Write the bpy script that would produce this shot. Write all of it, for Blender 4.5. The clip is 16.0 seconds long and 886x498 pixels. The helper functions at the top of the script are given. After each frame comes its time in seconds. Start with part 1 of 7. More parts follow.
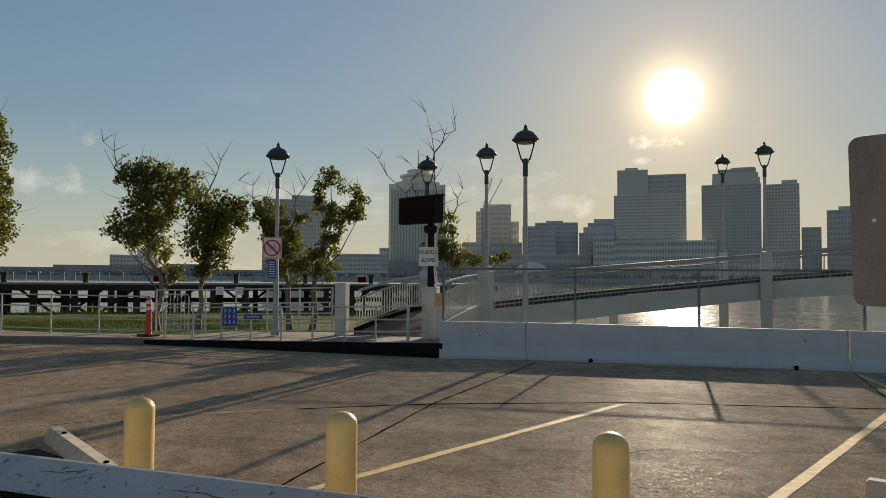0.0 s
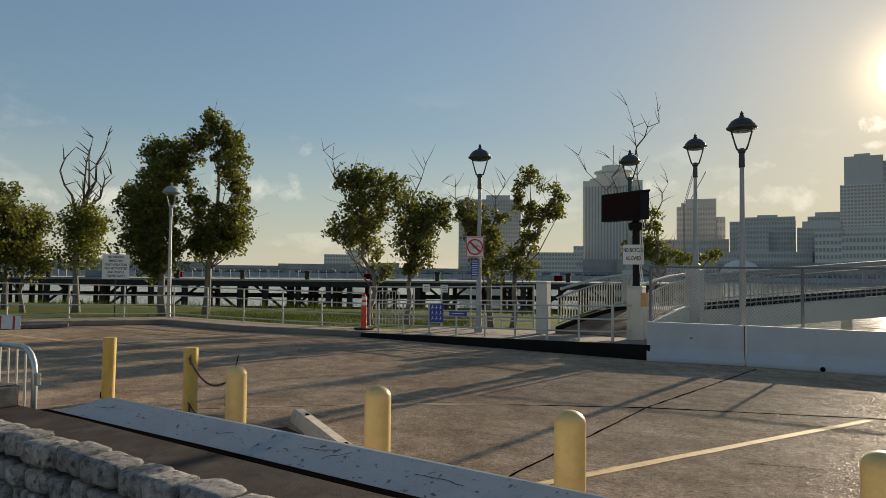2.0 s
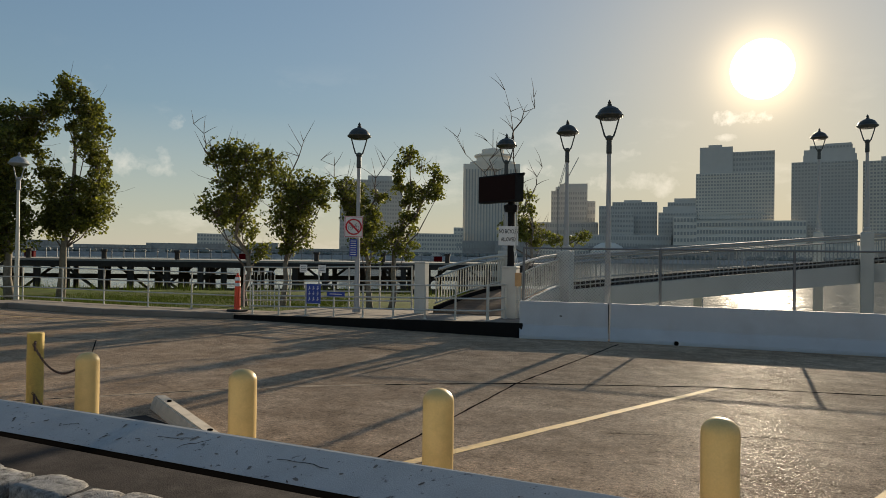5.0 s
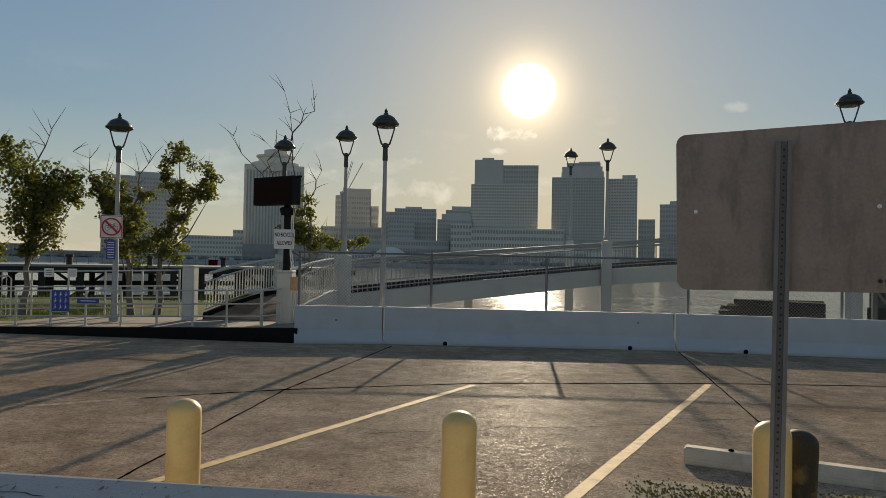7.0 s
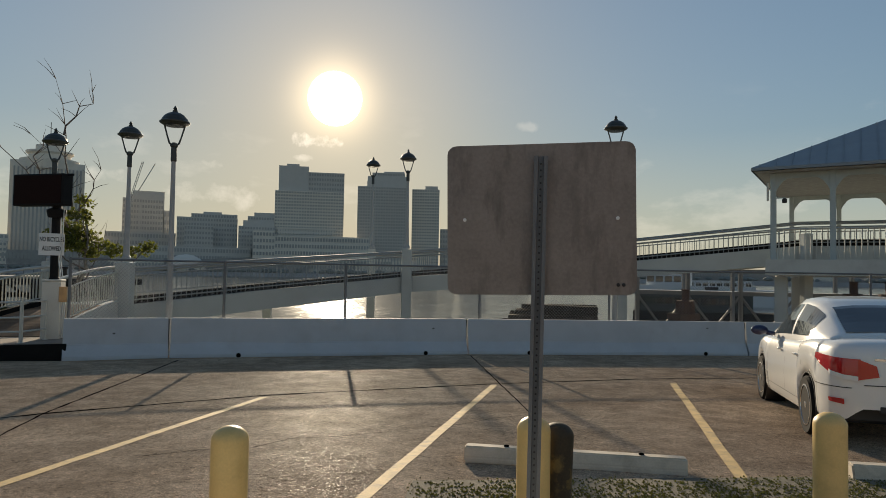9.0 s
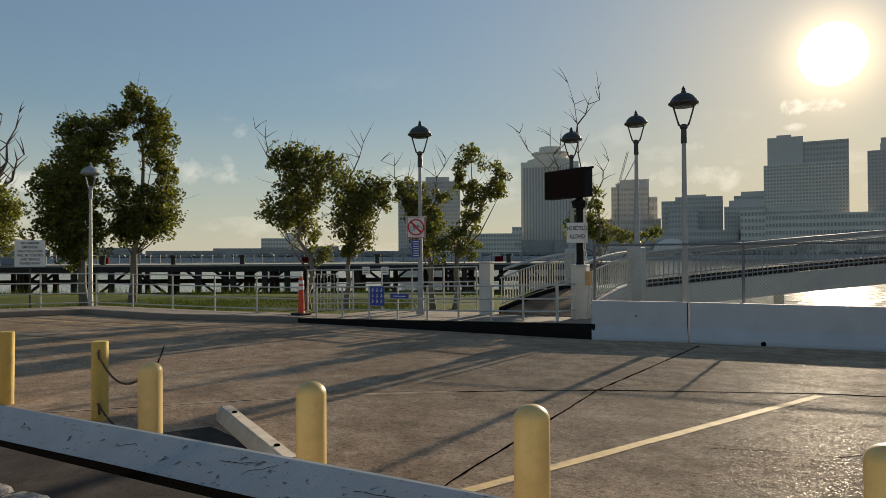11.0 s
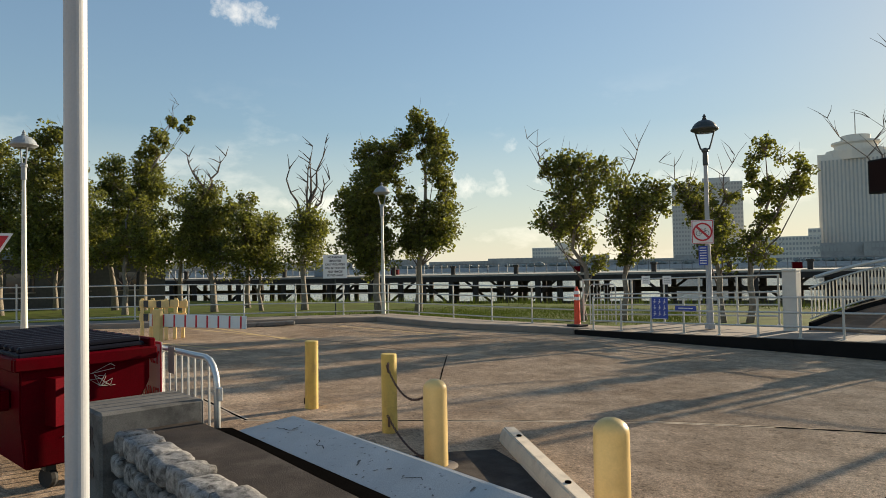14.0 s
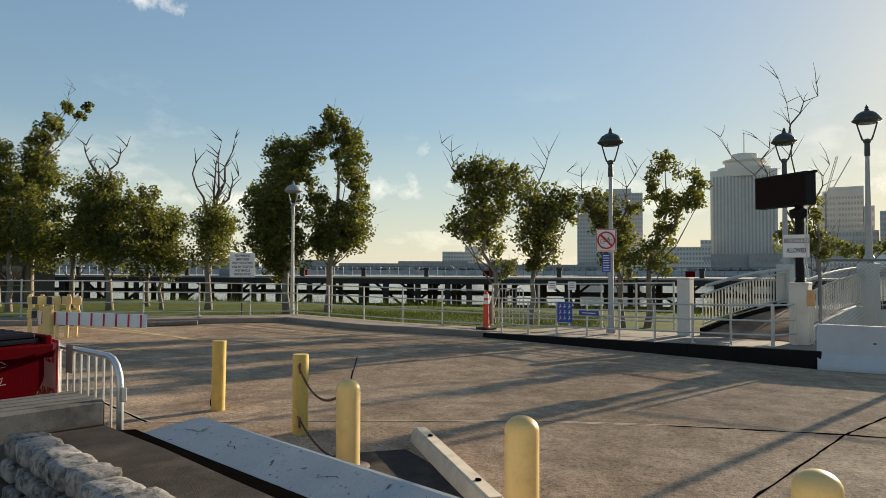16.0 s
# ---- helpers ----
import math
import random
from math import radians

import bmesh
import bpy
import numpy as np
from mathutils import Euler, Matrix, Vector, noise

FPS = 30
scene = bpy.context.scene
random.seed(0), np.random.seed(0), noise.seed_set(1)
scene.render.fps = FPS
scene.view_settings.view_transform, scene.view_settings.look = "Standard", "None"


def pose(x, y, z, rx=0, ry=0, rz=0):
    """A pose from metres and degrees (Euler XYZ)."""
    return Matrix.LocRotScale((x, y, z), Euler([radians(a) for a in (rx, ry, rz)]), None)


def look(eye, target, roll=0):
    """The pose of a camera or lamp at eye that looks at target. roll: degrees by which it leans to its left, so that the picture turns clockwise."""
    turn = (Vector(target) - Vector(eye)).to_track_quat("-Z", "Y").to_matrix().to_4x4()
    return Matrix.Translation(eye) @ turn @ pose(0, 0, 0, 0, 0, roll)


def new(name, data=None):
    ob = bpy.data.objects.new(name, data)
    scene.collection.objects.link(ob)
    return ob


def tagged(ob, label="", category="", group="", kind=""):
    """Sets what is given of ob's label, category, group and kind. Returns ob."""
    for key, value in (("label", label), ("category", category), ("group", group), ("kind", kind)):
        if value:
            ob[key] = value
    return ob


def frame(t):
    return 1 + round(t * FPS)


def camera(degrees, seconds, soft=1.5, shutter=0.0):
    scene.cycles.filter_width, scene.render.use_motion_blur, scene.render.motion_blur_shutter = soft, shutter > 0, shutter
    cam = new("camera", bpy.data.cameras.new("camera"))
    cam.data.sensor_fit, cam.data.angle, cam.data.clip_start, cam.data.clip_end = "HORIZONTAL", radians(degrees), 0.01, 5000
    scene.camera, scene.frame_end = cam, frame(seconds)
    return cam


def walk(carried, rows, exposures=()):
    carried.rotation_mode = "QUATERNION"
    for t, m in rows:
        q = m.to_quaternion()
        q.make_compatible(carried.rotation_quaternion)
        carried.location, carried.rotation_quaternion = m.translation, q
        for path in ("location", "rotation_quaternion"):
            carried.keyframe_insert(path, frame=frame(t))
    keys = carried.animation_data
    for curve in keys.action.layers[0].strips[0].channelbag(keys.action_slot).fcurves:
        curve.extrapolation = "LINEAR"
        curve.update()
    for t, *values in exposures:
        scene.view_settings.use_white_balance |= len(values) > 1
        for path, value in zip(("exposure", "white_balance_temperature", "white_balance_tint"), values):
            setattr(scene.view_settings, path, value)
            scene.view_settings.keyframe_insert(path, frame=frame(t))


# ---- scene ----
# ---- camera ----
SLOPE = 1.5                      # the parking lot falls this many degrees towards the river (+y)
cam = camera(66.1, 16.0, soft=0.7)
PATH = [
    (0, (0.255, 0.033, 1.438), (-0.546, 1.864, 1.519), 0.4),
    (0.5, (0.208, 0.011, 1.438), (-0.776, 1.75, 1.518), 0.4),
    (1, (0.156, 0.01, 1.433), (-0.948, 1.675, 1.513), 0.6),
    (1.5, (0.102, -0.017, 1.429), (-1.101, 1.58, 1.505), 0.6),
    (2, (0.09, -0.074, 1.433), (-1.19, 1.462, 1.505), 0.6),
    (2.5, (0.053, -0.053, 1.438), (-1.274, 1.443, 1.505), 0.7),
    (3, (0.031, -0.057, 1.434), (-1.301, 1.433, 1.492), 1.0),
    (3.2, (0.025, -0.055, 1.432), (-1.297, 1.446, 1.486), 1.0),
    (5.3, (0.138, 0.02, 1.423), (-0.787, 1.793, 1.441), 0.8),
    (5.5, (0.158, 0.013, 1.425), (-0.721, 1.809, 1.443), 0.8),
    (6, (0.203, 0.015, 1.426), (-0.549, 1.868, 1.446), 0.8),
    (6.5, (0.238, 0.03, 1.426), (-0.359, 1.939, 1.454), 1.0),
    (7, (0.272, 0.054, 1.425), (-0.137, 2.012, 1.467), 1.1),
    (7.5, (0.334, 0.033, 1.429), (0.138, 2.023, 1.486), 1.2),
    (8, (0.383, 0.084, 1.421), (0.396, 2.082, 1.494), 1.2),
    (8.2, (0.41, 0.092, 1.422), (0.502, 2.089, 1.5), 1.2),
    (8.7, (0.44, 0.1, 1.42), (0.635, 2.09, 1.498), 1.1),
    (9.2, (0.38, 0.1, 1.415), (0.45, 2.1, 1.49), 0.8),
    (9.8, (0.2, 0.09, 1.405), (-0.2, 2.05, 1.46), 0.1),
    (10.3, (-0.013, 0.086, 1.399), (-0.733, 1.951, 1.432), -0.5),
    (10.5, (-0.099, 0.163, 1.395), (-0.96, 1.969, 1.422), -0.4),
    (11, (-0.278, 0.362, 1.407), (-1.418, 2.005, 1.427), -0.3),
    (11.5, (-0.515, 0.464, 1.407), (-1.846, 1.957, 1.429), -0.5),
    (12, (-0.706, 0.501, 1.432), (-2.179, 1.853, 1.472), -0.5),
    (12.5, (-0.805, 0.594, 1.43), (-2.384, 1.821, 1.486), -0.6),
    (13, (-0.824, 0.686, 1.429), (-2.474, 1.814, 1.493), -0.8),
    (13.5, (-0.832, 0.741, 1.414), (-2.517, 1.817, 1.474), -0.9),
    (14, (-0.82, 0.705, 1.43), (-2.5, 1.789, 1.485), -1.1),
    (14.5, (-0.812, 0.646, 1.431), (-2.46, 1.778, 1.489), -1.1),
    (15, (-0.803, 0.611, 1.429), (-2.407, 1.804, 1.492), -0.7),
    (15.5, (-0.8, 0.613, 1.415), (-2.361, 1.862, 1.482), -0.3),
    (16, (-0.806, 0.631, 1.424), (-2.329, 1.925, 1.484), 0.2),
]
walk(cam, [(t, look(eye, target, roll)) for t, eye, target, roll in PATH],
     exposures=[(0.0, 0.24), (1.5, 0.34), (3.0, 0.55), (5.5, 0.29), (7.5, 0.24), (8.5, 0.24), (10.5, 0.26), (11.5, 0.48), (12.5, 0.78), (13.5, 0.96), (14.5, 0.94), (16.0, 0.9)])

# ---- world, sun ----
SUN_AZ, SUN_EL = -4.85, 14.3
sd = Vector((math.sin(radians(SUN_AZ)) * math.cos(radians(SUN_EL)), math.cos(radians(SUN_AZ)) * math.cos(radians(SUN_EL)), math.sin(radians(SUN_EL))))


def make_world():
    w = bpy.data.worlds.new("sky")
    scene.world = w
    w.use_nodes = True
    nt = w.node_tree
    nt.nodes.clear()
    N, L = nt.nodes.new, nt.links.new
    out, bg = N("ShaderNodeOutputWorld"), N("ShaderNodeBackground")
    sky = N("ShaderNodeTexSky")
    sky.sky_type, sky.sun_disc = "NISHITA", False
    sky.sun_elevation, sky.sun_rotation = radians(SUN_EL), radians(SUN_AZ)
    sky.air_density, sky.dust_density, sky.ozone_density = SKY_AIR, SKY_DUST, 1.5
    tc = N("ShaderNodeTexCoord")

    def math_node(op, a, b=None):
        n = N("ShaderNodeMath")
        n.operation = op
        for i, v in enumerate((a, b)):
            if v is None:
                continue
            if isinstance(v, (int, float)):
                n.inputs[i].default_value = v
            else:
                L(v, n.inputs[i])
        return n.outputs[0]

    def mix(kind, fac, a, b):
        n = N("ShaderNodeMix")
        n.data_type, n.blend_type = "RGBA", kind
        for sock, v in ((n.inputs[0], fac), (n.inputs[6], a), (n.inputs[7], b)):
            if hasattr(v, "is_linked"):
                L(v, sock)
            else:
                sock.default_value = v
        return n.outputs[2]
    # hazy aureole round the sun and its overexposed disc
    dot = N("ShaderNodeVectorMath")
    dot.operation = "DOT_PRODUCT"
    L(tc.outputs["Generated"], dot.inputs[0])
    dot.inputs[1].default_value = sd
    c = math_node("MAXIMUM", dot.outputs["Value"], 0.0)
    glow = math_node("ADD", math_node("MULTIPLY", math_node("POWER", c, 900.0), 1.5), math_node("MULTIPLY", math_node("POWER", c, 90.0), 0.22))
    disc = math_node("MULTIPLY", math_node("GREATER_THAN", c, math.cos(radians(2.2))), 4.0)
    sep = N("ShaderNodeSeparateXYZ")
    L(tc.outputs["Generated"], sep.inputs[0])
    # cloud puffs low over the far bank: a noise squeezed towards the horizon
    mp = N("ShaderNodeMapping")
    mp.inputs["Scale"].default_value = (6.5, 6.5, 15.0)
    mp.inputs["Location"].default_value = (3.1, 1.7, 0.4)
    L(tc.outputs["Generated"], mp.inputs[0])
    nz = N("ShaderNodeTexNoise")
    nz.inputs["Scale"].default_value, nz.inputs["Detail"].default_value, nz.inputs["Roughness"].default_value = 1.0, 7.0, 0.58
    L(mp.outputs[0], nz.inputs[0])
    cr = N("ShaderNodeValToRGB")
    cr.color_ramp.elements[0].position, cr.color_ramp.elements[1].position = 0.56, 0.66
    L(nz.outputs[0], cr.inputs[0])
    band = N("ShaderNodeMapRange")
    band.inputs[1].default_value, band.inputs[2].default_value = 0.27, 0.10
    L(sep.outputs[2], band.inputs[0])
    fine = N("ShaderNodeTexNoise")
    fine.inputs["Scale"].default_value, fine.inputs["Detail"].default_value, fine.inputs["Roughness"].default_value = 26.0, 6.0, 0.6
    L(tc.outputs["Generated"], fine.inputs[0])
    ragged = math_node("MULTIPLY", math_node("SUBTRACT", fine.outputs[0], 0.5), 4.6)

    def dotted(v):
        n = N("ShaderNodeVectorMath")
        n.operation = "DOT_PRODUCT"
        L(tc.outputs["Generated"], n.inputs[0])
        n.inputs[1].default_value = v
        return n.outputs["Value"]

    def puff(az, el, wide, high, thick):
        a, e = radians(az), radians(el)
        right, up = Vector((math.cos(a), -math.sin(a), 0)), Vector((-math.sin(a) * math.sin(e), -math.cos(a) * math.sin(e), math.cos(e)))
        ahead = Vector((math.sin(a) * math.cos(e), math.cos(a) * math.cos(e), math.sin(e)))
        u = math_node("MULTIPLY", dotted(right), 1 / math.tan(radians(wide)))
        v = math_node("MULTIPLY", dotted(up), 1 / math.tan(radians(high)))
        r2 = math_node("ADD", math_node("MULTIPLY", u, u), math_node("MULTIPLY", v, v))
        body = math_node("ADD", math_node("SUBTRACT", 0.5, r2), ragged)
        n = math_node("MULTIPLY", math_node("MINIMUM", math_node("MAXIMUM", body, 0.0), 1.0), thick)
        return math_node("MULTIPLY", n, math_node("GREATER_THAN", dotted(ahead), 0.5))
    puffs = None
    for spec in CLOUDS:
        one = puff(*spec)
        puffs = one if puffs is None else math_node("MAXIMUM", puffs, one)
    cloud = math_node("MAXIMUM", math_node("MULTIPLY", math_node("MULTIPLY", cr.outputs[0], band.outputs[0]), 0.15), puffs)
    gain = N("ShaderNodeMix")
    gain.data_type, gain.blend_type = "RGBA", "MULTIPLY"
    gain.inputs[0].default_value = 1.0
    # thick haze evens out the bright part of the sky
    lum = N("ShaderNodeRGBToBW")
    L(sky.outputs[0], lum.inputs[0])
    even = math_node("DIVIDE", 1.0, math_node("ADD", 1.0, math_node("DIVIDE", lum.outputs[0], SKY_HAZE)))
    evened = N("ShaderNodeVectorMath")
    evened.operation = "SCALE"
    L(sky.outputs[0], evened.inputs[0])
    L(even, evened.inputs["Scale"])
    low = N("ShaderNodeMapRange")
    low.inputs[1].default_value, low.inputs[2].default_value, low.inputs[4].default_value = 0.20, 0.0, 0.6
    L(sep.outputs[2], low.inputs[0])
    hsv = N("ShaderNodeHueSaturation")
    hsv.inputs["Saturation"].default_value = 0.98
    L(evened.outputs[0], hsv.inputs["Color"])
    L(mix("MIX", low.outputs[0], hsv.outputs[0], HAZE), gain.inputs[6])
    gain.inputs[7].default_value = SKY_GAIN
    clouded = mix("MIX", cloud, gain.outputs[2], CLOUD)
    g = N("ShaderNodeMix")
    g.data_type, g.blend_type = "RGBA", "MULTIPLY"
    g.inputs[0].default_value = 1.0
    g.inputs[6].default_value = GLOW
    L(math_node("ADD", glow, disc), g.inputs[7])
    L(mix("ADD", 1.0, clouded, g.outputs[2]), bg.inputs[0])
    bg.inputs[1].default_value = SKY_STRENGTH
    L(bg.outputs[0], out.inputs[0])


SKY_AIR, SKY_DUST, SKY_STRENGTH = 1.0, 0.35, 0.125
SKY_HAZE, HAZE = 4.35, (3.95, 3.78, 3.45, 1)
SKY_GAIN, CLOUD, GLOW = (0.985, 1, 0.965, 1), (8.2, 7.4, 6.2, 1), (5.0, 3.7, 2.1, 1)
# cumulus scraps: bearing, height, half width and half height in degrees, thickness
CLOUDS = [(-6.0, 11.0, 2.9, 0.8, 1.0), (-7.3, 9.4, 1, 0.35, 0.408), (-51.1, 10.2, 1, 0.9, 0.272), (-54.3, 7, 5.5, 1.5, 0.286), (-73, 20.2, 3, 1.5, 0.34), (-36.5, 6.8, 5, 0.9, 0.204),
          (11.4, 12.4, 1.2, 0.5, 0.15), (-14.9, 8.4, 2.2, 0.7, 0.272), (-13.5, 6.2, 4.5, 1.3, 0.306), (-66, 5.5, 6, 1, 0.272), (-22, 7, 3, 0.8, 0.238)]
make_world()
sun = new("sun", bpy.data.lights.new("sun", "SUN"))
sun.data.energy, sun.data.angle, sun.data.color = 5.0, radians(0.6), (1.0, 0.83, 0.60)
sun.matrix_world = look(sd * 60, (0, 0, 0))

# ---- materials ----


def material(name, color, rough=0.7, metal=0.0, spread=0.25, scale=6.0, bump=0.15, grain=90.0, stain=None, stain_amount=0.5, stain_scale=0.8,
             transmit=0.0, per_object=0.0, coat=0.0, spec=0.5, island=0.0, stain_from=0.5, streak=1.0):
    m = bpy.data.materials.new(name)
    m.use_nodes = True
    nt = m.node_tree
    N, L = nt.nodes.new, nt.links.new
    b = nt.nodes["Principled BSDF"]
    b.inputs["Roughness"].default_value, b.inputs["Metallic"].default_value = rough, metal
    b.inputs["Specular IOR Level"].default_value = spec
    b.inputs["Coat Weight"].default_value = coat
    tc = N("ShaderNodeTexCoord")
    geo = N("ShaderNodeNewGeometry")
    n1, n2 = N("ShaderNodeTexNoise"), N("ShaderNodeTexNoise")
    for n, s, d in ((n1, scale, 6.0), (n2, grain, 4.0)):
        n.inputs["Scale"].default_value, n.inputs["Detail"].default_value = s, d
        L(geo.outputs["Position"], n.inputs[0])
    ramp = N("ShaderNodeValToRGB")
    lo, hi = [max(0.0, v * (1 - spread)) for v in color], [min(1.0, v * (1 + spread)) for v in color]
    ramp.color_ramp.elements[0].position, ramp.color_ramp.elements[1].position = 0.3, 0.7
    ramp.color_ramp.elements[0].color, ramp.color_ramp.elements[1].color = (*lo, 1), (*hi, 1)
    ad = N("ShaderNodeMath")
    ad.operation = "MULTIPLY_ADD"
    L(n2.outputs[0], ad.inputs[0])
    ad.inputs[1].default_value = 0.45
    half = N("ShaderNodeMath")
    half.operation = "MULTIPLY"
    half.inputs[1].default_value = 0.55
    L(n1.outputs[0], half.inputs[0])
    L(half.outputs[0], ad.inputs[2])
    L(ad.outputs[0], ramp.inputs[0])
    col = ramp.outputs[0]
    if stain:
        n3 = N("ShaderNodeTexNoise")
        n3.inputs["Scale"].default_value, n3.inputs["Detail"].default_value, n3.inputs["Roughness"].default_value = stain_scale, 8.0, 0.65
        run = N("ShaderNodeMapping")                # streak below 1 draws the stains out downwards
        run.inputs["Scale"].default_value = (1, 1, streak)
        L(geo.outputs["Position"], run.inputs[0])
        L(run.outputs[0], n3.inputs[0])
        r3 = N("ShaderNodeValToRGB")
        r3.color_ramp.elements[0].position, r3.color_ramp.elements[1].position = stain_from, max(0.68, stain_from + 0.05)
        r3.color_ramp.elements[1].color = (stain_amount, stain_amount, stain_amount, 1)
        L(n3.outputs[0], r3.inputs[0])
        mx = N("ShaderNodeMix")
        mx.data_type = "RGBA"
        L(r3.outputs[0], mx.inputs[0])
        L(col, mx.inputs[6])
        mx.inputs[7].default_value = (*stain, 1)
        col = mx.outputs[2]
    if per_object or island:
        src = N("ShaderNodeObjectInfo").outputs["Random"] if per_object else geo.outputs["Random Per Island"]
        amt = per_object or island
        mr = N("ShaderNodeMapRange")
        mr.inputs[3].default_value, mr.inputs[4].default_value = 1 - amt, 1 + amt
        L(src, mr.inputs[0])
        hsv = N("ShaderNodeHueSaturation")
        L(mr.outputs[0], hsv.inputs["Value"])
        L(col, hsv.inputs["Color"])
        col = hsv.outputs[0]
    L(col, b.inputs["Base Color"])
    if bump:
        bp = N("ShaderNodeBump")
        bp.inputs["Strength"].default_value, bp.inputs["Distance"].default_value = bump, 0.02
        L(ad.outputs[0], bp.inputs["Height"])
        L(bp.outputs[0], b.inputs["Normal"])
    if transmit:
        tr = N("ShaderNodeBsdfTranslucent")
        br = N("ShaderNodeMix")
        br.data_type, br.blend_type = "RGBA", "MULTIPLY"
        br.inputs[0].default_value = 1.0
        L(col, br.inputs[6])
        br.inputs[7].default_value = (1.7, 1.65, 1.1, 1)
        L(br.outputs[2], tr.inputs[0])
        ms = N("ShaderNodeMixShader")
        ms.inputs[0].default_value = transmit
        L(b.outputs[0], ms.inputs[1])
        L(tr.outputs[0], ms.inputs[2])
        L(ms.outputs[0], nt.nodes["Material Output"].inputs[0])
    return m


def glass(name, color=(0.9, 0.95, 0.95), rough=0.05):
    m = bpy.data.materials.new(name)
    m.use_nodes = True
    b = m.node_tree.nodes["Principled BSDF"]
    b.inputs["Base Color"].default_value = (*color, 1)
    b.inputs["Roughness"].default_value, b.inputs["Transmission Weight"].default_value, b.inputs["IOR"].default_value = rough, 1.0, 1.2
    return m


def water_material():
    m = bpy.data.materials.new("river_water")
    m.use_nodes = True
    nt = m.node_tree
    N, L = nt.nodes.new, nt.links.new
    b = nt.nodes["Principled BSDF"]
    b.inputs["Base Color"].default_value = (0.10, 0.095, 0.075, 1)
    b.inputs["Roughness"].default_value, b.inputs["IOR"].default_value = 0.12, 1.33
    geo, mp = N("ShaderNodeNewGeometry"), N("ShaderNodeMapping")
    mp.inputs["Scale"].default_value = (0.7, 1.0, 1.0)
    L(geo.outputs["Position"], mp.inputs[0])
    n1, n2 = N("ShaderNodeTexNoise"), N("ShaderNodeTexNoise")
    n1.inputs["Scale"].default_value, n1.inputs["Detail"].default_value = 1.6, 5.0
    n2.inputs["Scale"].default_value, n2.inputs["Detail"].default_value = 0.12, 3.0
    L(mp.outputs[0], n1.inputs[0])
    L(mp.outputs[0], n2.inputs[0])
    def vec(op, a, b):
        n = N("ShaderNodeVectorMath")
        n.operation = op
        for k, v in enumerate((a, b)):
            if isinstance(v, tuple):
                n.inputs[k].default_value = v
            else:
                L(v, n.inputs[k])
        return n.outputs[0]
    # the slopes of chop and of longer swell tilt the surface
    chop = vec("MULTIPLY", vec("SUBTRACT", n1.outputs["Color"], (0.5, 0.5, 0.5)), (0.55, 0.55, 0.0))
    swell = vec("MULTIPLY", vec("SUBTRACT", n2.outputs["Color"], (0.5, 0.5, 0.5)), (0.16, 0.16, 0.0))
    tilt = vec("ADD", vec("ADD", chop, swell), (0.0, 0.0, 1.0))
    L(vec("NORMALIZE", tilt, (0.0, 0.0, 0.0)), b.inputs["Normal"])
    return m


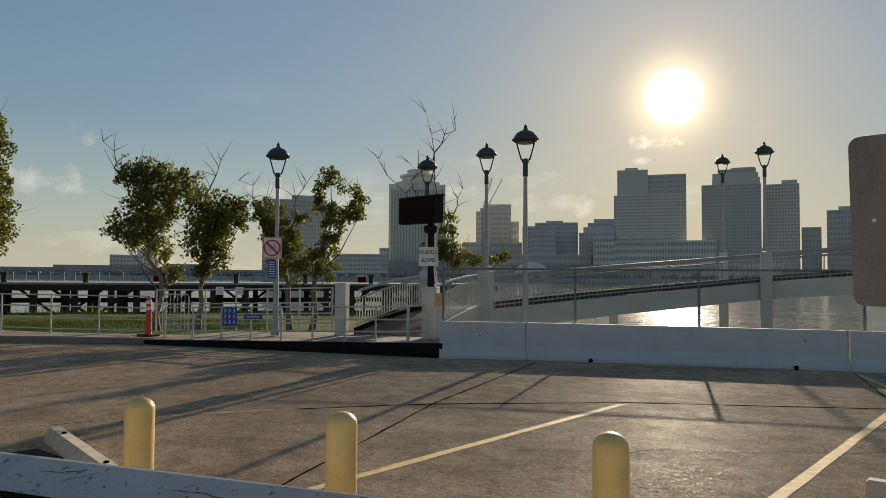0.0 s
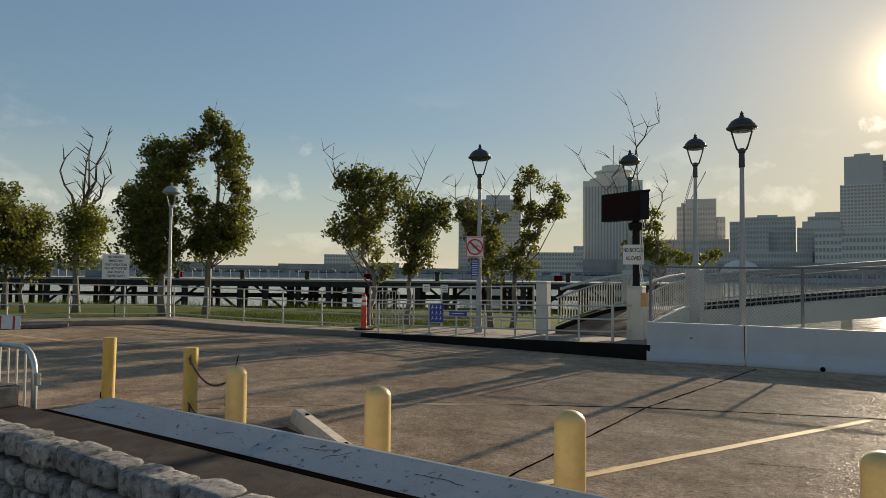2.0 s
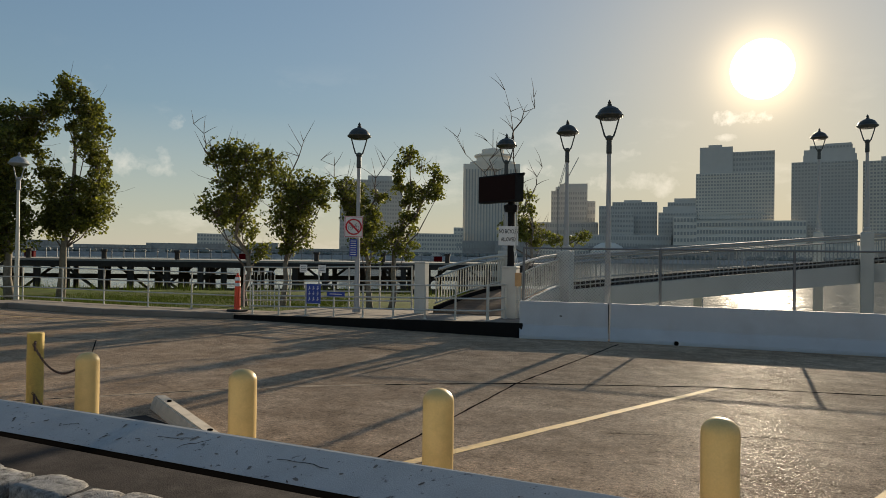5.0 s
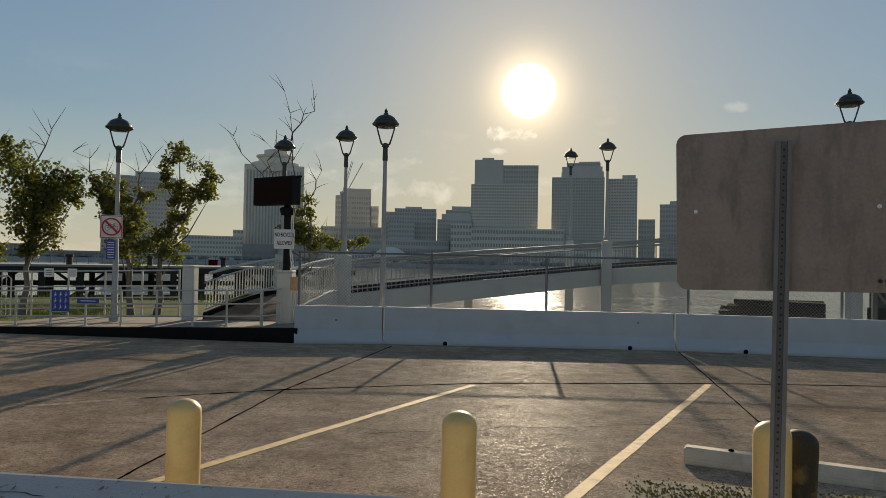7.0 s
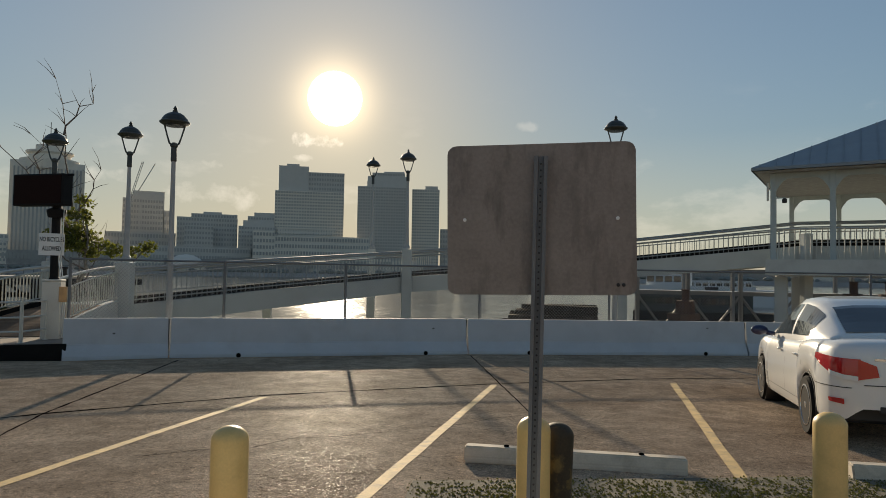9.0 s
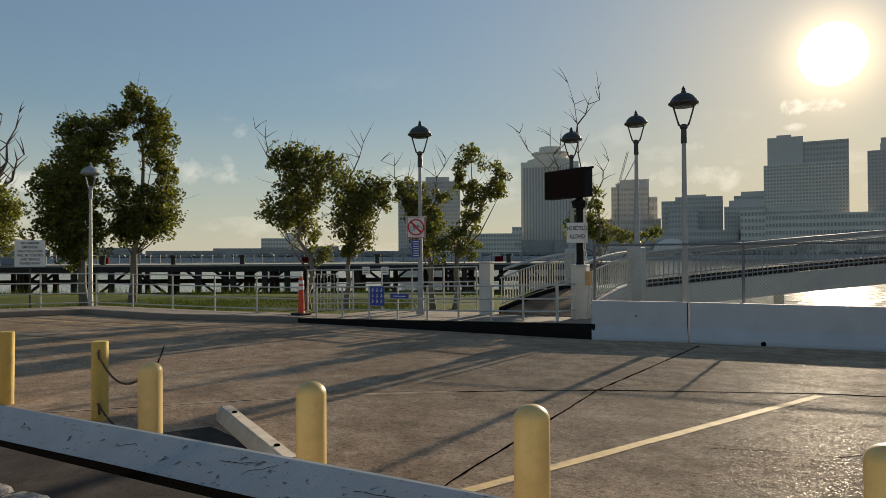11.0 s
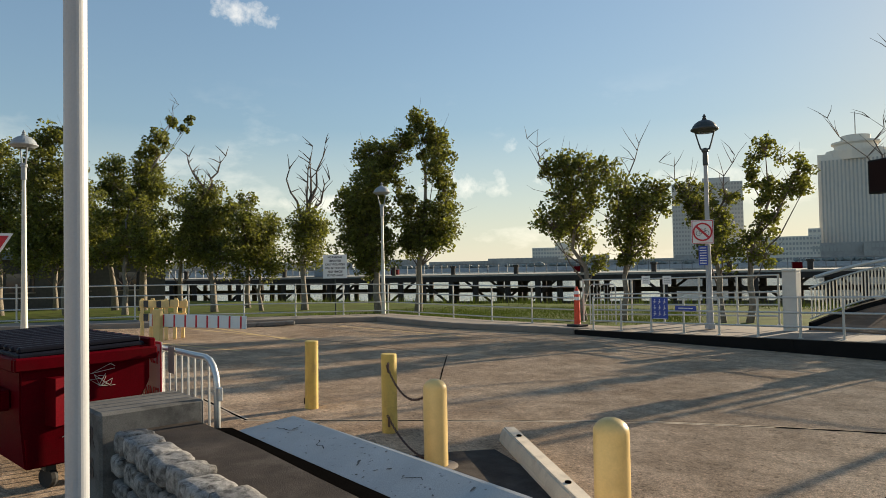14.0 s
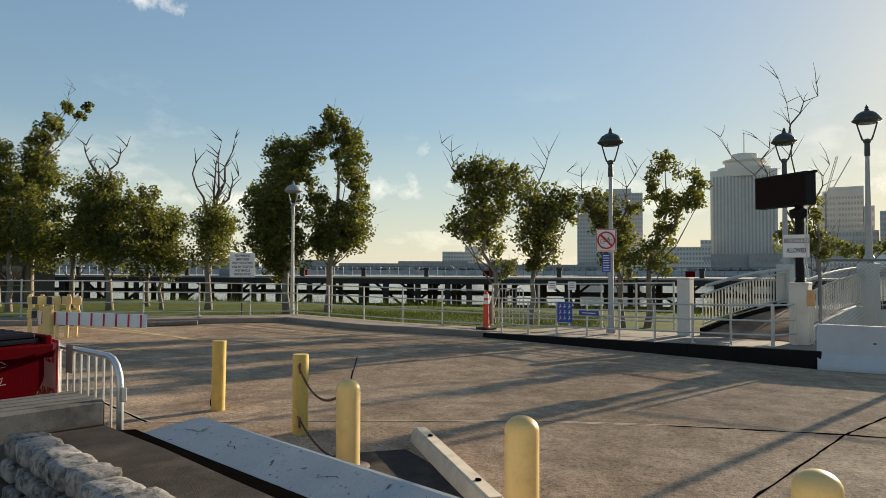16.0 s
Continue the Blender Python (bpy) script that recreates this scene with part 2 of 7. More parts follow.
def lot_material():
    """Worn concrete with the aggregate showing: pale chips and dark pits, patches where feet and tyres have polished it."""
    m = bpy.data.materials.new("lot_concrete")
    m.use_nodes = True
    nt = m.node_tree
    N, L = nt.nodes.new, nt.links.new
    b = nt.nodes["Principled BSDF"]
    geo = N("ShaderNodeNewGeometry")

    def nz(scale, detail, rough=0.6):
        n = N("ShaderNodeTexNoise")
        n.inputs["Scale"].default_value, n.inputs["Detail"].default_value, n.inputs["Roughness"].default_value = scale, detail, rough
        L(geo.outputs["Position"], n.inputs[0])
        return n.outputs[0]

    def ramp(src, stops):
        r = N("ShaderNodeValToRGB")
        while len(r.color_ramp.elements) < len(stops):
            r.color_ramp.elements.new(0.5)
        for e, (p, c) in zip(r.color_ramp.elements, stops):
            e.position, e.color = p, (*c, 1)
        L(src, r.inputs[0])
        return r.outputs[0]

    def mix(kind, fac, a, c):
        n = N("ShaderNodeMix")
        n.data_type, n.blend_type = "RGBA", kind
        n.inputs[0].default_value = fac
        L(a, n.inputs[6])
        L(c, n.inputs[7])
        return n.outputs[2]
    vo = N("ShaderNodeTexVoronoi")
    vo.inputs["Scale"].default_value = 150.0
    L(geo.outputs["Position"], vo.inputs[0])
    bw = N("ShaderNodeRGBToBW")
    L(vo.outputs["Color"], bw.inputs[0])
    chips = ramp(bw.outputs[0], ((0.15, (0.45, 0.43, 0.40)), (0.55, (1.0, 0.98, 0.94)), (0.85, (1.75, 1.6, 1.35))))
    base = ramp(nz(0.55, 8.0, 0.65), ((0.34, (0.37, 0.275, 0.20)), (0.50, (0.475, 0.365, 0.273)), (0.66, (0.56, 0.44, 0.335))))
    patch = ramp(nz(3.2, 6.0), ((0.35, (0.74, 0.73, 0.71)), (0.65, (1.2, 1.19, 1.17))))
    spot = ramp(nz(24.0, 8.0, 0.7), ((0.36, (0.42, 0.40, 0.39)), (0.46, (0.97, 0.97, 0.97)), (0.58, (1.03, 1.03, 1.03)), (0.66, (1.5, 1.46, 1.4))))
    L(mix("MULTIPLY", 0.65, mix("MULTIPLY", 0.9, mix("MULTIPLY", 0.9, base, patch), spot), chips), b.inputs["Base Color"])
    r = N("ShaderNodeMapRange")
    r.inputs[3].default_value, r.inputs[4].default_value = 0.75, 1.0
    L(nz(1.4, 5.0), r.inputs[0])
    peb = ramp(bw.outputs[0], ((0.80, (1.0, 1.0, 1.0)), (0.84, (0.5, 0.5, 0.5))))
    L(mix("MULTIPLY", 1.0, r.outputs[0], peb), b.inputs["Roughness"])
    gl = ramp(bw.outputs[0], ((0.80, (0.010, 0.010, 0.010)), (0.84, (0.05, 0.05, 0.05))))      # smooth pebbles that catch the sun
    L(gl, b.inputs["Specular IOR Level"])
    b.inputs["Diffuse Roughness"].default_value = 0.6
    bp = N("ShaderNodeBump")
    bp.inputs["Strength"].default_value, bp.inputs["Distance"].default_value = 1.0, 0.012
    L(bw.outputs[0], bp.inputs["Height"])
    bp2 = N("ShaderNodeBump")
    bp2.inputs["Strength"].default_value, bp2.inputs["Distance"].default_value = 0.3, 0.012
    L(nz(18.0, 6.0), bp2.inputs["Height"])
    L(bp.outputs[0], bp2.inputs["Normal"])
    L(bp2.outputs[0], b.inputs["Normal"])
    return m


M_LOT = lot_material()
M_WALK = material("walk_concrete", (0.24, 0.20, 0.16), 0.85, scale=2.0, stain=(0.15, 0.125, 0.10), bump=0.3)
M_WALK_PALE = material("sunlit_joint_lip", (0.46, 0.38, 0.29), 0.9, scale=4.0, bump=0.3, spec=0.1)
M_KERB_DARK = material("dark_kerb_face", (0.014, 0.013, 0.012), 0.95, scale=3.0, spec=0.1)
M_BARRIER = material("white_barrier_concrete", (0.50, 0.51, 0.52), 0.75, spread=0.1, scale=2.0, stain=(0.42, 0.41, 0.40), stain_amount=0.4, stain_scale=1.6)
M_GRASS_GROUND = material("lawn_soil", (0.082, 0.105, 0.020), 0.95, spec=0.08, spread=0.5, scale=1.5, grain=40, bump=0.5, stain=(0.10, 0.085, 0.03), stain_amount=0.6, stain_scale=0.7)
M_GRASS = material("grass_blades", (0.095, 0.125, 0.021), 0.95, spec=0.08, spread=0.35, scale=0.8, transmit=0.08, bump=0, island=0.3)
M_BANK = material("river_bank", (0.16, 0.14, 0.10), 0.95, spread=0.4, scale=0.8, bump=0.6)
M_WATER = water_material()
M_YELLOW = material("yellow_sleeve", (0.70, 0.49, 0.185), 0.45, spread=0.10, scale=4, bump=0.05, stain=(0.42, 0.28, 0.09), stain_amount=0.35, stain_scale=5)
M_YELLOW_OLD = material("worn_yellow_paint", (0.60, 0.42, 0.10), 0.6, spread=0.2, stain=(0.25, 0.16, 0.07), stain_scale=6)
M_LINE = material("yellow_road_paint", (0.60, 0.43, 0.20), 0.75, spread=0.25, scale=6, stain=(0.30, 0.235, 0.17), stain_amount=0.75, stain_scale=7, spec=0.2)
M_CREAM = material("cream_stop_concrete", (0.60, 0.52, 0.41), 0.8, spread=0.15, stain=(0.3, 0.25, 0.18), stain_scale=5)
# black of the joints, also laid in the slab gap as its shade
M_JOINT_SHADE_BLACK = material("joint_and_shade_black", (0.005, 0.0045, 0.004), 1.0, spec=0.0)
M_GALV = material("galvanised_steel", (0.55, 0.56, 0.55), 0.42, metal=0.75, spread=0.12, scale=8, bump=0.05)
M_RAIL = material("silver_rail_paint", (0.50, 0.50, 0.46), 0.5, metal=0.3, spread=0.12, scale=5, bump=0.03)
M_FENCE = material("weathered_fence_steel", (0.16, 0.165, 0.17), 0.6, metal=0.3, spread=0.15, bump=0.03)
M_RAMPRAIL = material("weathered_ramp_rail", (0.30, 0.31, 0.30), 0.55, metal=0.2, spread=0.15, bump=0.03)
M_VERGE = material("dry_verge_grass", (0.125, 0.125, 0.035), 0.85, spread=0.4, transmit=0.1, bump=0, island=0.4)
M_POLE = material("grey_pole_paint", (0.36, 0.37, 0.37), 0.5, spread=0.1, bump=0.03)
M_POLE_DARK = material("dark_green_iron", (0.035, 0.042, 0.040), 0.45, spread=0.2, bump=0.05)
M_LAMPHEAD_GREY = material("grey_lamp_metal", (0.26, 0.29, 0.31), 0.5, spread=0.15)
M_PANE = glass("lamp_glass", (0.95, 0.93, 0.85), 0.25)
M_WHITEPOLE = material("white_pole_paint", (0.42, 0.43, 0.44), 0.4, spread=0.08, scale=3, bump=0.02)
M_CREAMPOST = material("cream_concrete_post", (0.58, 0.56, 0.50), 0.8, spread=0.12, scale=4, stain=(0.4, 0.37, 0.32), stain_scale=2)
M_RAMP = material("ramp_concrete", (0.50, 0.52, 0.50), 0.8, spread=0.1, scale=1.5, stain=(0.36, 0.37, 0.36), stain_scale=0.8)
M_BLACK = material("black_plastic", (0.010, 0.010, 0.011), 0.6, spread=0.3, bump=0.03, spec=0.15)
M_OLDSLEEVE = material("blackened_brown_sleeve", (0.035, 0.026, 0.012), 0.7, spread=0.4, scale=8, stain=(0.22, 0.15, 0.04), stain_amount=0.7, stain_scale=6, stain_from=0.56)
# black rubber, also used for the shade added between the barriers
M_RUBBER_SHADE = material("rubber_and_shade_black", (0.02, 0.02, 0.02), 0.8)
M_SIGNBACK = material("weathered_aluminium_back", (0.27, 0.232, 0.205), 0.65, metal=0.25, spread=0.2, scale=5.0, grain=60, bump=0.04, stain=(0.15, 0.126, 0.11), stain_amount=0.8, stain_scale=9.0, stain_from=0.5, streak=0.3)
M_SIGNWHITE = material("white_sign_face", (0.74, 0.74, 0.72), 0.45, spread=0.05, bump=0)
M_RED = material("red_sign_ink", (0.50, 0.015, 0.028), 0.45, spread=0.08, bump=0)
M_INK = material("black_sign_ink", (0.02, 0.02, 0.022), 0.5, spread=0.1, bump=0)
M_BLUE = material("blue_sign_face", (0.025, 0.06, 0.32), 0.45, spread=0.08, bump=0)
M_DUMPSTER = material("red_dumpster_paint", (0.085, 0.0006, 0.004), 0.55, spread=0.25, scale=3, stain=(0.07, 0.004, 0.005), stain_amount=0.7, stain_scale=4, bump=0.1, spec=0.02)
M_LID = material("black_dumpster_lid", (0.008, 0.009, 0.016), 0.6, spread=0.3, spec=0.08)
M_STONE = material("rough_white_stone", (0.28, 0.27, 0.255), 0.95, spread=0.45, scale=26, grain=150, bump=0.8, spec=0.1, stain=(0.03, 0.028, 0.026), stain_amount=0.95, stain_scale=18, stain_from=0.47, per_object=0.22)
M_MORTAR = material("dark_mortar", (0.022, 0.020, 0.019), 0.95, bump=0.5)
M_LEDGE = material("dark_weathered_ledge", (0.045, 0.036, 0.030), 0.9, spread=0.5, scale=5, grain=140, bump=0.3, spec=0.15, stain=(0.095, 0.08, 0.068), stain_amount=0.6, stain_scale=3.5)
M_SLAB = material("pale_painted_slab", (0.385, 0.39, 0.385), 0.8, spread=0.2, scale=3, grain=140, stain=(0.08, 0.08, 0.08), stain_amount=0.85, stain_scale=17, stain_from=0.625, bump=0.13, spec=0.2)
M_PIER = material("grey_pier_concrete", (0.145, 0.14, 0.13), 0.9, spread=0.4, scale=3, grain=140, stain=(0.04, 0.038, 0.036), stain_amount=0.75, stain_scale=4, bump=0.18, spec=0.15)
M_ORANGE = material("red_orange_plastic", (0.68, 0.06, 0.02), 0.5, spread=0.1, bump=0.03)
M_BARK = material("pale_bark", (0.20, 0.175, 0.14), 0.9, spread=0.45, scale=14, bump=0.8)
M_TWIG = material("dead_twig", (0.13, 0.10, 0.08), 0.9, spread=0.3)
M_LEAF = material("sycamore_leaf", (0.108, 0.118, 0.024), 0.55, spread=0.5, scale=2.5, transmit=0.46, bump=0, island=0.5)
M_WHARF = material("tarred_timber", (0.030, 0.026, 0.023), 0.85, spread=0.4, scale=3)
M_WHARF_TOP = material("grey_wharf_deck", (0.36, 0.33, 0.28), 0.85, spread=0.25)
# tower and window tones are paled to put the far haze into them
M_TOWER = material("hazed_tower_stone", (0.57, 0.54, 0.485), 0.85, spread=0.06, scale=0.02, grain=0.2, bump=0)
M_TOWER_PALE = material("hazed_pale_stone", (0.74, 0.68, 0.58), 0.85, spread=0.06, scale=0.02, grain=0.2, bump=0)
M_TOWER_GLASS = material("hazed_window_band", (0.40, 0.385, 0.35), 0.6, spread=0.1, scale=0.05, grain=0.2, bump=0)
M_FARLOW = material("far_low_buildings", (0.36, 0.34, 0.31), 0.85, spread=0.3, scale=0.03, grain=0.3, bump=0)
M_ROOF = material("grey_metal_roof", (0.20, 0.24, 0.27), 0.45, spread=0.1, scale=2, bump=0.1)
M_TEAL = material("painted_pavilion_steel", (0.40, 0.46, 0.46), 0.6, spread=0.08)
M_SOFFIT = material("tan_soffit", (0.30, 0.30, 0.28), 0.8)
M_CARWHITE = material("white_car_paint", (0.74, 0.74, 0.72), 0.25, spread=0.02, bump=0, coat=0.8)
M_CARGLASS = material("dark_car_glass", (0.02, 0.025, 0.03), 0.06, spread=0.1, bump=0, coat=0.6)
M_TAIL = material("red_tail_lamp", (0.45, 0.012, 0.015), 0.15, spread=0.1, bump=0, coat=0.7)
M_CHROME = material("brushed_silver", (0.62, 0.62, 0.63), 0.25, metal=1.0, spread=0.05, bump=0)
M_BOATWHITE = material("white_boat_paint", (0.62, 0.64, 0.66), 0.4, spread=0.06, bump=0)
M_RUST = material("rusty_brown_timber", (0.10, 0.055, 0.042), 0.85, spread=0.3)
# beige darkened so the colour holds the shade of the trees
M_BEIGE = material("shaded_beige_wall", (0.085, 0.075, 0.065), 0.85)
M_PLANK = material("brown_planks", (0.23, 0.16, 0.11), 0.9, spread=0.35, scale=3, per_object=0.25, spec=0.1)
M_ORANGEBOX = material("faded_orange_box", (0.55, 0.32, 0.14), 0.6)

# ---- mesh helpers ----


def part(name, bm, mat, parent=None, label="", smooth=False):
    me = bpy.data.meshes.new(name)
    bmesh.ops.recalc_face_normals(bm, faces=bm.faces[:])
    bm.to_mesh(me)
    bm.free()
    me.materials.append(mat)
    if smooth:
        me.shade_smooth()
    ob = new(name, me)
    if parent:
        ob.parent = parent
    if label:
        ob["label"] = label
    return ob


def share(name, me, m, parent):
    ob = new(name, me)
    ob.parent = parent
    ob.matrix_basis = m
    return ob


def thing(name, label, category, m=None, group="", kind=""):
    ob = new(name)
    ob.empty_display_size = 0.2
    if m is not None:
        ob.matrix_basis = m
    return tagged(ob, label, category, group, kind)


def bx(bm, c, s, m=None, bevel=0.0):
    """A box, with its edges cut at 45 degrees where bevel is given."""
    m = (m or Matrix()) @ Matrix.Translation(c)
    hx, hy, hz = s[0] / 2, s[1] / 2, s[2] / 2
    if not bevel:
        v = [bm.verts.new(m @ Vector((x * hx, y * hy, z * hz))) for x in (-1, 1) for y in (-1, 1) for z in (-1, 1)]
        for f in ((0, 1, 3, 2), (4, 6, 7, 5), (0, 4, 5, 1), (2, 3, 7, 6), (0, 2, 6, 4), (1, 5, 7, 3)):
            bm.faces.new([v[i] for i in f])
        return bm
    b = min(bevel, 0.45 * min(s))
    v = {}
    for x in (-1, 1):
        for y in (-1, 1):
            for z in (-1, 1):
                v[x, y, z, 0] = bm.verts.new(m @ Vector((x * hx, y * (hy - b), z * (hz - b))))
                v[x, y, z, 1] = bm.verts.new(m @ Vector((x * (hx - b), y * hy, z * (hz - b))))
                v[x, y, z, 2] = bm.verts.new(m @ Vector((x * (hx - b), y * (hy - b), z * hz)))
                bm.faces.new([v[x, y, z, k] for k in range(3)])
    for s1 in (-1, 1):
        bm.faces.new([v[s1, y, z, 0] for y, z in ((-1, -1), (1, -1), (1, 1), (-1, 1))])
        bm.faces.new([v[x, s1, z, 1] for x, z in ((-1, -1), (1, -1), (1, 1), (-1, 1))])
        bm.faces.new([v[x, y, s1, 2] for x, y in ((-1, -1), (1, -1), (1, 1), (-1, 1))])
        for s2 in (-1, 1):
            bm.faces.new((v[s1, s2, -1, 0], v[s1, s2, 1, 0], v[s1, s2, 1, 1], v[s1, s2, -1, 1]))
            bm.faces.new((v[s1, -1, s2, 0], v[s1, 1, s2, 0], v[s1, 1, s2, 2], v[s1, -1, s2, 2]))
            bm.faces.new((v[-1, s1, s2, 1], v[1, s1, s2, 1], v[1, s1, s2, 2], v[-1, s1, s2, 2]))
    return bm


def box(c, s, m=None, bevel=0.0):
    return bx(bmesh.new(), c, s, m, bevel)


def tube(bm, pts, radii, seg=8, caps=True):
    """A tapered tube through points."""
    pts = [Vector(p) for p in pts]
    if isinstance(radii, (int, float)):
        radii = [radii] * len(pts)
    rings, side = [], None
    for i, p in enumerate(pts):
        d = (pts[min(i + 1, len(pts) - 1)] - pts[max(i - 1, 0)]).normalized()
        if side is None:
            side = d.orthogonal().normalized()
        side = (side - d * side.dot(d)).normalized()
        up = d.cross(side)
        rings.append([bm.verts.new(p + (side * math.cos(a) + up * math.sin(a)) * radii[i]) for a in (2 * math.pi * k / seg for k in range(seg))])
    for a, b in zip(rings, rings[1:]):
        for k in range(seg):
            bm.faces.new((a[k], a[(k + 1) % seg], b[(k + 1) % seg], b[k]))
    if caps:
        bm.faces.new(rings[0][::-1])
        bm.faces.new(rings[-1])
    return bm


def lathe(profile, seg=20, bm=None, m=None):
    """A turned shape from (radius, height) pairs."""
    bm = bm or bmesh.new()
    m = m or Matrix()
    rings = [[bm.verts.new(m @ Vector((r * math.cos(a), r * math.sin(a), z))) for a in (2 * math.pi * k / seg for k in range(seg))] for r, z in profile]
    for a, b in zip(rings, rings[1:]):
        for k in range(seg):
            bm.faces.new((a[k], a[(k + 1) % seg], b[(k + 1) % seg], b[k]))
    bm.faces.new(rings[0][::-1])
    bm.faces.new(rings[-1])
    return bm


def prism(poly, z0, z1, bm=None):
    """An upright block over a plan polygon; z0 and z1 may be functions of x, y."""
    bm = bm or bmesh.new()
    h0 = z0 if callable(z0) else (lambda x, y: z0)
    h1 = z1 if callable(z1) else (lambda x, y: z1)
    lo = [bm.verts.new((x, y, h0(x, y))) for x, y in poly]
    hi = [bm.verts.new((x, y, h1(x, y))) for x, y in poly]
    n = len(poly)
    bm.faces.new(lo[::-1])
    bm.faces.new(hi)
    for i in range(n):
        bm.faces.new((lo[i], lo[(i + 1) % n], hi[(i + 1) % n], hi[i]))
    return bm


def extrude_profile(profile, length, bm=None):
    """A profile in (y, z) drawn out along x from 0 to length."""
    bm = bm or bmesh.new()
    a = [bm.verts.new((0, y, z)) for y, z in profile]
    b = [bm.verts.new((length, y, z)) for y, z in profile]
    n = len(profile)
    bm.faces.new(a)
    bm.faces.new(b[::-1])
    for i in range(n):
        bm.faces.new((a[i], b[i], b[(i + 1) % n], a[(i + 1) % n]))
    return bm


def lettering(text, size, mat, parent, m, name="lettering", align="CENTER"):
    cu = bpy.data.curves.new("text", "FONT")
    cu.body, cu.size, cu.align_x, cu.align_y, cu.extrude = text, size, align, "CENTER", 0.001
    cu.offset = size * 0.025
    tmp = bpy.data.objects.new("text", cu)
    scene.collection.objects.link(tmp)
    me = bpy.data.meshes.new_from_object(tmp.evaluated_get(bpy.context.evaluated_depsgraph_get()))
    bpy.data.objects.remove(tmp)
    me.materials.clear()
    me.materials.append(mat)
    ob = new(name, me)
    ob.parent, ob.matrix_basis = parent, m
    return ob


def along(p, q):
    """The pose at p whose x axis points level to q, and the distance."""
    d = Vector(q[:2]) - Vector(p[:2])
    return math.degrees(math.atan2(d.y, d.x)), d.length


def gz(x, y):
    """Height of the parking lot."""
    return -math.tan(radians(SLOPE)) * max(y, 0.0) if y < 60 else -1.8


rng = random.Random(7)

# ---- ground ----
KERB = [(-30, -40), (-23.5, -4), (-21.3, 5.5), (-20.8, 11.0), (-17.0, 11.5), (-13.7, 13.0), (-8.3, 13.65), (-5.8, 13.9)]
QUAY = [(-5.8, 13.9), (-3.8, 15.2), (2.4, 16.7), (9.3, 17.0), (16.5, 16.6), (60, 10)]


def lot():
    bm = bmesh.new()
    edge = KERB + QUAY[1:]
    ys = [-400, -3, 0]
    rows = []
    for y in ys:
        rows.append([bm.verts.new((x, y, 0.0)) for x, _ in edge])
    rows.append([bm.verts.new((x, y * 0.5 if y > 0 else 0.001 * i + 0.01, gz(x, y * 0.5) if y > 0 else 0)) for i, (x, y) in enumerate(edge)])
    rows.append([bm.verts.new((x, max(y, 0.1 + 0.001 * i), gz(x, y))) for i, (x, y) in enumerate(edge)])
    for a, b in zip(rows, rows[1:]):
        for i in range(len(edge) - 1):
            bm.faces.new((a[i], a[i + 1], b[i + 1], b[i]))
    ob = part("ground", bm, M_LOT)
    return tagged(ob, "worn tan concrete parking lot with stains and joints", "ground", kind="structure")


lot()


def water():
    bm = bmesh.new()
    vs = [bm.verts.new(p) for p in ((-4500, -600, WATER), (4500, -600, WATER), (4500, 4800, WATER), (-4500, 4800, WATER))]
    bm.faces.new(vs)
    tagged(part("water", bm, M_WATER), "wide rippled river reflecting the low sun", "water", kind="structure")


WATER = -4.0
water()


def lawn_z(x, y):
    return -0.28 - 0.012 * max(0.0, math.hypot(x + 15, y - 13) - 6)


SHORE = [(-110, -2), (-62, 10), (-44, 15.5), (-30, 19.5), (-21.5, 24.5), (-15.5, 26.5), (-11.5, 24.5), (-8.0, 20.5), (-5.5, 16.5)]


def lawn():
    """The grassed bank from the walk to the water's edge, with its slope down to the river."""
    bm = bmesh.new()
    inner = [(-110, -60), (-60, -50), (-31, -40), (-24.2, -4), (-22.5, 5.5), (-21.8, 12.0), (-17.2, 13.0), (-12.0, 14.6), (-8, 15)]
    n = 40

    def sample(line, u):
        u *= len(line) - 1
        i = min(int(u), len(line) - 2)
        f = u - i
        return Vector(line[i]) * (1 - f) + Vector(line[i + 1]) * f
    cols = []
    for i in range(n + 1):
        a, b = sample(inner, i / n), sample(SHORE, i / n)
        col = []
        for j in range(13):
            p = a.lerp(b, j / 12)
            z = lawn_z(*p) + 0.05 * noise.noise((p.x * 0.3, p.y * 0.3, 0)) + 0.02 * (j == 12)
            col.append(bm.verts.new((p.x, p.y, z)))
        for k, (out, z) in enumerate(((0.8, -0.9), (2.2, -2.2), (5.0, -4.5))):
            d = (b - a).normalized()
            p = b + d * out
            col.append(bm.verts.new((p.x, p.y, z)))
        cols.append(col)
    for a, b in zip(cols, cols[1:]):
        for j in range(len(a) - 1):
            bm.faces.new((a[j], b[j], b[j + 1], a[j + 1]))
    tagged(part("lawn_ground", bm, M_GRASS_GROUND, smooth=True), "mown green lawn sloping to the river edge", "ground", kind="structure")


lawn()


def quay_bank():
    bm = bmesh.new()
    prev = None
    for x, y in QUAY:
        col = [bm.verts.new((x, y - 0.05, gz(x, y) - 0.004)), bm.verts.new((x + 0.1, y + 0.9, gz(x, y) - 0.03)), bm.verts.new((x + 0.3, y + 2.2, -2.6)), bm.verts.new((x + 0.4, y + 3.5, -4.6))]
        if prev:
            for j in range(3):
                bm.faces.new((prev[j], col[j], col[j + 1], prev[j + 1]))
        prev = col
    tagged(part("bank_ground", bm, M_BANK), "earth bank falling to the river", "ground", kind="structure")


quay_bank()


def landing_z(x):
    return -0.215 + 0.0234 * (min(x, -5.6) + 13.7)


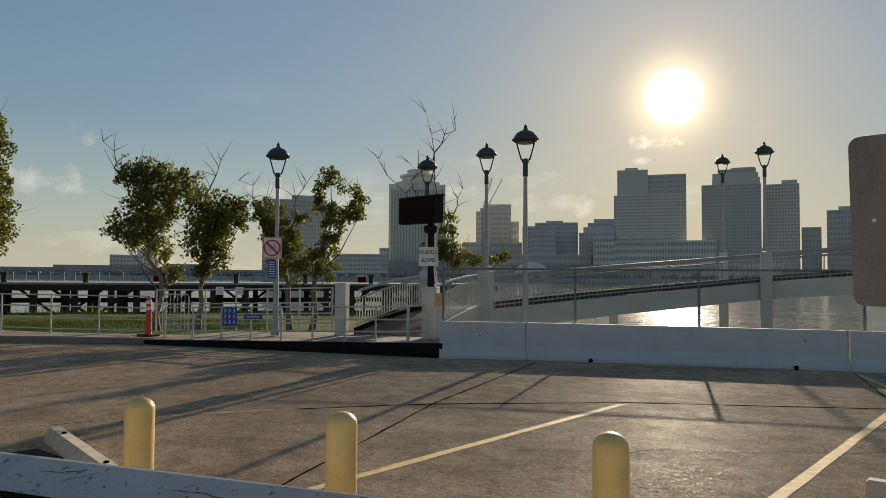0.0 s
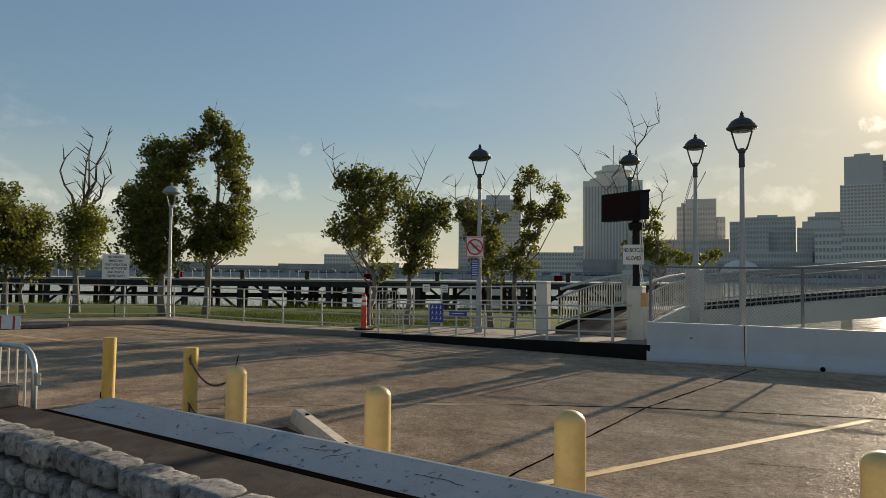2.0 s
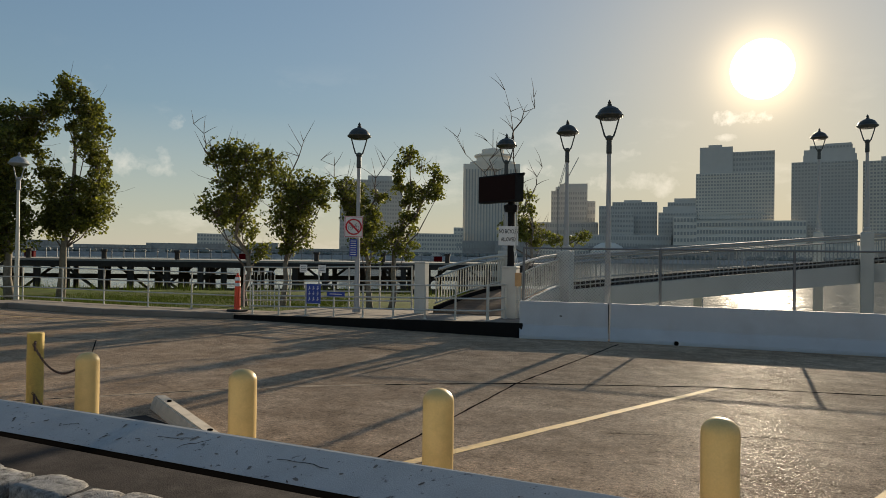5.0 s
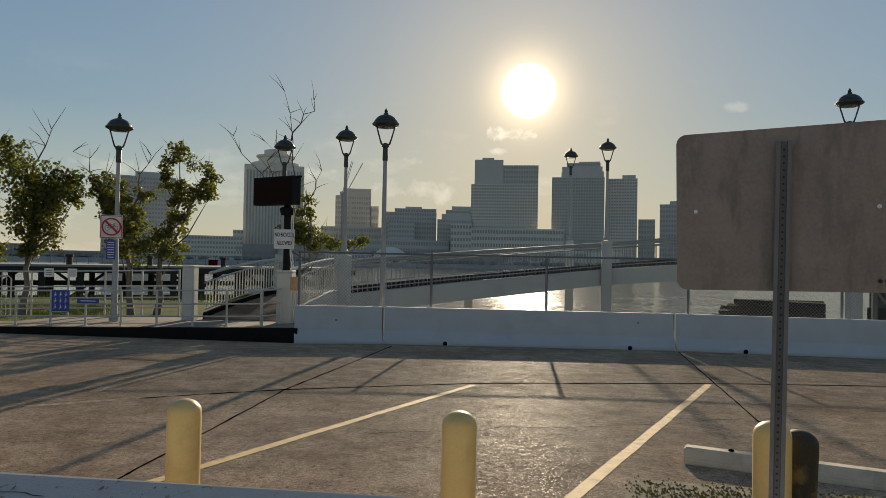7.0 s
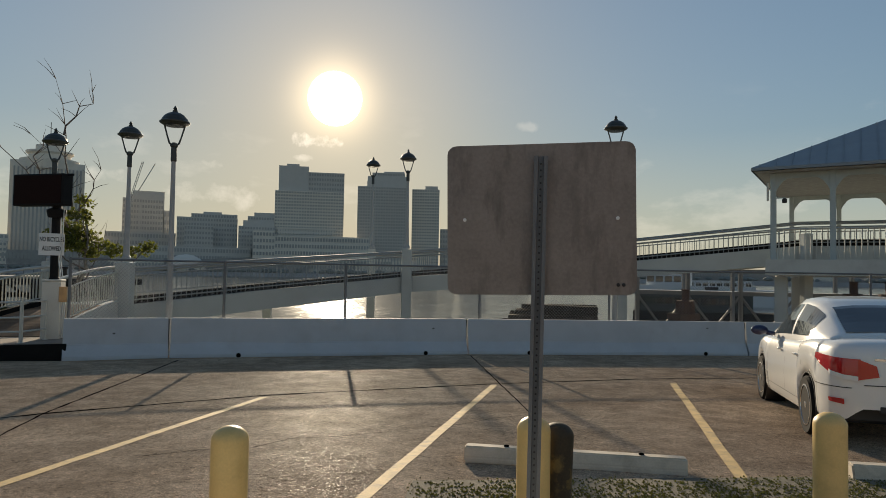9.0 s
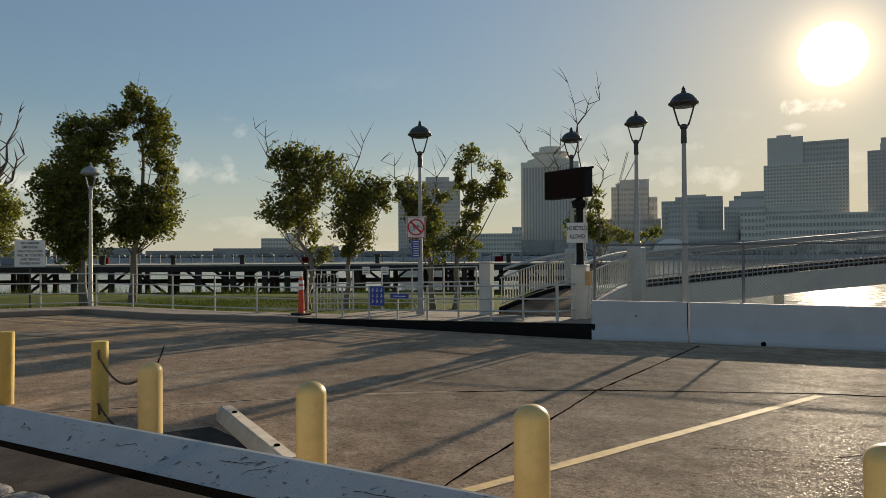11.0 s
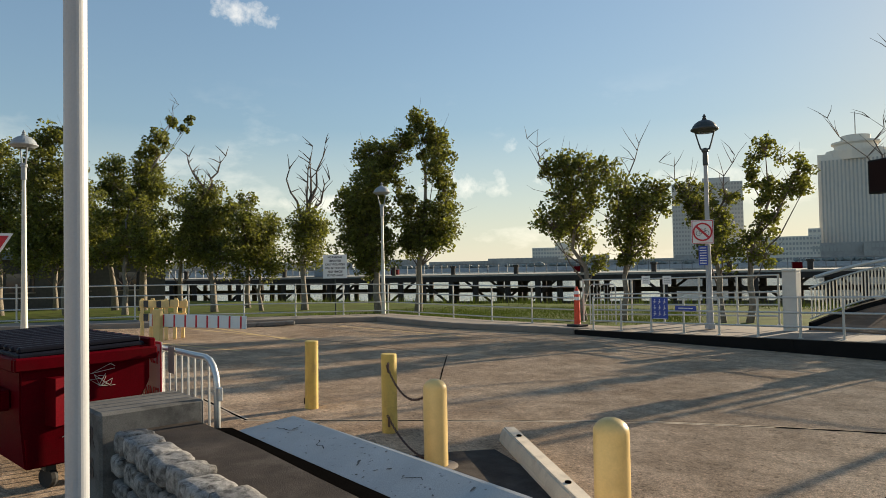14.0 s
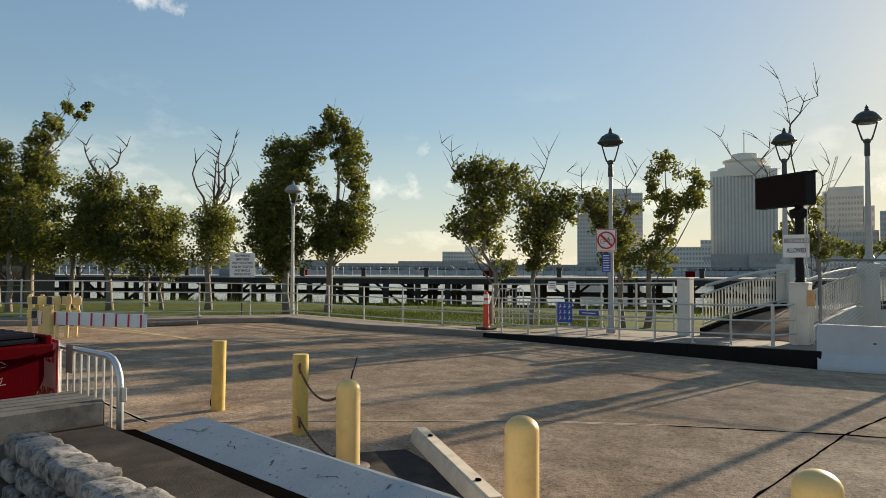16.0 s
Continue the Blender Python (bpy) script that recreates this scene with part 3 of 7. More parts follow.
def walkway():
    """The raised walk behind the kerb: a low kerb on one stretch, a tall dark one by the ramp."""
    low = [(-31.5, -40), (-25.0, -4), (-22.9, 5.5), (-22.4, 12.4), (-17.4, 13.2), (-13.4, 14.7)]
    k = KERB[:6]
    bm = bmesh.new()
    poly = k + low[::-1]
    prism(poly, lambda x, y: gz(x, y) - 0.4, lambda x, y: gz(x, y) + 0.15, bm)
    tagged(part("pavement", bm, M_WALK), "low concrete walk with a worn kerb edge", "pavement", kind="structure")
    bm = bmesh.new()
    poly = [(-13.7, 13.03), (-8.3, 13.68), (-5.78, 13.95), (-5.6, 16.4), (-8.6, 17.0), (-13.4, 16.2)]
    prism(poly, -1.2, lambda x, y: landing_z(x), bm)
    tagged(part("pavement", bm, M_WALK), "raised concrete landing before the ramp", "pavement", kind="structure")
    for p, q in zip(KERB[5:], KERB[6:]):
        a, l = along(p, q)
        z0, z1 = landing_z(p[0]), landing_z(q[0])
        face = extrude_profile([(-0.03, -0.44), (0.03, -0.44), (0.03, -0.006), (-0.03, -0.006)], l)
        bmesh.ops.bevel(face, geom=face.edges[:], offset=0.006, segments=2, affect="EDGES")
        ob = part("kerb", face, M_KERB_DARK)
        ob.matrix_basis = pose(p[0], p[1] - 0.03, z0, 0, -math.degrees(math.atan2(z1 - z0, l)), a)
        tagged(ob, "tall black kerb face of the landing", "kerb", kind="structure")
    for p, q in zip(KERB[1:5], KERB[2:6]):
        a, l = along(p, q)
        ob = part("kerb", box((l / 2, 0.0, 0.0), (l + 0.02, 0.16, 0.17), bevel=0.02), M_WALK)
        ob.matrix_basis = pose(p[0], p[1] - 0.02, gz(*p) + 0.08, 0, -math.degrees(math.atan2(gz(*q) - gz(*p), l)), a)
        tagged(ob, "low worn concrete kerb beside the lot", "kerb", kind="structure")


walkway()

# ---- markings, joints and wheel stops of the lot ----


def lot_strip(name, p, q, width, mat, lift, label, category):
    a, l = along(p, q)
    bm = bmesh.new()
    n = max(2, int(l / (0.16 if name == "joint" else 0.5)))
    d = (Vector(q) - Vector(p)).normalized()
    s = Vector((-d.y, d.x)) * width / 2
    prev = None
    for i in range(n + 1):
        c = Vector(p).lerp(Vector(q), i / n) + s.normalized() * (rng.uniform(-0.006, 0.006))
        w = s * (rng.uniform(0.55, 1.3) if name == "joint" else rng.uniform(0.93, 1.07))
        col = [bm.verts.new((v.x, v.y, gz(v.x, v.y) + lift)) for v in (c - w, c + w)]
        if prev:
            bm.faces.new((prev[0], prev[1], col[1], col[0]))
        prev = col
    return tagged(part(name, bm, mat), label, category, kind="structure")


for p, q in (((-1.21, 9.37), (-2.71, 3.9)), ((2.08, 10.68), (0.08, 4.3)), ((5.06, 10.94), (3.2, 5.3)), ((8.05, 11.1), (6.2, 5.4)),
             ((-20.2, 2.0), (-14.2, 4.6)), ((-20.6, 5.0), (-15.6, 6.6))):
    lot_strip("parking_line", p, q, 0.10, M_LINE, 0.004, "faded yellow parking line on concrete", "road marking")
for p, q in (((-21.6, 5.55), (-15.56, 6.3)), ((-19.7, 8.92), (-14.82, 10.22))):
    lot_strip("parking_line", p, q, 0.09, M_LINE, 0.004, "faded yellow parking line on concrete", "road marking")
SEAM = [(-9.2, 2.68), (-7.75, 2.76), (-7.34, 3.35), (-6.76, 4.27), (-6.0, 5.45), (-5.55, 6.1), (-4.7, 7.0), (-3.42, 8.13), (-1.22, 9.53), (2.06, 10.79), (4.67, 11.49), (14.0, 12.5)]
LINES = [(p, q, 0.03 if p[0] < -6.0 else 0.055) for p, q in zip(SEAM, SEAM[1:])]
LINES += [((-2.75, 3.6), (-2.88, 4.33), 0.024), ((-2.88, 4.33), (-3.42, 8.13), 0.026), ((-3.42, 8.13), (-3.6, 11.54), 0.03), ((-3.6, 11.54), (-3.75, 14.1), 0.04), ((2.3, 15.7), (2.19, 11.08), 0.024), ((2.19, 11.08), (2.12, 7.9), 0.02), ((-11.44, 7.60), (-6.88, 4.40), 0.02), ((-11.44, 7.60), (-15.47, 6.90), 0.025)]
# pale strips paint the sunlight on the seam's lip
for p, q in zip(SEAM[:7], SEAM[1:]):
    lot_strip("sunlit_lip", p, q, 0.075, M_WALK_PALE, 0.002, "pale lip of a concrete joint, sunlight put into its colour", "joint")
LINES = [(p, q, 0.02 if w == 0.055 and p[0] < -4.7 else w) for p, q, w in LINES]
for p, q, w in LINES:
    lot_strip("joint", p, q, w, M_JOINT_SHADE_BLACK, 0.003, "dark filled joint in the concrete", "joint")


def crack(p, q, seed):
    r = random.Random(seed)
    pts = [Vector(p).lerp(Vector(q), i / 9) + Vector((r.uniform(-0.1, 0.1), r.uniform(-0.1, 0.1))) for i in range(10)]
    bm = bmesh.new()
    for a, b in zip(pts, pts[1:]):
        s = (b - a).normalized().orthogonal() * r.uniform(0.0025, 0.006)
        bm.faces.new([bm.verts.new((v.x, v.y, gz(v.x, v.y) + 0.0025)) for v in (a - s, a + s, b + s, b - s)])
    tagged(part("crack", bm, M_JOINT_SHADE_BLACK), "thin irregular crack in the concrete", "crack", kind="structure")


crack((-13.6, 10.6), (-11.6, 9.2), 1)
crack((-11.6, 9.2), (-9.4, 10.8), 2)
crack((-1.6, 6.1), (2.0, 8.0), 3)
crack((-15.5, 8.5), (-13.6, 10.6), 4)
crack((3.5, 9.0), (7.0, 9.3), 5)


def wheel_stop(m, label, length=1.8):
    t = thing("wheel_stop", label, "wheel stop", m)
    bm = extrude_profile([(-0.09, 0), (0.09, 0), (0.085, 0.05), (0.055, 0.135), (-0.055, 0.135), (-0.085, 0.05)], length)
    bmesh.ops.bevel(bm, geom=bm.edges[:], offset=0.012, segments=2, affect="EDGES")
    part("body", bm, M_CREAM, t)
    for x in (0.35, length - 0.35):
        part("anchor_pin", lathe([(0.022, 0), (0.022, 0.012), (0.012, 0.016)], 10, m=Matrix.Translation((x, 0, 0.133))), M_JOINT_SHADE_BLACK, t, "rusty steel pin")
    return t


wheel_stop(pose(1.09, 5.93, gz(0, 5.9), 0, 0, -14.5), "cream concrete wheel stop at the head of a stall")
wheel_stop(pose(4.05, 5.25, gz(0, 5.2), 0, 0, -14.5), "cream concrete wheel stop behind a parked car")

# ---- bollards ----


def sleeve_bollard(x, y, lean=(0, 0), label="yellow plastic-sleeved bollard with a domed top", mat=None, top=0.63):
    h = top - gz(x, y)
    t = thing("bollard", label, "bollard", pose(x, y, gz(x, y), lean[0], lean[1], 0), "bollards along the lot")
    r = 0.093
    prof = [(r + 0.003, 0), (r, 0.02), (r, h - 0.075)] + [(r * math.cos(a), h - 0.075 + 0.075 * math.sin(a)) for a in (0.25, 0.5, 0.75, 1.0, 1.2, 1.4)] + [(0.006, h)]
    part("sleeve", lathe(prof, 28), mat or M_YELLOW, t, smooth=True)
    part("footing", lathe([(0.17, -0.05), (0.17, 0.006), (0.15, 0.01), (0.1, 0.012)], 20), M_WALK, t, "round concrete footing")
    return t


for x, y, top in ((-5.297, 3.495, 0.575), (-3.333, 3.337, 0.642), (-1.918, 3.523, 0.637), (-0.371, 3.65, 0.639), (1.235, 3.88, 0.64), (3.05, 4.0, 0.64)):
    sleeve_bollard(x, y, top=top)
sleeve_bollard(1.385, 4.02, (0, 2), "blackened brown bollard standing close behind a yellow one", M_OLDSLEEVE, 0.575)


def pipe_post(x, y, top, lean, label, chain=False):
    h = top - gz(x, y)
    t = thing("pipe_post", label, "post", pose(x, y, gz(x, y), lean[0], lean[1], 0))
    r = 0.073
    part("pipe", lathe([(r, -0.03), (r, h - 0.006), (r - 0.006, h)], 24), M_YELLOW_OLD, t, smooth=False)
    if chain:
        for z in (h - 0.12, h - 0.62):
            bm = bmesh.new()
            m = pose(0, 0, 0, 0, 0, 58)
            tube(bm, [m @ Vector(v) for v in ((0, -r + 0.004, z + 0.04), (0, -r - 0.022, z + 0.03), (0, -r - 0.028, z), (0, -r - 0.022, z - 0.03), (0, -r + 0.004, z - 0.04))], 0.012, 6)
            part("chain_eye", bm, M_RUST, t, "rusty steel eye")
    else:
        part("slot", box((-0.02, -r - 0.001, h - 0.66), (0.02, 0.006, 0.07), bevel=0.004), M_JOINT_SHADE_BLACK, t, "dark slot in the pipe")
    return t


pipe_post(-7.98, 3.56, 0.652, (0, 1.5), "worn yellow steel pipe post standing in the lot")
pipe_post(-6.50, 3.74, 0.633, (0, 0), "worn yellow steel pipe post with chain eyes", True)


def chain(p, q, sag, links, label):
    """Separate oval links hung between two points."""
    t = thing("chain", label, "chain", Matrix.Translation(p))
    bm = bmesh.new()
    pts = [(0.011 * math.cos(a), 0, 0.024 * math.sin(a)) for a in (2 * math.pi * k / 10 for k in range(10))]
    for k in range(10):
        tube(bm, [pts[k], pts[(k + 1) % 10]], 0.0045, 5, False)
    me = bpy.data.meshes.new("link")
    bm.to_mesh(me)
    bm.free()
    me.materials.append(M_RUST)
    P, Q = Vector((0, 0, 0)), Vector(q) - Vector(p)
    for i in range(links):
        f, g = i / links, (i + 1) / links
        a = P.lerp(Q, f) - Vector((0, 0, 4 * sag * f * (1 - f)))
        b = P.lerp(Q, g) - Vector((0, 0, 4 * sag * g * (1 - g)))
        d = (b - a)
        m = Matrix.Translation((a + b) / 2) @ d.to_track_quat("Z", "Y").to_matrix().to_4x4() @ pose(0, 0, 0, 0, 0, 90 * (i % 2)) @ Matrix.Diagonal((0.85, 0.85, d.length / 0.036, 1))
        share("link", me, m, t)


chain((-6.43, 3.68, 0.535), (-5.36, 3.42, 0.43), 0.12, 30, "grey steel chain hung between a pipe post and a bollard")
chain((-6.43, 3.68, 0.075), (-5.36, 3.42, -0.03), 0.06, 30, "slack grey steel chain hanging from a pipe post")

# a loose wheel stop tipped up against the slab
wheel_stop(pose(-5.60, 4.44, gz(0, 4.4) + 0.0, -1.75, 0.0, -24.5), "loose cream concrete wheel stop lying askew", 1.95)

bm = bmesh.new()
bm.faces.new([bm.verts.new((x, y, gz(x, y) + 0.003)) for x, y in ((-5.46, 4.18), (-5.58, 3.85), (-5.66, 3.42), (-5.5, 3.0), (-4.3, 3.1), (-4.05, 3.75), (-4.8, 4.02))])
tagged(part("patch", bm, M_LEDGE), "dark patch of concrete beside a loose wheel stop", "patch", kind="structure")

# ---- foreground wall ----


def stone_wall():
    """A rubble stone wall with a dark ledge behind it, seen close by."""
    w = thing("stone_wall", "rubble wall of pale rough stones with dark mortar", "wall", pose(-5.50, 1.265, 0.035, 0, 0, 5.9), kind="structure")
    L_ = 6.6
    part("core", box((L_ / 2 + 0.04, 0.13, 0.14), (L_ + 0.0, 0.12, 0.54)), M_MORTAR, w, "dark mortar bed")
    r = random.Random(3)

    def stone(wd, ht, dp, s):
        rr = random.Random(s)
        bm = bmesh.new()
        bmesh.ops.create_cube(bm, size=1.0)
        bmesh.ops.subdivide_edges(bm, edges=bm.edges[:], cuts=4, use_grid_fill=True)
        for v in bm.verts:
            c = v.co * 2
            l = (abs(c.x) ** 8 + abs(c.y) ** 8 + abs(c.z) ** 8) ** (1 / 8)
            c = c / l
            n = noise.noise_vector(c * 1.1 + Vector((s * 1.7, s, s * 0.3)))
            v.co = Vector((c.x * wd / 2, c.y * dp / 2, c.z * ht / 2)) + Vector((n.x * 0.012, n.y * 0.010, n.z * 0.010)) + noise.noise_vector(c * 3.2 + Vector((s, 0, s * 2.1))) * 0.005
        me = bpy.data.meshes.new("stone")
        for f in bm.faces:
            f.smooth = True
        bm.to_mesh(me)
        bm.free()
        me.materials.append(M_STONE)
        return me
    courses = [(0.45, 0.155), (0.30, 0.14), (0.165, 0.125), (0.04, 0.12), (-0.08, 0.11)]
    for ci, (top, ht) in enumerate(courses):
        x = 0.06 + (0 if ci % 2 == 0 else -0.04)
        k = 0
        while x < L_:
            wd = r.uniform(0.19, 0.34) if ci == 0 else r.uniform(0.14, 0.27)
            me = stone(wd - r.uniform(0.018, 0.032), ht - r.uniform(0.018, 0.032), 0.20 if ci == 0 else 0.18, ci * 60 + k)
            share("stone", me, pose(x + wd / 2, 0.085 + r.uniform(-0.02, 0.015), top - ht / 2 + r.uniform(-0.012, 0.012), r.uniform(-2, 2), r.uniform(-3, 3), r.uniform(-2, 2)), w)
            x += wd
            k += 1
    # ledge
    bm = prism([(-5.62, 1.40), (1.0, 2.08), (1.0, 2.42), (-2.0, 2.145), (-3.48, 2.006), (-3.98, 1.961), (-4.68, 1.905), (-5.62, 1.80)], -0.03, 0.438)
    bmesh.ops.bevel(bm, geom=bm.edges[:], offset=0.012, segments=2, affect="EDGES")
    tagged(part("ledge", bm, M_LEDGE), "dark weathered concrete ledge behind the stones", "ledge", kind="structure")
    # the slab leans towards the wall, out of the low sun
    def slab_z(x, y):
        return 0.385 + 0.08 * min(1.0, max(0.0, (y - 2.055 - 0.094 * (x + 4.6)) / 0.34))
    bm = prism([(-5.36, 1.985), (-4.6, 2.065), (-3.6, 2.175), (-2.0, 2.325), (1.37, 2.62), (1.3, 2.91), (-0.43, 2.78), (-2.0, 2.65), (-3.05, 2.555), (-4.0, 2.462), (-5.22, 2.34)], lambda x, y: -0.1, slab_z)
    bmesh.ops.bevel(bm, geom=bm.edges[:], offset=0.012, segments=2, affect="EDGES")
    tagged(part("slab", bm, M_SLAB), "pale grey-white painted concrete slab with chips and cracks", "slab", kind="structure")
    # the shade in the gap is put in as a black strip
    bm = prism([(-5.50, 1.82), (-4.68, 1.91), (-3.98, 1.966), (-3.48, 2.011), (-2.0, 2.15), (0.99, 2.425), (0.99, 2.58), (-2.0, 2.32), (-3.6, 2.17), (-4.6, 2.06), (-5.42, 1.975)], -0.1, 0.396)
    tagged(part("gap_shade_strip", bm, M_JOINT_SHADE_BLACK), "black strip put in for the shade between ledge and slab", "joint", kind="structure")
    for i, (x, y, a, l) in enumerate(((-3.0, 2.53, 20, 0.25), (-2.8, 2.50, 50, 0.18), (-4.6, 2.36, -10, 0.16), (-2.2, 2.60, 5, 0.3), (-5.1, 2.30, 15, 0.2), (-3.7, 2.42, 35, 0.12))):
        rr = random.Random(i)
        bm = bmesh.new()
        pts = [(j * l / 6, rr.uniform(-0.015, 0.015)) for j in range(7)]
        for p, q in zip(pts, pts[1:]):
            bm.faces.new([bm.verts.new(v) for v in ((p[0], p[1] - 0.003, 0), (q[0], q[1] - 0.002, 0), (q[0], q[1] + 0.002, 0), (p[0], p[1] + 0.003, 0))])
        ob = part("crack", bm, M_JOINT_SHADE_BLACK)
        ob.matrix_basis = pose(x, y - 0.12, slab_z(x, y - 0.12) + 0.004, 11.2, 0, 5) @ pose(0, 0, 0, 0, 0, a - 5)
        tagged(ob, "hairline crack in painted concrete", "crack", kind="structure")

    rr = random.Random(77)
    bm = bmesh.new()
    for i in range(190):                       # flaked spots in the paint
        x = rr.uniform(-5.2, 1.2)
        y = 2.09 + 0.094 * (x + 4.6) + rr.random() * 0.28
        r0 = 0.0025 + 0.011 * rr.random() ** 3
        n = rr.randint(5, 8)
        st, a0 = rr.uniform(1.0, 3.0), rr.uniform(0, 3)
        ring = []
        for k in range(n):
            a = 6.283 * k / n
            u = Vector((math.cos(a) * r0 * st, math.sin(a) * r0)) * rr.uniform(0.5, 1.2)
            ring.append(bm.verts.new((x + u.x * math.cos(a0) - u.y * math.sin(a0), y + u.x * math.sin(a0) + u.y * math.cos(a0), slab_z(x, y + u.x * math.sin(a0) + u.y * math.cos(a0)) + 0.003)))
        bm.faces.new(ring)
    ob = tagged(part("paint_flake", bm, M_PIER), "small dark spots where paint has flaked off the slab", "flaked paint", kind="stuff")


stone_wall()


def end_pier():
    t = thing("pier", "grey weathered concrete end pier with worn painted marks", "pier", pose(-5.80, 1.475, -0.05, 0, 0, 10))
    part("body", box((0, 0, 0.3125), (0.51, 0.66, 0.625), bevel=0.018), M_PIER, t)
    for z, letter in ((0.46, "R"), (0.26, "S")):
        lettering(letter, 0.17, M_INK, t, Matrix.Translation((0.10, -0.332, z)) @ Matrix(((1, 0, 0, 0), (0, 0, -1, 0), (0, 1, 0, 0), (0, 0, 0, 1))), "painted_letter")
    return t


end_pier()

# white round pole close by
t = thing("flagpole", "white painted round steel pole", "pole", pose(-4.09, 0.963, -0.02))
part("shaft", lathe([(0.0465, 0), (0.0465, 7.5), (0.038, 7.52)], 28), M_WHITEPOLE, t, smooth=False)
part("base_flange", lathe([(0.13, 0), (0.13, 0.02), (0.06, 0.03)], 20), M_GALV, t)


def dumpster():
    """x runs along the end wall, y into the length."""
    t = thing("dumpster", "red steel dumpster with a black ribbed plastic lid and white scrawls", "dumpster", pose(-6.13, 0.79, -0.03, 0, 0, 103.7))
    W, Ln, H, z0 = 0.86, 1.85, 0.93, 0.17
    bm = bmesh.new()
    lo = [bm.verts.new(v) for v in ((0.03, 0.0, z0), (W - 0.25, 0.0, z0), (W - 0.25, Ln, z0), (0.03, Ln, z0))]
    mi = [bm.verts.new(v) for v in ((0, 0, z0 + 0.35), (W, 0, z0 + 0.5), (W, Ln, z0 + 0.5), (0, Ln, z0 + 0.35))]
    hi = [bm.verts.new(v) for v in ((0, 0, H - 0.05), (W, 0, H), (W, Ln, H), (0, Ln, H - 0.05))]
    for a, b in ((lo, mi), (mi, hi)):
        for k in range(4):
            bm.faces.new((a[k], a[(k + 1) % 4], b[(k + 1) % 4], b[k]))
    bm.faces.new(lo[::-1])
    bm.faces.new(hi)
    bmesh.ops.bevel(bm, geom=bm.edges[:], offset=0.012, segments=2, affect="EDGES")
    part("body", bm, M_DUMPSTER, t)
    for y in (-0.02, Ln + 0.02):
        part("rim", box((W / 2, y, H - 0.06), (W + 0.08, 0.05, 0.09), pose(0, 0, 0), 0.01), M_DUMPSTER, t)
    for x in (-0.02, W + 0.02):
        part("rim", box((x, Ln / 2, H - 0.06 + 0.03 * (x > 0)), (0.05, Ln, 0.09 + 0.06 * (x > 0)), bevel=0.01), M_DUMPSTER, t)
    bm = prism([(0.15, 0.0), (0.40, 0.0), (0.18, -0.12)], z0 + 0.28, z0 + 0.60)
    part("fork_pocket", bm, M_DUMPSTER, t, "red triangular lifting bracket")
    part("side_pocket", box((-0.06, Ln / 2, z0 + 0.45), (0.12, Ln * 0.8, 0.14), bevel=0.015), M_DUMPSTER, t)
    for s in (0, 1):
        bm = bmesh.new()
        m = pose(W / 2 - 0.02, Ln * (0.25 + 0.5 * s), H + 0.0, 0, -1.2, 0)
        bx(bm, (0, 0, 0), (W - 0.03, Ln / 2 - 0.02, 0.035), m, 0.01)
        lid = part("lid", bm, M_LID, t, "black ribbed plastic lid")
        for i in range(6):
            part("rib", box((0, -0.38 + i * 0.152, 0.035), (W * 0.94, 0.075, 0.045), m, 0.014), M_LID, lid)
    for x in (0.2, W - 0.3):
        for y in (0.1, Ln - 0.1):
            part("caster", lathe([(0.02, -0.022), (0.068, -0.025), (0.075, 0), (0.068, 0.025), (0.02, 0.022)], 16, m=pose(x, y, 0.075, 0, 90, 20)), M_RUBBER_SHADE, t, "black caster wheel")
            part("fork", box((x, y, 0.155), (0.075, 0.10, 0.07), bevel=0.01), M_POLE_DARK, t)
    rr = random.Random(5)
    for cx, cz in ((0.50, 0.74), (0.42, 0.36)):
        for k in range(6):
            bm = bmesh.new()
            c0 = Vector((cx + rr.uniform(-0.1, 0.1), -0.004, cz + rr.uniform(-0.05, 0.05)))
            tube(bm, [c0 + Vector((rr.uniform(-0.09, 0.09), 0, rr.uniform(-0.06, 0.06))) for _ in range(4)], 0.0022, 4)
            part("scrawl", bm, M_CREAMPOST, t, "white paint-marker scrawl")
    for k in range(5):
        part("writing_bar", box((-0.004, 0.25 + 0.12 * k, 0.62 - 0.0 * k), (0.004, 0.07, 0.10)), M_SIGNWHITE, t, "pale bar of lettering")
    return t


dumpster()


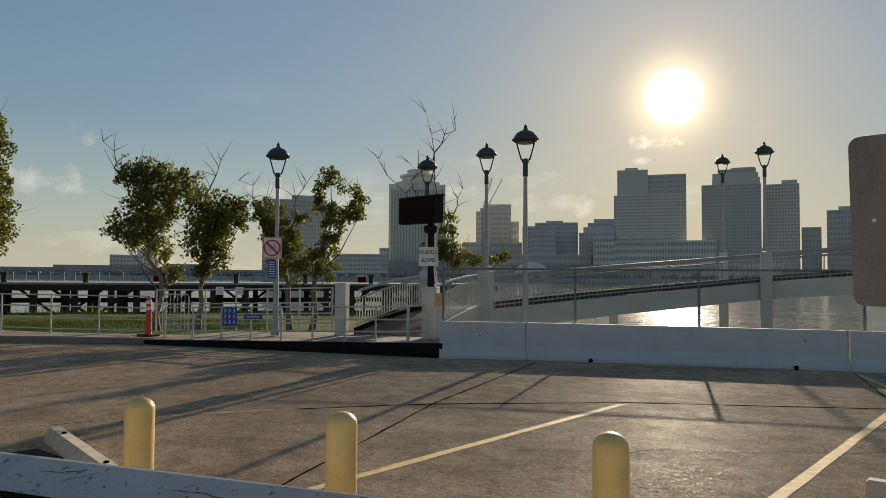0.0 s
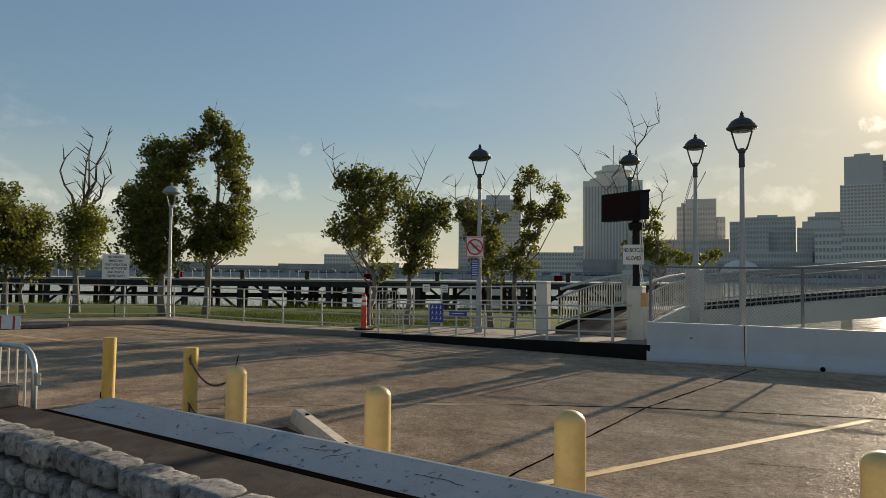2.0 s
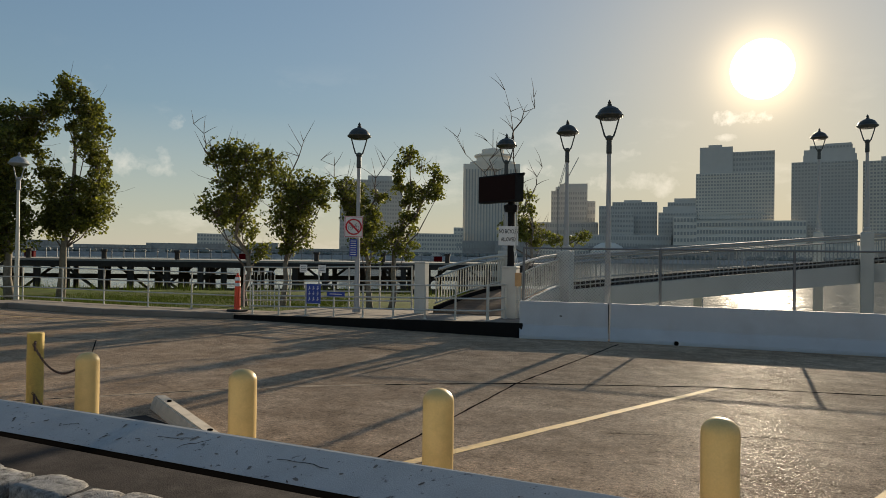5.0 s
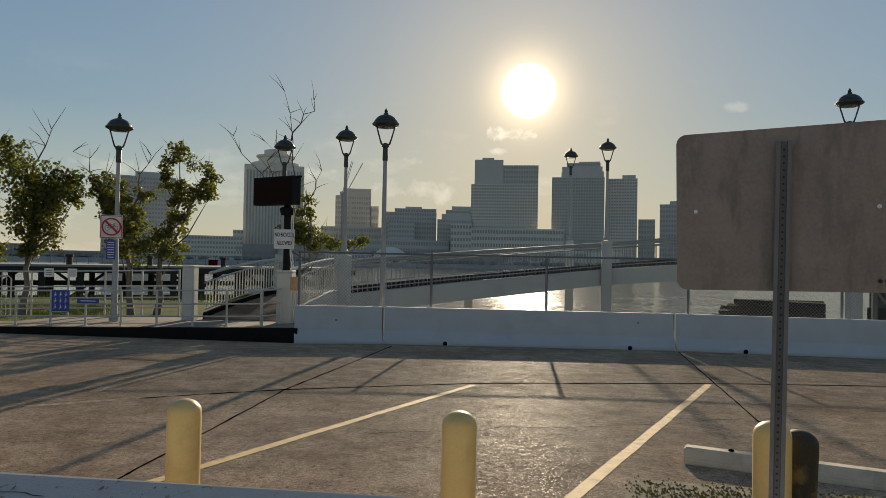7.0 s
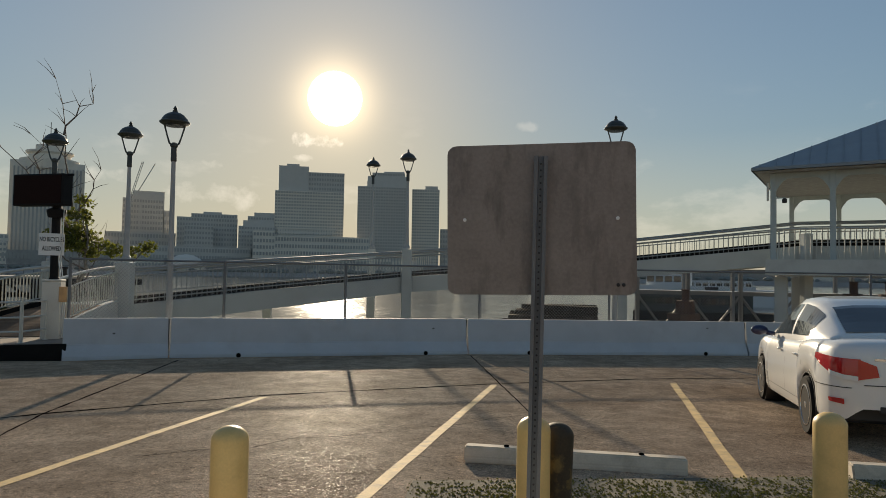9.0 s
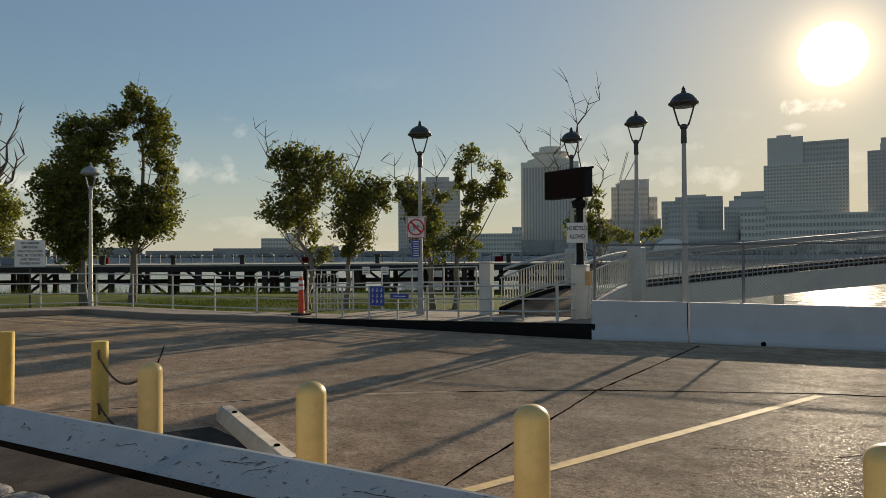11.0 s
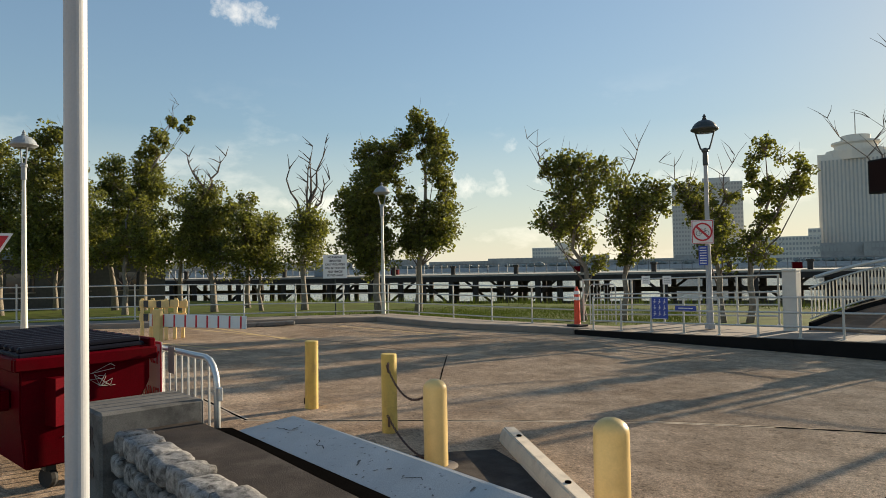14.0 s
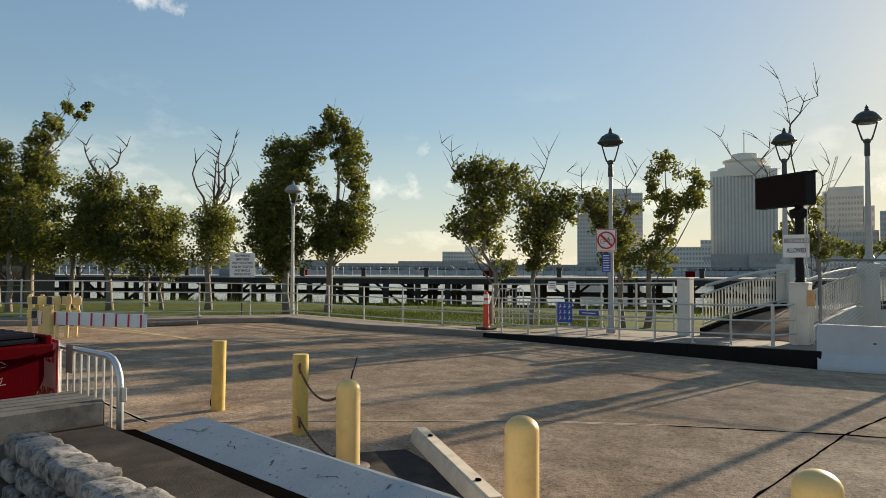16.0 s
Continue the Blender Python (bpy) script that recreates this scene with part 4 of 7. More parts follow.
def crowd_barrier():
    t = thing("crowd_barrier", "galvanised steel crowd-control barrier with a red-bordered notice", "barrier", pose(-5.49, 1.90, -0.1, 0, 0, 188.7))
    L_, h = 2.1, 0.945
    bm = bmesh.new()
    pts = [(0, 0, 0.05)] + [(0, 0, h - 0.18)] + [(0.18 - 0.18 * math.cos(a), 0, h - 0.18 + 0.18 * math.sin(a)) for a in (0.4, 0.8, 1.2, 1.57)] + [(L_ - 0.18 + 0.18 * math.sin(a), 0, h - 0.18 + 0.18 * math.cos(a)) for a in (0, 0.4, 0.8, 1.2, 1.57)] + [(L_, 0, 0.05)]
    tube(bm, pts, 0.022, 10)
    part("frame", bm, M_GALV, t, smooth=True)
    bm = bmesh.new()
    tube(bm, [(0, 0, 0.2), (L_, 0, 0.2)], 0.018, 8)
    part("lower_rail", bm, M_GALV, t)
    bar = tube(bmesh.new(), [(0, 0, 0.2), (0, 0, h)], 0.009, 6)
    me = part("upright_bar", bar, M_GALV, t)
    me.matrix_basis = Matrix.Translation((0.13, 0, 0))
    for i in range(1, 16):
        share("upright_bar", me.data, Matrix.Translation((0.13 + i * 0.123, 0, 0)), t)
    for x in (0.25, L_ - 0.25):
        part("foot", box((x, 0, 0.02), (0.05, 0.6, 0.03), bevel=0.008), M_GALV, t)
    part("hook", box((-0.04, 0, 0.72), (0.05, 0.03, 0.09), bevel=0.006), M_GALV, t)
    s = part("notice_board", box((1.25, 0.03, 0.74), (0.60, 0.008, 0.52), bevel=0.003), M_SIGNWHITE, t, "white notice with red border")
    for z in (0.49, 0.99):
        part("border", box((1.25, 0.036, z), (0.60, 0.006, 0.02)), M_RED, s)
    for x in (0.96, 1.54):
        part("border", box((x, 0.036, 0.74), (0.02, 0.006, 0.48)), M_RED, s)
    rot = Matrix(((-1, 0, 0, 0), (0, 0, 1, 0), (0, 1, 0, 0), (0, 0, 0, 1)))
    lettering("NLY", 0.14, M_RED, s, Matrix.Translation((1.13, 0.036, 0.87)) @ rot)
    lettering("NNEL", 0.14, M_RED, s, Matrix.Translation((1.15, 0.036, 0.58)) @ rot)
    part("tag_plate", box((0.75, 0.03, 0.88), (0.12, 0.006, 0.20), bevel=0.003), M_SIGNBACK, t, "grey tag plate")


crowd_barrier()


def barricade():
    """A striped board on yellow posts, with stacked yellow barricades behind it."""
    t = thing("striped_barricade", "white board with faded red stripes on yellow posts", "barricade", pose(-15.45, 3.35, gz(0, 3.4), 0, 0, 226))
    part("board", box((-0.8, 0, 0.57), (2.1, 0.05, 0.25), pose(0, 0, 0, 0, -1.5, 0), 0.006), M_SIGNWHITE, t)
    for i in range(9):
        part("stripe", box((-1.75 + i * 0.24, 0.028, 0.57), (0.035, 0.006, 0.24), pose(0, 0, 0, 0, -1.5, 0)), M_RED, t, "faded red stripe")
        part("stripe", box((-1.75 + i * 0.24, -0.028, 0.57), (0.035, 0.006, 0.24), pose(0, 0, 0, 0, -1.5, 0)), M_RED, t, "faded red stripe")
    part("post", box((0, 0.09, 0.4), (0.16, 0.12, 0.8), bevel=0.008), M_YELLOW, t, "yellow post")
    rr = random.Random(11)
    for i in range(3):
        t = thing("folded_barricade", "folded yellow plastic barricade with dark stripes leaning in a stack", "barricade", pose(-17.3 - 0.12 * i, 3.55 + 0.2 * i, gz(0, 3), rr.uniform(-30, 12), rr.uniform(-26, 26), 60 + rr.uniform(-40, 40)) @ Matrix.Scale(0.86, 4), "stack of barricades")
        for x in (-0.3, 0.3):
            part("leg", box((x, 0, 0.55), (0.09, 0.05, 1.1), bevel=0.01), M_YELLOW, t)
        for z in (0.6, 0.95):
            p = part("plank", box((0, -0.03, z), (0.75, 0.03, 0.2), bevel=0.008), M_YELLOW, t)
            for x in (-0.22, 0.1):
                part("stripe", box((x, -0.047, z), (0.12, 0.004, 0.19)), M_INK, p, "dark stripe")


barricade()

ob = part("parking_kerb_bar", box((0, 0, 0.07), (1.7, 0.16, 0.14), bevel=0.03), M_PIER)
ob.matrix_basis = pose(-20.33, 7.1, gz(0, 7.1), 0, 0, 87)
tagged(ob, "long dark concrete wheel stop near the kerb", "wheel stop")

# ---- sign seen from behind ----


def perforated_sign():
    t = thing("road_sign", "square sign panel seen from behind on a perforated steel post", "sign", pose(1.12, 3.37, gz(0, 3.3), 0.6, 0.7, -14))
    panel = bmesh.new()
    r, w, h = 0.045, 0.457, 0.37
    poly = []
    for cx, cz, a0 in ((w - r, h - r, 0), (-w + r, h - r, 90), (-w + r, -h + r, 180), (w - r, -h + r, 270)):
        poly += [(cx + r * math.cos(radians(a0 + k * 22.5)), cz + r * math.sin(radians(a0 + k * 22.5))) for k in range(5)]
    a = [panel.verts.new((x, 0.026, z)) for x, z in poly]
    b = [panel.verts.new((x, 0.030, z)) for x, z in poly]
    panel.faces.new(a)
    panel.faces.new(b[::-1])
    for i in range(len(poly)):
        panel.faces.new((a[i], b[i], b[(i + 1) % len(poly)], a[(i + 1) % len(poly)]))
    p = part("panel", panel, M_SIGNBACK, t)
    p.matrix_basis = pose(0.0, 0, 1.785, 0, -1.6, 0)
    for x, z in ((-0.37, 0.0), (0.37, 0.0)):
        part("rivet", lathe([(0.009, 0), (0.009, 0.004), (0.003, 0.007)], 10, m=pose(x, 0.026, z, 90)), M_SIGNWHITE, p, "pale rivet hole")
    for x in (0.37, 0.395):
        part("rivet", lathe([(0.009, 0), (0.009, 0.004), (0.003, 0.007)], 10, m=pose(x, 0.026, -0.32, 90)), M_INK, p, "dark bolt hole")
    # U-channel post with punched holes every inch or so
    bm = extrude_profile([(-0.032, -0.004), (-0.018, -0.004), (-0.016, 0.018), (0.016, 0.018), (0.018, -0.004), (0.032, -0.004), (0.032, -0.009), (0.014, -0.009), (0.012, 0.013), (-0.012, 0.013), (-0.014, -0.009), (-0.032, -0.009)], 2.09)
    bmesh.ops.transform(bm, matrix=Matrix(((0, 1, 0, 0), (0, 0, 1, 0), (1, 0, 0, 0), (0, 0, 0, 1))), verts=bm.verts[:])
    part("post", bm, M_FENCE, t, "dull galvanised U-channel post")
    hole = lathe([(0.005, 0), (0.005, 0.003)], 8, m=pose(0, 0.0125, 0, 90))
    first = part("punched_hole", hole, M_INK, t)
    first.matrix_basis = Matrix.Translation((0, 0, 0.1))
    for i in range(1, 64):
        share("punched_hole", first.data, Matrix.Translation((0, 0, 0.1 + i * 0.031)), t)


perforated_sign()

# ---- railings ----


def railing(pts, label, heights, spacing, z, rpost=0.024, rrail=0.019, height=1.07):
    """Steel pipe railing along a plan line; z gives the height of its foot."""
    t = thing("railing", label, "railing", Matrix.Translation((pts[0][0], pts[0][1], 0)))
    o = Vector((pts[0][0], pts[0][1], 0))
    post = None
    for i, (p, q) in enumerate(zip(pts, pts[1:])):
        a, l = along(p, q)
        n = max(1, round(l / spacing))
        for k in range(n + (1 if i == len(pts) - 2 else 0)):
            c = Vector(p).lerp(Vector(q), k / n)
            m = Matrix.Translation(Vector((c.x, c.y, z(c.x, c.y))) - o)
            if post is None:
                post = part("post", lathe([(rpost * 2.2, 0), (rpost * 2.2, 0.008), (rpost, 0.012), (rpost, height)], 10), M_RAIL, t)
                post.matrix_basis = m
            else:
                share("post", post.data, m, t)
        for h in heights:
            bm = bmesh.new()
            tube(bm, [Vector((*p, z(*p) + h)) - o, Vector((*q, z(*q) + h)) - o], rrail, 8)
            part("rail", bm, M_RAIL, t)
    return t


railing([(-24.5, -8), (-22.8, 5.5), (-22.3, 12.2), (-17.3, 13.05), (-14.6, 13.9)], "silver pipe railing along the lawn's edge", (0.12, 0.42, 0.74, 1.05), 1.5, lambda x, y: gz(x, y) + 0.15)
railing([(-13.3, 13.25), (-8.3, 13.85), (-6.75, 14.05)], "silver pipe railing on the edge of the landing", (0.22, 0.50, 0.80), 0.8, lambda x, y: landing_z(x), height=0.82)
railing([(-14.4, 14.0), (-13.5, 14.9), (-9.75, 15.55)], "silver pipe railing behind the landing", (0.2, 0.46, 0.75, 1.14), 0.95, lambda x, y: -0.12 + max(0.0, x + 13.5) * 0.027, height=1.16)
railing([(-6.75, 14.1), (-6.62, 14.75)], "short silver railing return at the landing", (0.22, 0.50, 0.80), 0.6, lambda x, y: landing_z(x), height=0.82)


def gate_panel():
    t = thing("gate_panel", "small grey steel gate panel leaning by the railing", "gate", pose(-13.75, 13.6, -0.14, 0, 0, 25))
    bm = bmesh.new()
    tube(bm, [(0, 0, 0.03), (0, 0, 1.0), (0.06, 0, 1.06), (0.62, 0, 1.06), (0.68, 0, 1.0), (0.68, 0, 0.03)], 0.018, 8)
    part("frame", bm, M_GALV, t)
    for i in range(6):
        bm = bmesh.new()
        tube(bm, [(0.1 + 0.095 * i, 0, 0.12), (0.1 + 0.095 * i, 0, 1.05)], 0.008, 6)
        part("bar", bm, M_GALV, t)
    bm = bmesh.new()
    tube(bm, [(0, 0, 0.12), (0.68, 0, 0.12)], 0.012, 6)
    part("rail", bm, M_GALV, t)


gate_panel()


def delineator():
    t = thing("traffic_delineator", "red-orange plastic delineator with white bands on a black base", "delineator", pose(-14.22, 13.58, gz(0, 13.5) + 0.15))
    part("body", lathe([(0.10, 0.05), (0.085, 0.1), (0.075, 0.75), (0.055, 0.98), (0.03, 1.02), (0.03, 1.06)], 18), M_ORANGE, t)
    part("base", box((0, 0, 0.03), (0.42, 0.42, 0.06), bevel=0.02), M_RUBBER_SHADE, t, "black rubber base")
    for z in (0.70, 0.86):
        part("reflective_band", lathe([(0.080, z), (0.080 if z < 0.8 else 0.075, z + 0.09)], 18), M_SIGNWHITE, t, "white reflective band")


delineator()


def concrete_post(x, y, zb, zt, w=0.30):
    t = thing("concrete_post", "cream concrete gate post at the landing", "post", pose(x, y, zb, 0, 0, 10))
    h = zt - zb
    part("shaft", box((0, 0, h / 2), (w, w, h), bevel=0.012), M_CREAMPOST, t)
    part("cap", box((0, 0, h + 0.025), (w + 0.012, w + 0.012, 0.05), bevel=0.01), M_CREAMPOST, t)
    return t


concrete_post(-9.40, 15.48, -0.16, 1.20)
concrete_post(-6.62, 15.04, -0.12, 1.14, 0.36)


def small_box():
    t = thing("junction_box", "faded orange electrical box on the post's side", "electrical box", pose(-6.38, 14.94, 0.72, 0, 0, 12))
    part("case", box((0, 0, 0.16), (0.14, 0.12, 0.32), bevel=0.01), M_ORANGEBOX, t)
    for i in range(3):
        bm = bmesh.new()
        tube(bm, [(-0.04 + 0.04 * i, 0, 0.02), (-0.04 + 0.04 * i, 0.01, -0.75)], 0.012, 6)
        part("conduit", bm, M_GALV, t)


small_box()

# ---- street lamps ----


def street_lamp(x, y, zb, zt, label, turn=0.0, pole=None, head=None, pedestal=0.0):
    t = thing("street_lamp", label, "street lamp", pose(x, y, zb, 0, 0, turn), "street lamps by the river")
    h = zt - zb
    hh = h - 0.88
    prof = [(0.12, 0), (0.12, 0.10), (0.085, 0.14), (0.075, 0.5), (0.055, hh * 0.6), (0.046, hh - 0.35)]
    part("pole", lathe(prof, 14), pole or M_POLE, t, smooth=False)
    part("neck", lathe([(0.055, hh - 0.36), (0.065, hh - 0.33), (0.06, hh - 0.05), (0.085, hh - 0.02), (0.085, hh + 0.03), (0.04, hh + 0.06)], 14), head or M_POLE_DARK, t)
    for s in (-1, 1):
        bm = bmesh.new()
        tube(bm, [(0.05 * s, 0, hh), (0.10 * s, 0, hh + 0.05), (0.135 * s, 0, hh + 0.16), (0.195 * s, 0, hh + 0.38), (0.22 * s, 0, hh + 0.50)], [0.022, 0.022, 0.018, 0.018, 0.022], 8)
        part("yoke_arm", bm, head or M_POLE_DARK, t)
    z = hh + 0.46
    part("hood", lathe([(0.22, z - 0.03), (0.25, z - 0.01), (0.318, z + 0.03), (0.322, z + 0.055), (0.29, z + 0.075), (0.265, z + 0.13), (0.215, z + 0.195), (0.14, z + 0.245), (0.07, z + 0.27), (0.05, z + 0.29)], 24), head or M_POLE_DARK, t, smooth=False)
    part("finial", lathe([(0.05, z + 0.285), (0.055, z + 0.31), (0.03, z + 0.33), (0.045, z + 0.355), (0.03, z + 0.38), (0.008, z + 0.42)], 12), head or M_POLE_DARK, t)
    part("lens", lathe([(0.21, z - 0.015), (0.20, z - 0.028), (0.12, z - 0.036), (0.01, z - 0.04)], 20), M_PANE, t, "frosted glass lens")
    return t


DARK_LAMP = "dark iron street lamp with a domed hood on a grey pole"
street_lamp(-11.0, 14.77, -0.13, 4.985, DARK_LAMP, 30)
street_lamp(-8.57, 18.97, 1.6, 5.18, DARK_LAMP, 10)
street_lamp(-6.6, 18.88, 1.65, 5.41, DARK_LAMP, 20)
street_lamp(-4.362, 15.395, -0.45, 5.045, DARK_LAMP, 20)
street_lamp(-0.41, 30.9, 2.6, 6.70, DARK_LAMP, 0)
street_lamp(1.045, 26.1, 2.40, 6.22, DARK_LAMP, 0)
street_lamp(6.62, 18.5, -0.5, 5.95, DARK_LAMP, -15)
GREY_LAMP = "pale grey street lamp with a domed grey hood by the lawn"
street_lamp(-22.96, 12.36, -0.38, 4.61, GREY_LAMP, 20, M_RAIL, M_LAMPHEAD_GREY)
street_lamp(-20.4, 1.12, -0.03, 5.02, GREY_LAMP, 20, M_RAIL, M_LAMPHEAD_GREY)

# ---- signs ----


def facing(x, y, z, az):
    """A frame whose x runs along a sign, -y looks at the reader and z is up; az turns it."""
    return pose(x, y, z, 0, 0, az)


TEXT = Matrix(((1, 0, 0, 0), (0, 0, -1, 0), (0, 1, 0, 0), (0, 0, 0, 1)))


def no_bike_sign():
    t = thing("no_bicycle_sign", "white square sign with a red-barred bicycle on a lamp post", "sign", facing(-11.03, 14.62, 2.16, 42))
    part("plate", box((0, 0, 0), (0.50, 0.006, 0.57), bevel=0.002), M_SIGNWHITE, t)
    for c, s in (((0, -0.005, 0.265), (0.46, 0.004, 0.016)), ((0, -0.005, -0.265), (0.46, 0.004, 0.016)), ((0.23, -0.005, 0), (0.016, 0.004, 0.52)), ((-0.23, -0.005, 0), (0.016, 0.004, 0.52))):
        part("border", box(c, s), M_RED, t)
    bm = bmesh.new()
    n = 36
    ring = [(0.20 * math.cos(2 * math.pi * k / n), -0.006, 0.20 * math.sin(2 * math.pi * k / n)) for k in range(n)]
    for k in range(n):
        tube(bm, [ring[k], ring[(k + 1) % n]], 0.026, 4, False)
    part("prohibition_ring", bm, M_RED, t)
    part("slash", box((0, -0.010, 0), (0.39, 0.004, 0.05), pose(0, 0, 0, 0, 45, 0)), M_RED, t)
    bm = bmesh.new()
    for cx in (-0.085, 0.085):
        w = [(cx + 0.058 * math.cos(2 * math.pi * k / 20), -0.005, -0.03 + 0.058 * math.sin(2 * math.pi * k / 20)) for k in range(20)]
        for k in range(20):
            tube(bm, [w[k], w[(k + 1) % 20]], 0.006, 4, False)
    for p, q in (((-0.085, -0.03), (-0.04, 0.05)), ((-0.04, 0.05), (0.06, 0.05)), ((0.06, 0.05), (0.0, -0.03)), ((0.0, -0.03), (-0.04, 0.05)), ((0.0, -0.03), (-0.085, -0.03)), ((0.085, -0.03), (0.05, 0.08)), ((0.05, 0.08), (0.09, 0.085)), ((-0.06, 0.075), (-0.02, 0.075))):
        tube(bm, [(p[0], -0.005, p[1]), (q[0], -0.005, q[1])], 0.006, 4)
    part("bicycle_symbol", bm, M_INK, t)
    t = thing("notice_plate", "small blue notice plate with pale lines of writing", "sign", facing(-11.03, 14.62, 1.60, 42))
    part("plate", box((0, 0, 0), (0.20, 0.005, 0.46), bevel=0.002), M_BLUE, t)
    for i in range(7):
        part("writing_bar", box((0, -0.005, 0.18 - i * 0.06), (0.15, 0.003, 0.02)), M_SIGNWHITE, t)


no_bike_sign()


def message_board():
    t = thing("message_board", "dark electronic message board on a black post", "message board", pose(-6.62, 15.04, 1.19, 0, 0, 0))
    part("post", lathe([(0.10, 0), (0.10, 0.02), (0.085, 0.04), (0.085, 1.75), (0.07, 1.8)], 14), M_BLACK, t, "black steel post")
    b = part("housing", box((0, 0, 0), (1.30, 0.26, 0.66), bevel=0.015), M_BLACK, t)
    b.matrix_basis = pose(-0.25, -0.10, 1.86, 0, 0, -20)
    part("screen", box((0, -0.134, 0), (1.20, 0.006, 0.58)), material("dead_screen", (0.020, 0.011, 0.010), 0.7, spread=0.1, bump=0, spec=0.05), b, "unlit dark screen")
    part("arm_bracket", box((0.70, 0, 0.31), (0.16, 0.05, 0.05), bevel=0.008), M_BLACK, b)
    part("collar", lathe([(0.16, 1.30), (0.19, 1.42), (0.19, 1.46), (0.1, 1.5)], 12), M_BLACK, t)
    for x in (0.13, 0.17):
        bm = bmesh.new()
        tube(bm, [(x, -0.05, 1.55), (x, -0.06, 0.9), (x - 0.03, -0.05, 0.4), (x + 0.04, -0.08, 0.05)], 0.012, 6)
        part("conduit", bm, M_GALV, t, "pale cable conduit")
    s = thing("no_bicycles_sign", "white sign reading NO BICYCLES ALLOWED on the board's post", "sign", facing(-6.64, 14.92, 1.92, 24))
    part("plate", box((0, 0, 0), (0.47, 0.006, 0.46), bevel=0.002), M_SIGNWHITE, s)
    lettering("NO BICYCLES", 0.082, M_INK, s, Matrix.Translation((0, -0.005, 0.10)) @ TEXT @ Matrix.Diagonal((0.88, 1.6, 1, 1)))
    lettering("ALLOWED", 0.082, M_INK, s, Matrix.Translation((0, -0.005, -0.09)) @ TEXT @ Matrix.Diagonal((0.88, 1.6, 1, 1)))


message_board()


def blue_rules_sign():
    t = thing("rules_sign", "blue sign with white activity symbols tied to the railing", "sign", facing(-11.36, 13.43, 0.40, 12))
    part("plate", box((0, 0, 0), (0.40, 0.006, 0.50), bevel=0.002), M_BLUE, t)
    for r_ in range(3):
        for c in range(3):
            bm = bmesh.new()
            x, z = -0.12 + 0.12 * c, 0.15 - 0.14 * r_
            tube(bm, [(x, -0.005, z + 0.025), (x + 0.01, -0.005, z - 0.01), (x - 0.025, -0.005, z - 0.04)], 0.009, 4)
            tube(bm, [(x - 0.03, -0.005, z), (x + 0.035, -0.005, z - 0.005)], 0.007, 4)
            bx(bm, (x, -0.005, z + 0.043), (0.022, 0.004, 0.022))
            part("symbol", bm, M_SIGNWHITE, t)
    part("border", box((0, -0.005, -0.238), (0.36, 0.003, 0.01)), M_SIGNWHITE, t)
    t = thing("arrow_sign", "narrow blue arrow sign on the railing", "sign", facing(-10.72, 13.52, 0.42, 12))
    part("plate", box((0, 0, 0), (0.50, 0.006, 0.11), bevel=0.002), M_BLUE, t)
    part("arrow", box((0, -0.005, 0), (0.34, 0.003, 0.02)), M_SIGNWHITE, t)
    for x, y in ((-13.05, 14.95), (-12.45, 15.05)):
        t = thing("small_notice", "small pale notice on the rear railing", "sign", facing(x, y, 1.0, 12))
        part("plate", box((0, 0, 0), (0.24, 0.006, 0.22), bevel=0.002), M_SIGNWHITE, t)
        for i in range(3):
            part("writing_bar", box((0, -0.005, 0.05 - i * 0.05), (0.16, 0.003, 0.012)), M_INK, t)


blue_rules_sign()


def no_parking_sign():
    t = thing("no_parking_sign", "white parking notice on a thin dark post", "sign", facing(-23.6, 10.75, gz(0, 10.7), 64))
    part("post", box((0, 0.03, 1.1), (0.05, 0.04, 2.2), bevel=0.006), M_POLE_DARK, t)
    part("plate", box((0, 0, 1.83), (0.85, 0.008, 0.85), bevel=0.003), M_SIGNWHITE, t)
    for i, s in enumerate(("NO PARKING", "EMPLOYEES", "ONLY VIOLATORS", "WILL BE TICKETED", "AND VEHICLE", "TOWED AWAY")):
        lettering(s, 0.105, M_INK, t, Matrix.Translation((0, -0.006, 2.16 - i * 0.13)) @ TEXT @ Matrix.Diagonal((0.8, 1, 1, 1)))


no_parking_sign()

t = thing("yield_sign", "red and white triangular sign on a thin post", "sign", facing(-12.33, 0.42, gz(0, 0.4), 88))
part("post", box((0, 0.03, 1.0), (0.05, 0.04, 2.0), bevel=0.006), M_GALV, t)
for name, half, top, low, off, mat in (("plate", 0.40, 2.05, 1.36, 0.0, M_SIGNWHITE), ("red_face", 0.345, 2.015, 1.425, -0.006, M_RED)):
    bm = bmesh.new()
    front = [bm.verts.new((x, off - 0.003, z)) for x, z in ((-half, top), (half, top), (0, low))]
    back = [bm.verts.new((x, off + 0.003, z)) for x, z in ((-half, top), (half, top), (0, low))]
    bm.faces.new(front)
    bm.faces.new(back[::-1])
    for k in range(3):
        bm.faces.new((front[k], back[k], back[(k + 1) % 3], front[(k + 1) % 3]))
    part(name, bm, mat, t)
part("writing_bar", box((0, -0.012, 1.86), (0.40, 0.004, 0.13)), M_SIGNWHITE, t, "white bar of lettering")

# ---- barriers along the quay, with the chain-link fence ----
BAR = [(-5.82, 13.83), (-4.05, 14.60), (2.29, 16.00), (9.18, 16.20), (16.2, 15.6), (23.0, 14.6)]


